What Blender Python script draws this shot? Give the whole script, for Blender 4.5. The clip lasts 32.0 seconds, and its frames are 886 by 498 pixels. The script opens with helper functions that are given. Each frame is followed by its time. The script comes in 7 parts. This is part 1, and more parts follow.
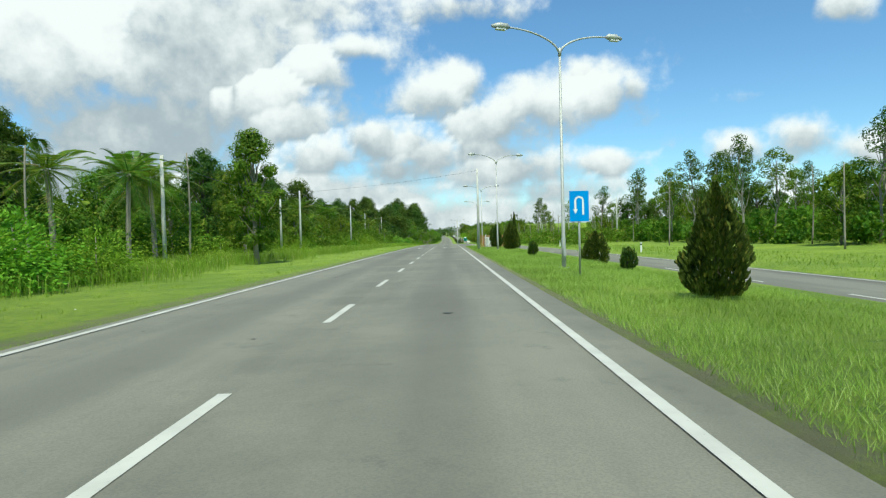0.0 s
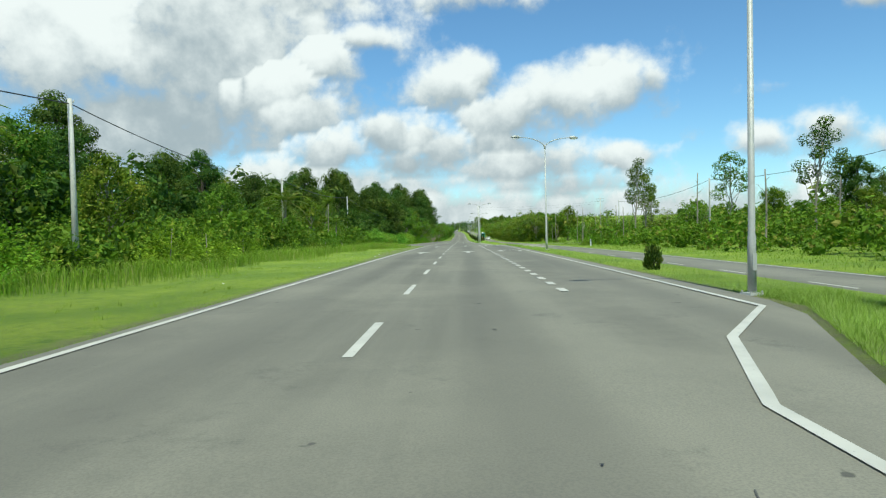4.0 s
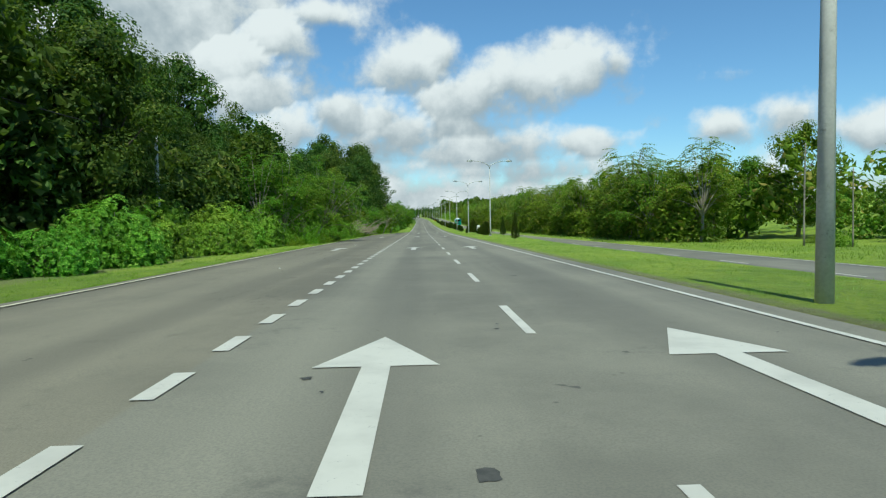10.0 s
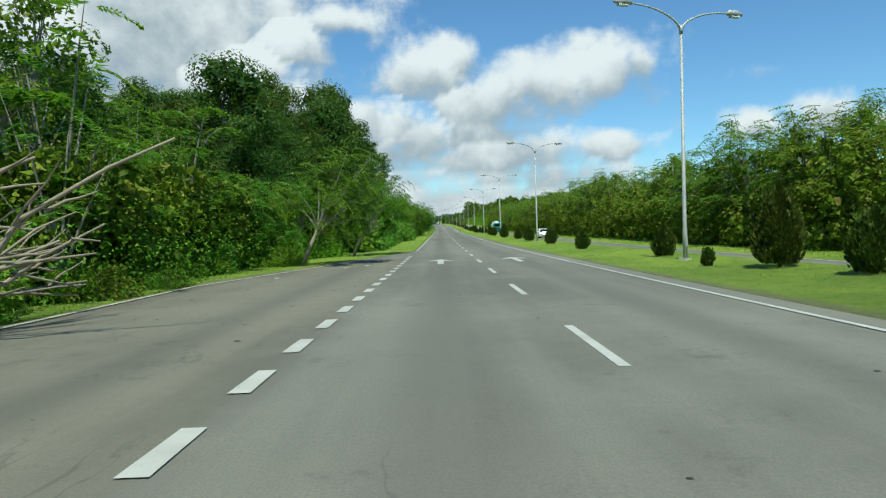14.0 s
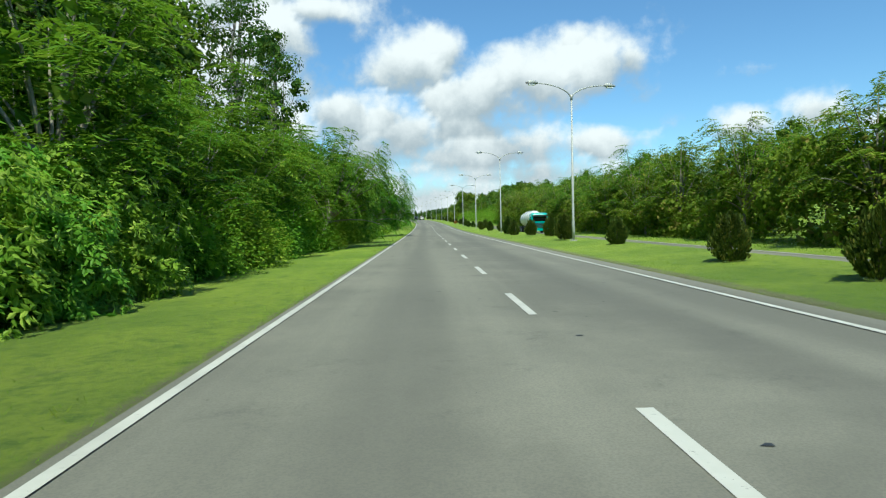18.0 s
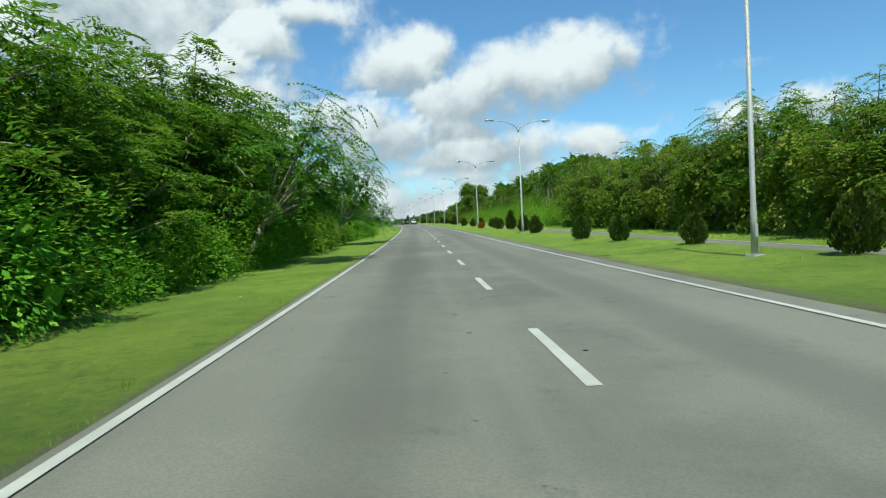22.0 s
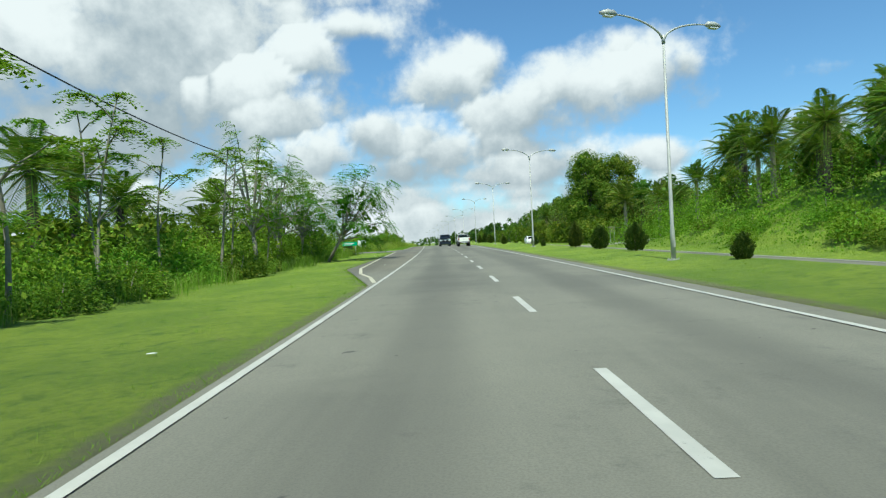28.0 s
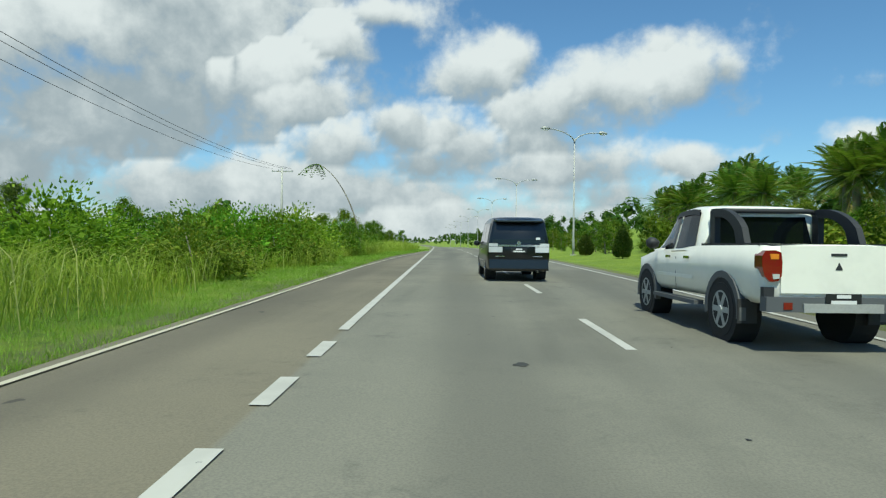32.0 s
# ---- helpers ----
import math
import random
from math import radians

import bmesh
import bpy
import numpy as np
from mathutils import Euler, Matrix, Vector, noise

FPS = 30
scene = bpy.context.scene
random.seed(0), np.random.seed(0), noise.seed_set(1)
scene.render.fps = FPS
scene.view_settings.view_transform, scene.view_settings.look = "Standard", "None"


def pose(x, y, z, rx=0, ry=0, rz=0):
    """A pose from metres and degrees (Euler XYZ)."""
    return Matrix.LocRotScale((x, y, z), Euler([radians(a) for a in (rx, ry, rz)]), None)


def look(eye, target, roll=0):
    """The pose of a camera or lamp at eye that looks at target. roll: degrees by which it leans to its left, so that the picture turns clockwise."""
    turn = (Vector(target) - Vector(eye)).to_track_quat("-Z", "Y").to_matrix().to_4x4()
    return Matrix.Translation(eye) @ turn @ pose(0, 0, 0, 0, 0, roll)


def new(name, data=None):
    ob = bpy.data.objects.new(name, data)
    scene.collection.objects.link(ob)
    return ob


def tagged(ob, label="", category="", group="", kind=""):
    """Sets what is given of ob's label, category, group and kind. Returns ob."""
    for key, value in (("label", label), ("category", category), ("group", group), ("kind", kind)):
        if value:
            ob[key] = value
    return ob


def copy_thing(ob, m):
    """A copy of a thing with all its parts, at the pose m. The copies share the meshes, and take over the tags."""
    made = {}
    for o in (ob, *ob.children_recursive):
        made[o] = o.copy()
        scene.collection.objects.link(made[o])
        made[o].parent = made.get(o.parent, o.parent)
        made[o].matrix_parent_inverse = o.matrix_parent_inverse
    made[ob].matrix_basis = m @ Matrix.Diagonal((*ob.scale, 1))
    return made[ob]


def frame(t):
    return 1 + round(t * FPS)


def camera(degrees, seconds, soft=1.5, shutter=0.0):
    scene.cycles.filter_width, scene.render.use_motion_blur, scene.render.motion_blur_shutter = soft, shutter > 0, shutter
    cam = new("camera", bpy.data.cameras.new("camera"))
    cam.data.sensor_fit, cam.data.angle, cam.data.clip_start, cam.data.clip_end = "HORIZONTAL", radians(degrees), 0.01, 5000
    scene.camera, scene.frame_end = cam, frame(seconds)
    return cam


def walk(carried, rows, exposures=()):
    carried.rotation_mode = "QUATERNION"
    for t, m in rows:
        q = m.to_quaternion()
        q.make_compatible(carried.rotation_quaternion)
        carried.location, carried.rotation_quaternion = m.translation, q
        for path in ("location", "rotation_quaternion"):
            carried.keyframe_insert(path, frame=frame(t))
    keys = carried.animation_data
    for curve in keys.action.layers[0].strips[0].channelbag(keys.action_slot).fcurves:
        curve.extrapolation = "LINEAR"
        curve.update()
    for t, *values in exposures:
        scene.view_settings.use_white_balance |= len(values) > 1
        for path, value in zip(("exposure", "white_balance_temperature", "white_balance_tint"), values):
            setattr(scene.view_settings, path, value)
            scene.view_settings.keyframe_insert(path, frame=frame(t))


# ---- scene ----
PATH = [
    (0, 1.995, 0.000, 1.337, 88.739, 1.455, 0.514),
    (0.5, 1.984, 10.105, 1.317, 88.583, 1.434, 0.727),
    (1, 1.967, 20.278, 1.293, 88.520, 1.414, 0.575),
    (1.5, 1.940, 30.679, 1.264, 88.426, 1.073, 0.377),
    (2, 1.896, 41.096, 1.229, 88.439, 0.731, 0.440),
    (2.5, 1.834, 51.304, 1.191, 88.656, 0.808, 0.866),
    (3, 1.736, 61.501, 1.148, 88.874, 0.884, 1.240),
    (3.5, 1.556, 71.846, 1.099, 88.610, 1.098, 1.501),
    (5.5, 0.327, 114.044, 0.830, 87.812, 1.955, 2.123),
    (6, 0.029, 124.675, 0.744, 87.700, 2.169, 2.173),
    (6.5, -0.250, 135.290, 0.652, 88.062, 1.554, 2.461),
    (7, -0.510, 145.991, 0.546, 88.261, 0.939, 2.587),
    (7.5, -0.727, 156.925, 0.423, 88.272, 0.810, 2.383),
    (8, -0.903, 167.860, 0.287, 88.126, 0.681, 1.762),
    (8.5, -1.016, 178.518, 0.142, 87.943, 0.900, 0.813),
    (9, -1.108, 189.187, -0.007, 87.748, 1.120, -0.501),
    (9.5, -1.232, 200.185, -0.161, 87.468, 1.051, -1.393),
    (10, -1.343, 211.142, -0.314, 87.092, 0.983, -2.075),
    (10.5, -1.413, 221.619, -0.460, 87.196, 1.472, -2.023),
    (11, -1.448, 232.138, -0.607, 87.516, 1.962, -1.502),
    (11.5, -1.424, 243.187, -0.761, 87.212, 1.722, -1.088),
    (12, -1.411, 254.427, -0.918, 87.103, 1.482, -0.882),
    (12.5, -1.500, 265.697, -1.075, 87.042, 1.918, -0.310),
    (13, -1.613, 276.948, -1.232, 87.146, 2.354, 0.316),
    (13.5, -1.697, 288.022, -1.387, 87.334, 2.138, -0.073),
    (14, -1.763, 299.084, -1.541, 87.889, 1.923, -0.255),
    (14.5, -1.795, 310.296, -1.690, 88.140, 1.633, -0.101),
    (16.5, -1.685, 355.878, -2.063, 87.622, 0.471, -0.525),
    (17, -1.633, 367.256, -2.099, 87.605, 0.181, -1.201),
    (17.5, -1.562, 378.637, -2.114, 87.616, 0.765, -1.322),
    (18, -1.511, 389.921, -2.121, 87.614, 1.348, -1.648),
    (18.5, -1.550, 400.844, -2.127, 87.556, 1.581, -2.077),
    (19, -1.591, 411.843, -2.130, 87.814, 1.814, -1.990),
    (19.5, -1.553, 423.413, -2.130, 88.405, 2.098, -1.165),
    (20, -1.492, 435.123, -2.126, 88.387, 2.382, -0.492),
    (20.5, -1.433, 446.710, -2.117, 88.366, 1.814, -0.970),
    (21, -1.378, 458.157, -2.103, 88.507, 1.247, -1.818),
    (21.5, -1.338, 469.287, -2.083, 88.289, 2.066, -2.452),
    (22, -1.318, 480.317, -2.041, 88.050, 2.885, -2.221),
    (22.5, -1.324, 491.459, -1.970, 88.346, 2.145, -1.582),
    (23, -1.355, 502.553, -1.872, 88.830, 1.405, -1.428),
    (23.5, -1.427, 513.678, -1.753, 88.984, 1.435, -1.544),
    (24, -1.525, 524.726, -1.616, 89.002, 1.464, -0.930),
    (24.5, -1.618, 535.614, -1.466, 89.142, 1.688, -1.104),
    (26.5, -2.080, 578.687, -0.837, 89.856, 2.584, 1.073),
    (27, -2.253, 589.590, -0.670, 89.967, 2.808, 1.370),
    (27.5, -2.449, 600.579, -0.499, 89.876, 2.771, 1.511),
    (28, -2.693, 611.424, -0.330, 89.862, 2.734, 2.173),
    (28.5, -3.001, 621.912, -0.166, 89.796, 1.849, 2.169),
    (29, -3.385, 632.276, -0.005, 90.031, 0.963, 2.116),
    (29.5, -3.878, 642.474, 0.153, 89.945, 0.396, 2.042),
    (30, -4.444, 652.662, 0.308, 90.061, -0.172, 2.491),
    (30.5, -5.071, 663.072, 0.467, 89.935, -0.278, 3.409),
    (31, -5.730, 673.421, 0.624, 89.704, -0.384, 4.065),
    (31.5, -6.371, 683.573, 0.777, 89.598, -0.482, 4.054),
    (32, -7.033, 693.615, 0.928, 89.596, -0.581, 3.993),
]
# The camera: a dash camera driven along a dual carriageway, 1.34 m over the road.
cam = camera(71.1, 32.0, soft=1.25)
walk(cam, [(t, pose(x, y, z, rx, ry, rz)) for t, x, y, z, rx, ry, rz in PATH], exposures=[(t, e, k, -11) for t, e, k in ((0, 0.20, 6620), (4, 0.15, 6620), (7, 0.0, 6560), (13, -0.03, 6300), (15.5, 0.12, 6330), (17, 0.24, 6400), (19, 0.16, 6330), (20, 0.25, 6330), (21, 0.20, 6350), (22, 0.08, 6330), (24, 0.03, 6330), (27, 0.12, 6380), (30, 0.10, 6500), (32, -0.08, 6560))])

# ---- light ----
SUN_ELEV, SUN_AZ = 61.0, 178.0          # degrees; azimuth to the right of straight ahead
world = bpy.data.worlds.new("sky")
scene.world = world
world.use_nodes = True
wn, wl = world.node_tree.nodes, world.node_tree.links
sky = wn.new("ShaderNodeTexSky")
sky.sky_type = "NISHITA"
sky.sun_disc = False
sky.sun_elevation = radians(SUN_ELEV)
sky.sun_rotation = radians(SUN_AZ)
sky.air_density, sky.dust_density, sky.ozone_density = 1.0, 0.2, 2.5
clear = wn.new("ShaderNodeMix")
clear.data_type, clear.blend_type = "RGBA", "MULTIPLY"
clear.inputs[0].default_value, clear.inputs[7].default_value = 1.0, (0.78, 0.98, 1.20, 1)
wl.new(sky.outputs[0], clear.inputs[6])
wl.new(clear.outputs[2], wn["Background"].inputs[0])
wn["Background"].inputs[1].default_value = 0.121
sun = new("sun", bpy.data.lights.new("sun", "SUN"))
sun.data.energy, sun.data.angle, sun.data.color = 5.0, radians(0.6), (1.0, 0.95, 0.87)
sd = Vector((math.sin(radians(SUN_AZ)) * math.cos(radians(SUN_ELEV)), math.cos(radians(SUN_AZ)) * math.cos(radians(SUN_ELEV)), math.sin(radians(SUN_ELEV))))
sun.matrix_world = look(sd * 60, (0, 0, 0))

# ---- the road's line: heading and grade by chainage ----
CH = np.arange(-3200.0, 4200.0, 1.0)
HEAD = np.radians(np.interp(CH, [505, 560, 640, 700, 900, 1500], [0, 0.6, 2.2, 3.5, 6.0, 9.0]))
GRADE = np.radians(np.interp(CH, [-400, 0, 60, 130, 175, 300, 374, 420, 465, 500, 530, 600, 700, 760, 900, 1200, 1500],
                             [0, -0.1, -0.25, -0.5, -0.8, -0.8, -0.05, 0, 0.1, 0.55, 0.8, 0.9, 0.85, 0.2, -0.3, 0.3, 0]))
RX, RY, RZ = np.cumsum(-np.sin(HEAD)), np.cumsum(np.cos(HEAD)), np.cumsum(np.tan(GRADE))
for line in (RX, RY, RZ):
    line -= np.interp(0.0, CH, line)


def spot(s, x, z=0.0):
    """World coordinates of chainage s, offset x to the right and height z over the road (arrays allowed)."""
    s, x = np.asarray(s, float), np.asarray(x, float)
    h = np.interp(s, CH, HEAD)
    return np.stack(np.broadcast_arrays(np.interp(s, CH, RX) + np.cos(h) * x, np.interp(s, CH, RY) + np.sin(h) * x, np.interp(s, CH, RZ) + z), -1)


def smooth(v, a, b):
    u = np.clip((np.asarray(v, float) - a) / (b - a), 0, 1)
    return u * u * (3 - 2 * u)


def wave(s, x, k):
    return np.sin(s * k + 1.3 * np.sin(x * k * 1.7)) * np.cos(x * k * 1.3 + 0.7 * np.sin(s * k * 0.6))


def left_edge(s):
    """Left edge of the asphalt."""
    return np.interp(s, [169, 188, 320, 346, 630, 642, 681, 683.5, 690.5, 693, 735, 765], [-3.9, -9.6, -9.6, -3.78, -3.78, -6.3, -6.6, -9.0, -9.0, -6.3, -5.9, -3.9])


def right_edge(s):
    return np.interp(s, [86, 93, 168, 171], [4.2, 7.0, 7.0, 4.2])


def ground_z(s, x):
    """Height of the ground over the road's line."""
    s, x = np.broadcast_arrays(np.asarray(s, float), np.asarray(x, float))
    le, re = left_edge(s), right_edge(s)
    z = np.full(s.shape, -0.07)
    lft = x < le
    z = np.where(lft, -0.015 - 0.10 * smooth(le - x, 0.3, 5) + 0.05 * wave(s, x, 0.9) * smooth(le - x, 1.2, 4), z)
    z = np.where(lft, z + smooth(-x, 22, 70) * 3.0 * smooth(s, 120, 240) * (1 - smooth(s, 560, 640)), z)
    rgt = x > re
    med = 0.01 + (0.22 * smooth(s, 250, 280) - 0.06) * smooth(x, 5.5, 8.8) + 0.04 * wave(s, x, 1.1) * smooth(x - re, 0.5, 2) * (1 - smooth(x, 7.5, 9))
    open_ = smooth(s, 166, 169) * (1 - smooth(s, 207.5, 209.5))
    med = med * (1 - open_) + (-0.08 - 0.5 * smooth(x, 4.5, 9)) * open_
    z = np.where(rgt, med, z)
    far = x > 9.0
    bank = 1 - smooth(x, 9.0, 9.9)
    z = np.where(far, -0.58 + (0.58 + 0.22 * smooth(s, 250, 280) - 0.06) * bank * (1 - open_) + 0.14 * smooth(x, 16.7, 17.6), z)
    hill = 1.5 + 3.0 * smooth(s, 180, 420) + 3.5 * smooth(s, 560, 640)
    z = np.where(far, z + smooth(x, 22, 75) * hill, z)
    z = np.where(far, z + smooth(x, 18.5, 31) * 4.6 * smooth(s, 560, 592) * (1 - smooth(s, 672, 686)), z)
    return z


def on_ground(s, x, dz=0.0):
    return Vector(spot(s, x, ground_z(s, x) + dz))


def at(s, x, turn=0.0, size=1.0, dz=0.0, tilt=0.0):
    """The pose of a thing on the ground at (s, x), turned from the road's direction by turn degrees."""
    h = math.degrees(float(np.interp(s, CH, HEAD)))
    p = on_ground(s, x, dz)
    return pose(p.x, p.y, p.z, tilt, 0, h + turn) @ Matrix.Scale(size, 4)


# ---- materials ----
def material(name, rough=0.8, metal=0.0):
    m = bpy.data.materials.new(name)
    m.use_nodes = True
    b = m.node_tree.nodes["Principled BSDF"]
    b.inputs["Roughness"].default_value, b.inputs["Metallic"].default_value = rough, metal
    return m, m.node_tree.nodes, m.node_tree.links, b


def mix(n, l, fac, a, b, mode="MIX"):
    x = n.new("ShaderNodeMix")
    x.data_type, x.blend_type = "RGBA", mode
    for sock, v in ((x.inputs[0], fac), (x.inputs[6], a), (x.inputs[7], b)):
        if isinstance(v, bpy.types.NodeSocket):
            l.new(v, sock)
        elif isinstance(v, tuple):
            sock.default_value = (*v, 1)
        else:
            sock.default_value = v
    return x.outputs[2]


def noise_tex(n, l, scale, detail=4.0, vec=None, rough=0.6):
    t = n.new("ShaderNodeTexNoise")
    t.inputs["Scale"].default_value, t.inputs["Detail"].default_value, t.inputs["Roughness"].default_value = scale, detail, rough
    if vec is not None:
        l.new(vec, t.inputs["Vector"])
    return t.outputs["Fac"]


def ramp(n, l, src, a, b, va=0.0, vb=1.0):
    r = n.new("ShaderNodeMapRange")
    r.interpolation_type = "SMOOTHSTEP"
    for i, v in enumerate((a, b, va, vb)):
        r.inputs[i + 1].default_value = v
    l.new(src, r.inputs[0])
    return r.outputs[0]


def obj_coord(n):
    return n.new("ShaderNodeTexCoord").outputs["Object"]


def scaled(n, l, vec, sx, sy, sz):
    m = n.new("ShaderNodeMapping")
    m.inputs["Scale"].default_value = (sx, sy, sz)
    l.new(vec, m.inputs["Vector"])
    return m.outputs[0]


def bump(n, l, b, height, strength, dist):
    k = n.new("ShaderNodeBump")
    k.inputs["Strength"].default_value, k.inputs["Distance"].default_value = strength, dist
    l.new(height, k.inputs["Height"])
    l.new(k.outputs[0], b.inputs["Normal"])


def surface(name, c1, c2, rough=0.8, metal=0.0, big=0.6, fine=14.0, dirt=None, bumps=0.3, depth=0.01):
    """A worn surface: two colours in broad patches, finer grain, stains and relief."""
    m, n, l, b = material(name, rough, metal)
    v = obj_coord(n)
    c = mix(n, l, ramp(n, l, noise_tex(n, l, big, 5, v), 0.35, 0.65), c1, c2)
    g = noise_tex(n, l, fine, 6, v)
    c = mix(n, l, ramp(n, l, g, 0.3, 0.75, 0.0, 0.45), c, tuple(q * 0.6 for q in c1))
    if dirt:
        c = mix(n, l, ramp(n, l, noise_tex(n, l, big * 3.1, 8, v, 0.75), 0.56, 0.7), c, dirt)
    l.new(c, b.inputs["Base Color"])
    if bumps:
        bump(n, l, b, g, bumps, depth)
    return m


def leafy(name, c1, c2, tip=None, rough=0.6, glow=0.45):
    """Leaves: colour varies from leaf to leaf and from plant to plant, light passes through."""
    m, n, l, b = material(name, rough)
    gi = n.new("ShaderNodeNewGeometry").outputs["Random Per Island"]
    oi = n.new("ShaderNodeObjectInfo").outputs["Random"]
    c = mix(n, l, gi, c1, c2)
    if tip:
        c = mix(n, l, ramp(n, l, gi, 0.86, 0.9), c, tip)
    h = n.new("ShaderNodeHueSaturation")
    l.new(ramp(n, l, oi, 0, 1, 0.478, 0.522), h.inputs["Hue"])
    l.new(ramp(n, l, noise_tex(n, l, 0.35, 3, obj_coord(n)), 0.3, 0.7, 0.72, 1.22), h.inputs["Value"])
    l.new(c, h.inputs["Color"])
    l.new(h.outputs[0], b.inputs["Base Color"])
    b.inputs["Specular IOR Level"].default_value = 0.15
    tr = n.new("ShaderNodeBsdfTranslucent")
    l.new(mix(n, l, 0.55, h.outputs[0], (0.20, 0.34, 0.02)), tr.inputs["Color"])
    ms = n.new("ShaderNodeMixShader")
    ms.inputs[0].default_value = glow
    l.new(b.outputs[0], ms.inputs[1])
    l.new(tr.outputs[0], ms.inputs[2])
    l.new(ms.outputs[0], n["Material Output"].inputs["Surface"])
    return m


def asphalt_material(name="asphalt", tint=(1.0, 1.0, 1.0)):
    m, n, l, b = material(name, 0.86)
    v = obj_coord(n)
    lane = scaled(n, l, v, 1.0, 0.045, 1.0)
    c = mix(n, l, ramp(n, l, noise_tex(n, l, 0.55, 5, lane), 0.38, 0.62), (0.130, 0.126, 0.104), (0.188, 0.182, 0.150))
    c = mix(n, l, ramp(n, l, noise_tex(n, l, 0.16, 6, v, 0.7), 0.40, 0.66, 0.0, 0.7), c, (0.228, 0.219, 0.178))
    c = mix(n, l, ramp(n, l, noise_tex(n, l, 0.85, 8, v, 0.8), 0.55, 0.72, 0, 0.75), c, (0.082, 0.080, 0.070))
    ac = n.new("ShaderNodeAttribute")
    ac.attribute_name = "across"
    off = n.new("ShaderNodeMath")
    off.operation = "PINGPONG"
    l.new(ac.outputs["Fac"], off.inputs[0])
    off.inputs[1].default_value = 1.8
    wob = n.new("ShaderNodeMath")
    wob.operation = "MULTIPLY_ADD"
    l.new(noise_tex(n, l, 0.5, 4, scaled(n, l, v, 1, 0.12, 1)), wob.inputs[0])
    wob.inputs[1].default_value = 0.9
    l.new(off.outputs[0], wob.inputs[2])
    c = mix(n, l, ramp(n, l, wob.outputs[0], 1.45, 2.15, 0.0, 0.5), c, (0.100, 0.097, 0.082))
    grain = noise_tex(n, l, 55, 5, v)
    c = mix(n, l, ramp(n, l, grain, 0.35, 0.7, 0.0, 0.4), c, (0.075, 0.075, 0.073))
    seam = n.new("ShaderNodeMath")
    seam.operation = "PINGPONG"
    l.new(noise_tex(n, l, 0.45, 5, scaled(n, l, v, 1, 0.22, 1), 0.55), seam.inputs[0])
    seam.inputs[1].default_value = 0.5
    keep = n.new("ShaderNodeMath")
    keep.operation = "MULTIPLY"
    l.new(ramp(n, l, seam.outputs[0], 0.4965, 0.4995), keep.inputs[0])
    l.new(ramp(n, l, noise_tex(n, l, 0.07, 2, v), 0.60, 0.66, 0, 0.35), keep.inputs[1])
    c = mix(n, l, keep.outputs[0], c, (0.045, 0.044, 0.042))
    spots = noise_tex(n, l, 2.2, 3, v, 0.5)
    c = mix(n, l, ramp(n, l, spots, 0.735, 0.76, 0, 0.7), c, (0.03, 0.03, 0.03))
    c = mix(n, l, 1.0, c, tint, "MULTIPLY")
    laid = n.new("ShaderNodeAttribute")
    laid.attribute_name = "old"
    c = mix(n, l, laid.outputs["Fac"], c, (0.93, 0.86, 0.76), "MULTIPLY")
    l.new(c, b.inputs["Base Color"])
    bump(n, l, b, grain, 0.35, 0.006)
    return m


def ground_material():
    m, n, l, b = material("grass_ground", 0.95)
    v = obj_coord(n)
    c = mix(n, l, ramp(n, l, noise_tex(n, l, 0.22, 6, v, 0.7), 0.36, 0.64), (0.140, 0.222, 0.013), (0.250, 0.328, 0.026))
    c = mix(n, l, ramp(n, l, noise_tex(n, l, 2.3, 6, v, 0.7), 0.5, 0.68, 0, 0.75), c, (0.075, 0.150, 0.010))
    c = mix(n, l, ramp(n, l, noise_tex(n, l, 0.6, 8, v, 0.8), 0.60, 0.72, 0, 0.6), c, (0.22, 0.20, 0.085))
    g = noise_tex(n, l, 9, 8, v, 0.75)
    c = mix(n, l, ramp(n, l, g, 0.42, 0.66, 0.0, 0.5), c, (0.075, 0.145, 0.010))
    c = mix(n, l, ramp(n, l, noise_tex(n, l, 38, 6, v, 0.8), 0.5, 0.7, 0.0, 0.55), c, (0.28, 0.37, 0.034))
    bare = n.new("ShaderNodeAttribute")
    bare.attribute_name = "bare"
    mixed = n.new("ShaderNodeMath")
    mixed.operation = "MULTIPLY_ADD"
    l.new(noise_tex(n, l, 1.7, 9, v, 0.75), mixed.inputs[0])
    mixed.inputs[1].default_value = 1.5
    l.new(bare.outputs["Fac"], mixed.inputs[2])
    earth = mix(n, l, noise_tex(n, l, 24, 6, v, 0.8), (0.115, 0.125, 0.052), (0.225, 0.210, 0.110))
    c = mix(n, l, ramp(n, l, mixed.outputs[0], 1.2, 2.0), c, earth)
    l.new(c, b.inputs["Base Color"])
    bump(n, l, b, noise_tex(n, l, 30, 8, v, 0.85), 1.0, 0.06)
    return m


def paint_material(name, c, wear):
    m, n, l, b = material(name, 0.6)
    v = obj_coord(n)
    k = mix(n, l, ramp(n, l, noise_tex(n, l, 1.4, 4, v), 0.35, 0.7), c, tuple(q * 0.82 for q in c))
    k = mix(n, l, ramp(n, l, noise_tex(n, l, 13, 8, v, 0.8), 0.60, 0.68, 0, wear), k, (0.16, 0.16, 0.15))
    l.new(k, b.inputs["Base Color"])
    bump(n, l, b, noise_tex(n, l, 60, 3, v), 0.2, 0.004)
    return m


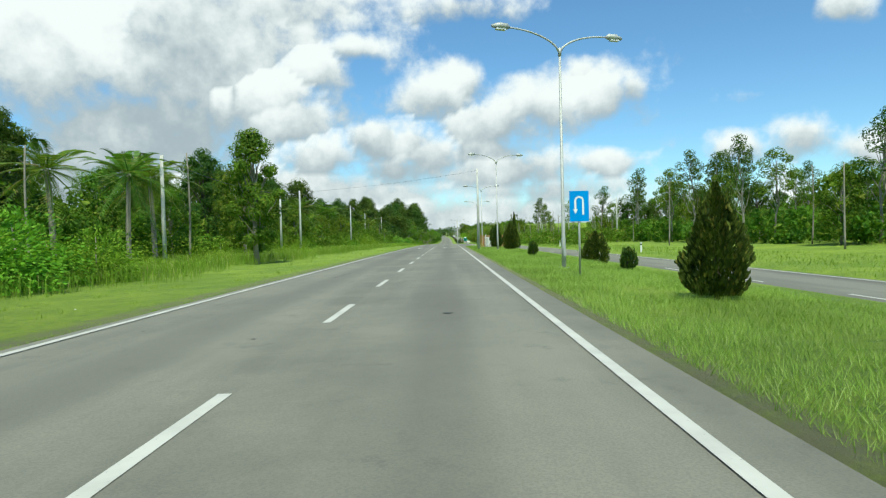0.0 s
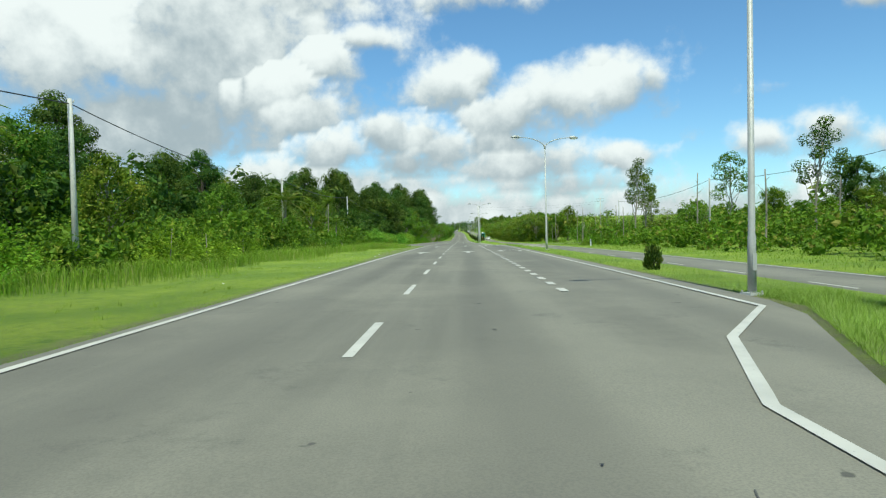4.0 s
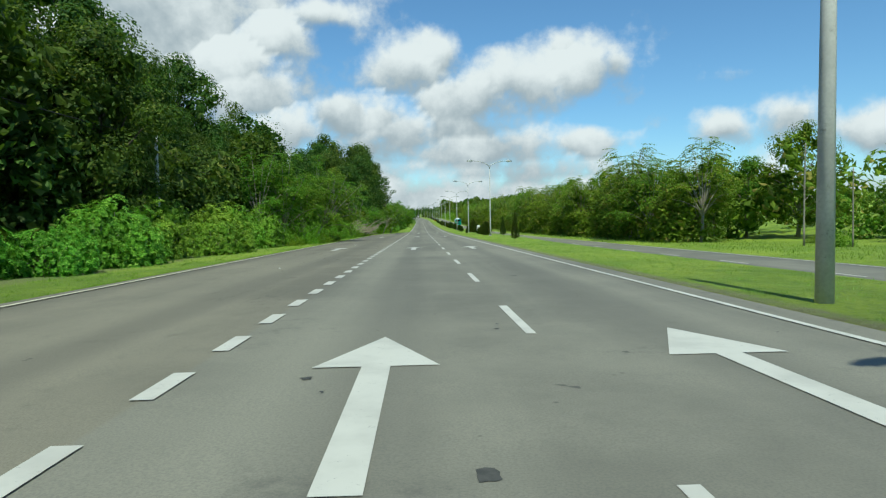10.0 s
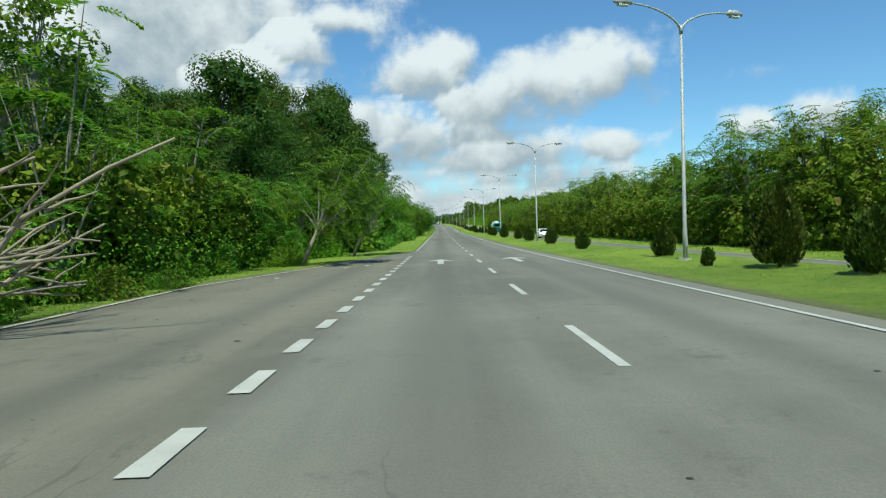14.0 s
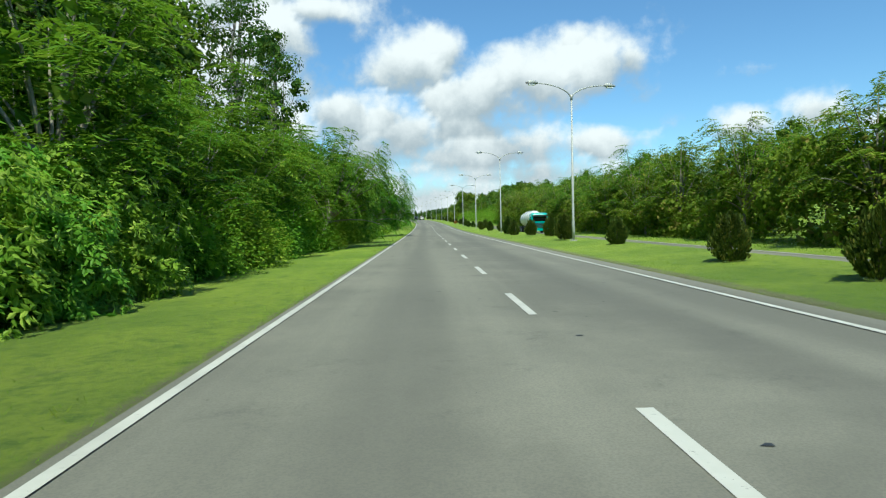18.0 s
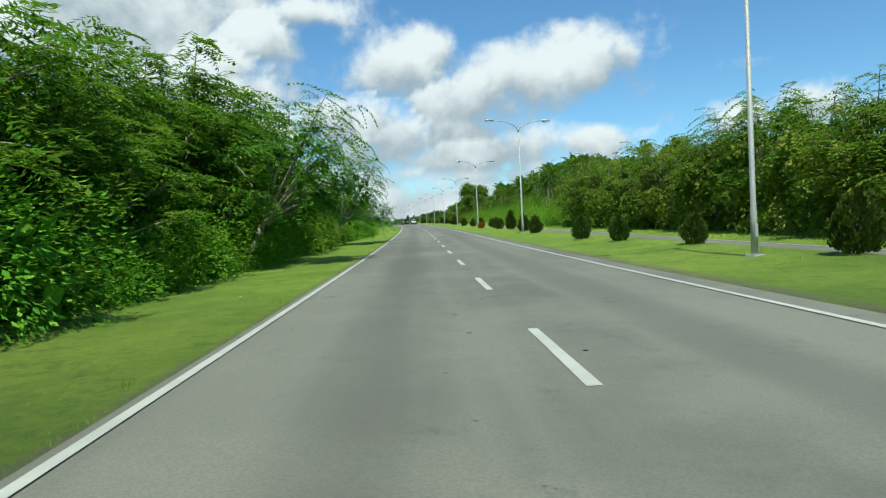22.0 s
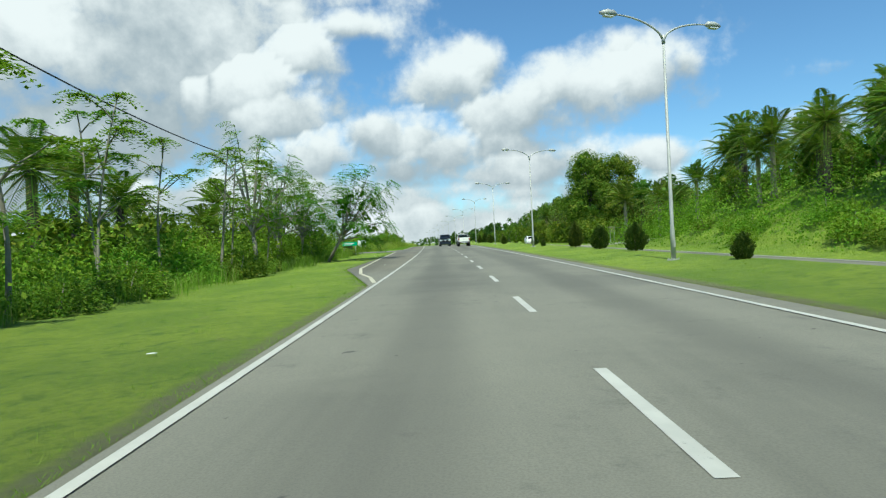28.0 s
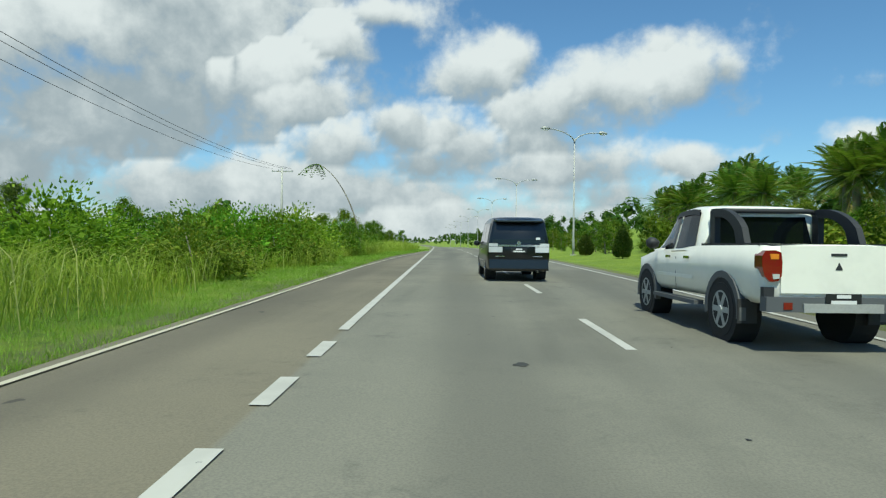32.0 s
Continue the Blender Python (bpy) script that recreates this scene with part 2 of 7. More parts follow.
ASPHALT = asphalt_material(tint=(1.02, 1.0, 0.95))
GROUND = ground_material()
WHITE_PAINT = paint_material("road_paint", (0.50, 0.485, 0.43), 0.9)
OLD_PAINT = paint_material("cream_paint", (0.55, 0.51, 0.38), 0.9)
PALE_GROUND = surface("worn_pale_concrete", (0.37, 0.34, 0.28), (0.27, 0.25, 0.205), 0.92, big=0.35, fine=6, dirt=(0.16, 0.15, 0.125), bumps=0.6, depth=0.02)
STEEL = surface("galvanised_steel", (0.47, 0.47, 0.44), (0.38, 0.38, 0.36), 0.55, 0.15, big=1.5, fine=30, bumps=0.05)
POLE_GREY = surface("weathered_pole", (0.55, 0.54, 0.49), (0.43, 0.42, 0.38), 0.85, big=0.9, fine=18, dirt=(0.16, 0.15, 0.13), bumps=0.2)
LAMP_GLASS = surface("lamp_cover", (0.62, 0.64, 0.63), (0.5, 0.52, 0.52), 0.25, big=3, fine=20, bumps=0)
CABLE = surface("black_cable", (0.02, 0.02, 0.022), (0.03, 0.03, 0.03), 0.6, bumps=0)
BARK_PALE = surface("pale_bark", (0.30, 0.27, 0.21), (0.20, 0.18, 0.14), 0.9, big=1.2, fine=12, dirt=(0.10, 0.10, 0.06), bumps=0.6, depth=0.02)
BARK_DARK = surface("dark_bark", (0.10, 0.085, 0.06), (0.06, 0.05, 0.035), 0.95, big=1.0, fine=10, bumps=0.8, depth=0.03)
DEAD_WOOD = surface("dead_wood", (0.34, 0.29, 0.20), (0.22, 0.18, 0.12), 0.9, big=1.5, fine=14, bumps=0.5)
LEAF_FOREST = leafy("forest_leaves", (0.018, 0.046, 0.008), (0.088, 0.160, 0.022), (0.140, 0.180, 0.034), glow=0.3)
LEAF_MID = leafy("tree_leaves", (0.046, 0.105, 0.009), (0.170, 0.275, 0.022), (0.250, 0.290, 0.040), glow=0.35)
LEAF_BRIGHT = leafy("shrub_leaves", (0.090, 0.210, 0.013), (0.275, 0.450, 0.038), (0.310, 0.460, 0.050))
LEAF_BROAD = leafy("broad_leaves", (0.082, 0.208, 0.016), (0.270, 0.485, 0.048), (0.350, 0.530, 0.080), rough=0.5, glow=0.4)
LEAF_FEATHER = leafy("feathery_leaves", (0.050, 0.140, 0.012), (0.170, 0.340, 0.032), (0.260, 0.370, 0.050), glow=0.45)
LEAF_PALM = leafy("palm_leaves", (0.050, 0.110, 0.014), (0.180, 0.290, 0.036), (0.290, 0.260, 0.070), rough=0.45, glow=0.32)
LEAF_OLIVE = leafy("olive_leaves", (0.066, 0.135, 0.012), (0.215, 0.335, 0.032), (0.290, 0.270, 0.060), glow=0.4)
LEAF_CONIFER = leafy("conifer_sprays", (0.024, 0.047, 0.009), (0.082, 0.122, 0.017), (0.140, 0.155, 0.026), glow=0.2)
LEAF_RUST = leafy("dead_orange_sprays", (0.38, 0.11, 0.025), (0.50, 0.17, 0.04))
BLADE = leafy("grass_blades", (0.210, 0.330, 0.034), (0.310, 0.430, 0.055), (0.370, 0.410, 0.100), glow=0.6)
BLADE_LUSH = leafy("lush_grass_blades", (0.190, 0.340, 0.055), (0.310, 0.500, 0.100), (0.430, 0.570, 0.190), glow=0.5)
BLADE_BANK = leafy("bank_grass_blades", (0.230, 0.350, 0.040), (0.370, 0.500, 0.070), (0.480, 0.540, 0.120), glow=0.5)
BLADE_REED = leafy("reed_blades", (0.240, 0.370, 0.050), (0.390, 0.520, 0.090), (0.560, 0.620, 0.220), glow=0.55)
BLADE_TALL = leafy("tall_grass_blades", (0.190, 0.290, 0.030), (0.300, 0.390, 0.050), (0.400, 0.380, 0.130))


# ---- mesh helpers ----
class Geo:
    """Collects vertices and faces of one mesh."""

    def __init__(self):
        self.v, self.f, self.n = [], [], 0

    def add(self, verts, faces):
        verts = np.asarray(verts, float).reshape(-1, 3)
        self.v.append(verts)
        self.f += [tuple(int(i) + self.n for i in q) for q in faces]
        self.n += len(verts)
        return self

    def quads(self, verts):
        """verts: (N, 4, 3)."""
        k = len(verts)
        self.v.append(np.asarray(verts, float).reshape(-1, 3))
        self.f += (np.arange(4 * k).reshape(k, 4) + self.n).tolist()
        self.n += 4 * k
        return self

    def box(self, cx, cy, cz, sx, sy, sz, taper=1.0):
        a, b, c = sx / 2, sy / 2, sz / 2
        vs = [(cx + i * a * (taper if k > 0 else 1), cy + j * b * (taper if k > 0 else 1), cz + k * c) for k in (-1, 1) for j in (-1, 1) for i in (-1, 1)]
        return self.add(vs, [(0, 2, 3, 1), (4, 5, 7, 6), (0, 1, 5, 4), (2, 6, 7, 3), (0, 4, 6, 2), (1, 3, 7, 5)])

    def tube(self, path, radii, sides=8, cap=True):
        path = np.asarray(path, float)
        radii = np.broadcast_to(np.asarray(radii, float), (len(path),))
        d = np.gradient(path, axis=0)
        d /= np.linalg.norm(d, axis=1)[:, None] + 1e-9
        ref = np.array([1.0, 0, 0]) if abs(d[0][2]) > 0.8 else np.array([0, 0, 1.0])
        rings = []
        for p, q, r in zip(path, d, radii):
            u = np.cross(q, ref)
            u /= np.linalg.norm(u) + 1e-9
            w = np.cross(q, u)
            a = np.linspace(0, 2 * np.pi, sides, endpoint=False)
            rings.append(p + r * (np.cos(a)[:, None] * u + np.sin(a)[:, None] * w))
        k = len(path)
        fs = [(i * sides + j, i * sides + (j + 1) % sides, (i + 1) * sides + (j + 1) % sides, (i + 1) * sides + j) for i in range(k - 1) for j in range(sides)]
        if cap:
            fs += [tuple(range(sides))[::-1], tuple((k - 1) * sides + j for j in range(sides))]
        return self.add(np.concatenate(rings), fs)

    def prism(self, outline, axis, a, b):
        """An outline of (u, v) pairs, pulled along axis from a to b."""
        k = len(outline)
        put = {"x": lambda u, v, w: (w, u, v), "y": lambda u, v, w: (u, w, v), "z": lambda u, v, w: (u, v, w)}[axis]
        vs = [put(u, v, w) for w in (a, b) for u, v in outline]
        return self.add(vs, [tuple(range(k))[::-1], tuple(range(k, 2 * k))] + [(i, (i + 1) % k, k + (i + 1) % k, k + i) for i in range(k)])

    def mesh(self, name, mat, soft=False):
        me = bpy.data.meshes.new(name)
        me.from_pydata(np.concatenate(self.v).tolist(), [], self.f)
        me.materials.append(mat)
        if soft:
            me.shade_smooth()
        return me


def part(name, geo, mat, parent, label="", soft=False):
    """One mesh object under a thing or under a part."""
    ob = new(name, geo.mesh(name, mat, soft) if isinstance(geo, Geo) else geo)
    ob.parent = parent
    return tagged(ob, label)


def thing(name, label, category, m=None, group="", kind=""):
    ob = new(name)
    if m is not None:
        ob.matrix_basis = m
    return tagged(ob, label, category, group, kind)


def solid(name, geo, mat, label, category, group="", kind="", m=None, soft=False):
    ob = new(name, geo.mesh(name, mat, soft))
    if m is not None:
        ob.matrix_basis = m
    return tagged(ob, label, category, group, kind)


rng = np.random.default_rng(7)


def unit(k):
    v = rng.normal(size=(k, 3))
    return v / np.linalg.norm(v, axis=1)[:, None]


def leaves(geo, centres, length, width, lift=0.35, along=None, droop=0.0, face=None):
    """Diamond leaves at the centres, turned at random or along the given directions."""
    k = len(centres)
    d = unit(k) if along is None else along + 0.35 * unit(k)
    d[:, 2] -= droop
    d /= np.linalg.norm(d, axis=1)[:, None]
    up = unit(k) * (1 - lift) + np.array([0, 0, lift])
    if face is not None:
        # leaves of a clump look outward
        up = face / (np.linalg.norm(face, axis=1)[:, None] + 1e-9) + np.array([0, 0, 0.35]) + 0.45 * unit(k)
        up /= np.linalg.norm(up, axis=1)[:, None]
        d = d - (d * up).sum(1)[:, None] * up
        d /= np.linalg.norm(d, axis=1)[:, None] + 1e-9
    side = np.cross(d, up)
    side /= np.linalg.norm(side, axis=1)[:, None] + 1e-9
    ln = (length * rng.uniform(0.7, 1.25, k))[:, None]
    wd = (width * rng.uniform(0.7, 1.25, k))[:, None]
    nrm = np.cross(side, d)
    a = centres - d * ln * 0.5
    c = centres + d * ln * 0.5
    mid = centres - d * ln * 0.05 - nrm * wd * 0.18
    geo.quads(np.stack([a, mid + side * wd * 0.5, c, mid - side * wd * 0.5], 1))


def core(geo, c, r, k=18):
    """The shaded inside of a clump: large inner leaves that stop the light."""
    p = unit(k) * (rng.uniform(0, 1, k) ** 0.4)[:, None] * r * 0.42 + np.asarray(c)
    leaves(geo, p, r * 0.5, r * 0.4, lift=0.15)


def ball_points(k, c, r, flat=1.0, hollow=0.55):
    p = unit(k) * (rng.uniform(hollow, 1.0, k) ** 0.6)[:, None] * r
    p[:, 2] *= flat
    return p + np.asarray(c)


# ---- plants ----
def limb(geo, a, b, r0, r1, sag=0.0, steps=5, sides=5):
    a, b = np.asarray(a, float), np.asarray(b, float)
    u = np.linspace(0, 1, steps)[:, None]
    p = a + (b - a) * u
    p[:, 2] += sag * np.sin(u[:, 0] * np.pi)
    p[1:-1] += rng.normal(size=(steps - 2, 3)) * np.linalg.norm(b - a) * 0.03
    geo.tube(p, np.linspace(r0, r1, steps), sides, cap=False)


def broad_tree(name, height, spread, n_clump, n_leaf, leaf, bark, leafmat, label, clear=0.3, flat=0.75, clump=0.42, girth=0.016, dense=True):
    """A broadleaved tree: tapered trunk, limbs, and a crown of leaf clumps with gaps."""
    t = thing(name, label, "tree")
    trunk, crown = Geo(), Geo()
    lean = rng.normal(size=2) * height * 0.03
    top = np.array([lean[0], lean[1], height * 0.86])
    k = np.linspace(0, 1, 7)[:, None]
    stem = top * k
    stem[1:-1, :2] += rng.normal(size=(5, 2)) * height * 0.012
    r = height * girth
    trunk.tube(stem, r * (1.25 - 0.95 * k[:, 0]), 7)
    for i in range(n_clump):
        h = clear + (1 - clear) * (i + 0.5) / n_clump
        ang = i * 2.4 + rng.uniform(-0.5, 0.5)
        prof = math.sin(math.pi * min(1, (h - clear) / (1 - clear) * 0.8 + 0.2)) ** 0.7
        rad = spread * prof * rng.uniform(0.35, 0.95)
        c = np.array([math.cos(ang) * rad, math.sin(ang) * rad, 0]) + top * h / 0.9 + np.array([0, 0, rng.uniform(-0.3, 0.3)])
        foot = top * max(0.2, h - 0.22)
        limb(trunk, foot, c, r * 0.45, r * 0.1)
        cr = spread * clump * rng.uniform(0.7, 1.25)
        p = ball_points(n_leaf, c, cr, flat)
        leaves(crown, p, leaf, leaf * 0.62, face=(p - c) * np.array([1, 1, 1 / flat]))
        if dense:
            core(crown, c, cr)
    part("trunk", trunk, bark, t, soft=True)
    part("crown", crown, leafmat, t)
    return t


def frond_points(base, direction, length, pairs, droop):
    """Centres and directions of the leaflets of one feathered leaf."""
    u = np.linspace(0.12, 1, pairs)
    d = np.asarray(direction, float)
    side = np.cross(d, [0, 0, 1.0])
    side /= np.linalg.norm(side) + 1e-9
    spine = base + d * length * u[:, None]
    spine[:, 2] -= droop * length * u ** 2
    w = length * 0.30 * np.sin(np.pi * np.clip(u * 0.85 + 0.12, 0, 1))
    pts, dirs = [], []
    for sg in (-1, 1):
        q = spine + side * sg * w[:, None] * 0.5
        q[:, 2] -= w * 0.12
        pts.append(q)
        dirs.append(np.tile(side * sg + d * 0.45, (pairs, 1)))
    return np.concatenate(pts), np.concatenate(dirs), w


def feather_tree(height, spread, n_branch, n_frond, label, bare=0.0, pairs=8, fork=0.3, size=1.0, name="feathery_tree", mat=None):
    """A light tree: a short trunk, arching branches, and feathered leaves in tiers along them."""
    t = thing(name, label, "tree")
    trunk, crown = Geo(), Geo()
    knee = np.array([rng.normal() * 0.15, rng.normal() * 0.15, height * fork])
    trunk.tube([(0, 0, 0), knee * 0.5 + np.array([0.04, 0, 0]), knee], [height * 0.017, height * 0.014, height * 0.012], 7)
    for i in range(n_branch):
        ang = i * 2.4 + rng.uniform(-0.4, 0.4)
        h = 0.32 + 0.68 * (i + 0.5) / n_branch
        rad = spread * rng.uniform(0.55, 1.05) * (1.1 - 0.75 * max(0, h - 0.35) / 0.65)
        base = knee * rng.uniform(0.75, 1.0)
        tip = np.array([math.cos(ang) * rad, math.sin(ang) * rad, height * h])
        mid = base + (tip - base) * 0.55 + np.array([0, 0, height * 0.10])
        u = np.linspace(0, 1, 7)[:, None]
        path = (1 - u) ** 2 * base + 2 * u * (1 - u) * mid + u ** 2 * tip
        trunk.tube(path, np.linspace(height * 0.008, 0.01, 7), 5, cap=False)
        if not bare:
            core(crown, (1 - 0.6) ** 2 * base + 2 * 0.6 * 0.4 * mid + 0.36 * tip - np.array([0, 0, 0.4]), 0.8, 10)
        for j in range(n_frond):
            q = 0.3 + bare * 0.4 + (0.7 - bare * 0.4) * math.sqrt(rng.uniform(0, 1))
            p = (1 - q) ** 2 * base + 2 * q * (1 - q) * mid + q ** 2 * tip + unit(1)[0] * 0.25
            a = ang + rng.normal() * 1.1
            d = np.array([math.cos(a), math.sin(a), rng.uniform(-0.25, 0.45)])
            d /= np.linalg.norm(d)
            ln = rng.uniform(0.7, 1.25) * size
            pts, dirs, w = frond_points(p, d, ln, pairs, rng.uniform(0.25, 0.7))
            leaves(crown, pts, ln * 0.27, ln * 0.085, 0.8, dirs, 0.3)
    part("trunk", trunk, BARK_PALE, t, soft=True)
    part("crown", crown, mat or LEAF_FEATHER, t)
    return t


def shrub(height, spread, n_clump, n_leaf, leaf, mat, label, width=0.6, droop=0.3, name="shrub"):
    """A bush of leafy clumps on short stems, leaves drooping outward."""
    t = thing(name, label, "shrub")
    stems, crown = Geo(), Geo()
    for i in range(n_clump):
        ang, rad = i * 2.4, spread * math.sqrt((i + 0.5) / n_clump)
        h = height * (1.0 - 0.55 * (rad / spread) ** 2) * rng.uniform(0.7, 1.0)
        c = np.array([math.cos(ang) * rad, math.sin(ang) * rad, h * 0.8])
        if i == 0:
            stems.tube([(0, 0, 0), (0.05, 0.02, h * 0.4), (c[0], c[1], h * 0.85)], [0.045, 0.03, 0.012], 5)
        for lo in (0.85, 0.5, 0.22):
            p = ball_points(n_leaf // 3, (c[0], c[1], h * lo), height * 0.24, 0.8)
            out = p - np.array([0, 0, h * 0.4])
            out /= np.linalg.norm(out, axis=1)[:, None] + 1e-9
            p[:, 2] = np.maximum(p[:, 2], 0.08)
            leaves(crown, p, leaf, leaf * width, 0.6, out, droop)
            core(crown, (c[0] * 0.85, c[1] * 0.85, h * lo), height * 0.18, 6)
    part("stem", stems, BARK_PALE, t, soft=True)
    part("foliage", crown, mat, t)
    return t


def broadleaf(height, spread, n_clump, n_ros, leaf, mat, label, name="broadleaf_bush"):
    """A bush of rounded clumps; each clump is a ball of shoot tips with six drooping leaves."""
    t = thing(name, label, "shrub")
    stems, crown = Geo(), Geo()
    for i in range(n_clump):
        ang, rad = i * 2.4 + rng.uniform(-0.3, 0.3), spread * math.sqrt((i + 0.5) / n_clump)
        away = np.array([math.cos(ang), math.sin(ang), 0])
        h = height * (1.0 - 0.5 * (rad / spread) ** 2) * rng.uniform(0.68, 1.0)
        stems.tube([(0, 0, 0), tuple(away * rad * 0.4 + np.array([0, 0, h * 0.4])), tuple(away * rad + np.array([0, 0, h * 0.8]))], [0.035, 0.02, 0.008], 4)
        for lo in (0.86, 0.52, 0.22):
            out = unit(n_ros)
            p = away * rad + np.array([0, 0, h * lo]) + out * height * rng.uniform(0.10, 0.17)
            axis = out + away * 0.5 + np.array([0, 0, 0.5])
            axis /= np.linalg.norm(axis, axis=1)[:, None]
            e1 = np.cross(axis, unit(n_ros))
            e1 /= np.linalg.norm(e1, axis=1)[:, None]
            e2 = np.cross(axis, e1)
            for j in range(6):
                a = j * math.pi / 3
                d = e1 * math.cos(a) + e2 * math.sin(a) + axis * 0.25
                c = p + d * leaf * 0.5
                c[:, 2] = np.maximum(c[:, 2], 0.08)
                leaves(crown, c, leaf, leaf * 0.42, 0.5, d, 0.45, face=axis)
            core(crown, away * rad * 0.8 + np.array([0, 0, h * lo]), height * 0.16, 9)
    part("stem", stems, BARK_PALE, t, soft=True)
    part("foliage", crown, mat, t)
    return t


def conifer(height, width, mat, label, n=3000, peak=0.42, taper=1.45, name="conifer_shrub"):
    """A clipped drop-shaped conifer of upright flat sprays with a pointed tip and a short trunk."""
    t = thing(name, label, "shrub")
    trunk, crown = Geo(), Geo()
    trunk.tube([(0, 0, 0), (0.02, 0, height * 0.3), (0, 0, height * 0.8)], [0.07, 0.06, 0.02], 6)
    u = rng.uniform(0.03, 1.0, n)
    prof = np.where(u < peak, np.sqrt(np.clip(1 - ((peak - u) / (peak + 0.06)) ** 2, 0, 1)), (1 - np.clip((u - peak) / (1 - peak), 0, 1) ** taper) ** (1.0 if taper > 1.2 else 1.25))
    a = rng.uniform(0, 2 * np.pi, n)
    lump = 1 + 0.15 * np.sin(a * 3 + u * 9) + 0.13 * np.sin(a * 7 - u * 19)
    r = width / 2 * np.maximum(prof, 0.05) * lump * rng.uniform(0.72, 1.05, n)
    p = np.stack([np.cos(a) * r, np.sin(a) * r, height * (0.05 + 0.95 * u)], 1)
    out = np.stack([np.cos(a), np.sin(a), np.full(n, 1.9)], 1)
    leaves(crown, p, 0.16, 0.085, 0.25, out)
    for z in np.linspace(0.15, 0.75, 6):
        core(crown, (0, 0, height * z), width * 0.36, 6)
    for i in range(5):
        b = i * 1.26
        q = np.stack([np.cos(b) * width * 0.28 + rng.normal(size=40) * 0.06, np.sin(b) * width * 0.28 + rng.normal(size=40) * 0.06, height * rng.uniform(0.55, 0.95, 40)], 1)
        leaves(crown, q, 0.19, 0.075, 0.15, np.tile([0, 0, 1.0], (40, 1)))
    part("trunk", trunk, BARK_DARK, t, soft=True)
    part("foliage", crown, mat, t)
    return t


def palm(trunk_h, trunk_r, n_frond, length, label, rise=0.9, droop=0.9, pairs=30, leaflet=0.5, name="palm_tree", lean=0.0):
    """A palm: ringed trunk and a crown of arching feathered fronds, the oldest hanging dead."""
    t = thing(name, label, "palm")
    trunk = Geo()
    k = np.linspace(0, 1, 9)
    stem = np.stack([lean * k ** 2, np.zeros(9), trunk_h * k], 1)
    trunk.tube(stem, trunk_r * (1.25 - 0.35 * k + 0.08 * np.sin(np.arange(9) * 2.2)), 8)
    top = stem[-1]
    live = Geo()
    for i in range(n_frond):
        a = i * 2.4 + rng.uniform(-0.2, 0.2)
        el = rise - 2.15 * (i / n_frond) ** 1.2 + rng.uniform(-0.15, 0.15)
        d = np.array([math.cos(a) * math.cos(el), math.sin(a) * math.cos(el), math.sin(el)])
        ln = length * rng.uniform(0.8, 1.1)
        u = np.linspace(0.06, 1, pairs)
        spine = top + d * ln * u[:, None]
        spine[:, 2] -= droop * ln * 0.5 * u ** 2.2
        live.tube(spine[::6], np.linspace(0.035, 0.008, len(spine[::6])), 4, cap=False)
        side = np.cross(d, [0, 0, 1.0])
        side /= np.linalg.norm(side)
        w = leaflet * ln * 0.35 * np.sin(np.pi * np.clip(u * 0.8 + 0.18, 0, 1)) + 0.05
        for sg in (-1, 1):
            dirs = np.tile(side * sg + d * 0.5, (pairs, 1))
            dirs[:, 2] -= 0.3
            dirs /= np.linalg.norm(dirs, axis=1)[:, None]
            tip = spine + dirs * w[:, None]
            half = np.tile(d * ln / pairs * 0.30, (pairs, 1))
            m = spine + dirs * w[:, None] * 0.35
            live.quads(np.stack([spine, m + half, tip, m - half], 1))
    part("trunk", trunk, BARK_DARK if trunk_r > 0.2 else BARK_PALE, t, soft=True)
    part("crown", live, LEAF_PALM, t)
    return t


def cecropia(height, label, n_top=10):
    """A thin leaning stem with a few bare arms that end in umbrella leaves."""
    t = thing("thin_tree", label, "tree")
    trunk, crown = Geo(), Geo()
    k = np.linspace(0, 1, 9)
    stem = np.stack([0.9 * k ** 2, 0.2 * np.sin(k * 4), height * k], 1)
    trunk.tube(stem, 0.07 - 0.045 * k, 6)
    tips = [stem[-1]]
    for i in range(n_top - 1):
        b = stem[3 + i % 5]
        e = b + np.array([math.cos(i * 2.4), math.sin(i * 2.4), 0.7]) * rng.uniform(0.9, 1.9)
        limb(trunk, b, e, 0.035, 0.015, 0.15)
        tips.append(e)
    for tip in tips:
        for i in range(11):
            a = i * 0.9 + rng.uniform(-0.2, 0.2)
            d = np.array([math.cos(a), math.sin(a), rng.uniform(-0.15, 0.45)])
            pts, dirs, w = frond_points(tip, d / np.linalg.norm(d), rng.uniform(0.6, 1.0), 7, 0.6)
            leaves(crown, pts, 0.26, 0.10, 0.8, dirs, 0.1)
    part("trunk", trunk, BARK_PALE, t, soft=True)
    part("crown", crown, LEAF_FEATHER, t)
    return t


def snag(height, label):
    """A slender pale trunk with broken side stubs."""
    t = thing("dead_tree", label, "tree trunk")
    g = Geo()
    k = np.linspace(0, 1, 8)
    st = np.stack([0.15 * np.sin(k * 2.5) * rng.uniform(-1, 1), 0.1 * np.sin(k * 3), height * k], 1)
    g.tube(st, 0.085 - 0.04 * k, 6)
    for i in range(4):
        b = st[3 + i]
        limb(g, b, b + np.array([math.cos(i * 2.4) * 0.5, math.sin(i * 2.4) * 0.5, 0.45]) * rng.uniform(0.5, 1.6), 0.025, 0.008)
    part("stem", g, BARK_PALE, t, soft=True)
    return t


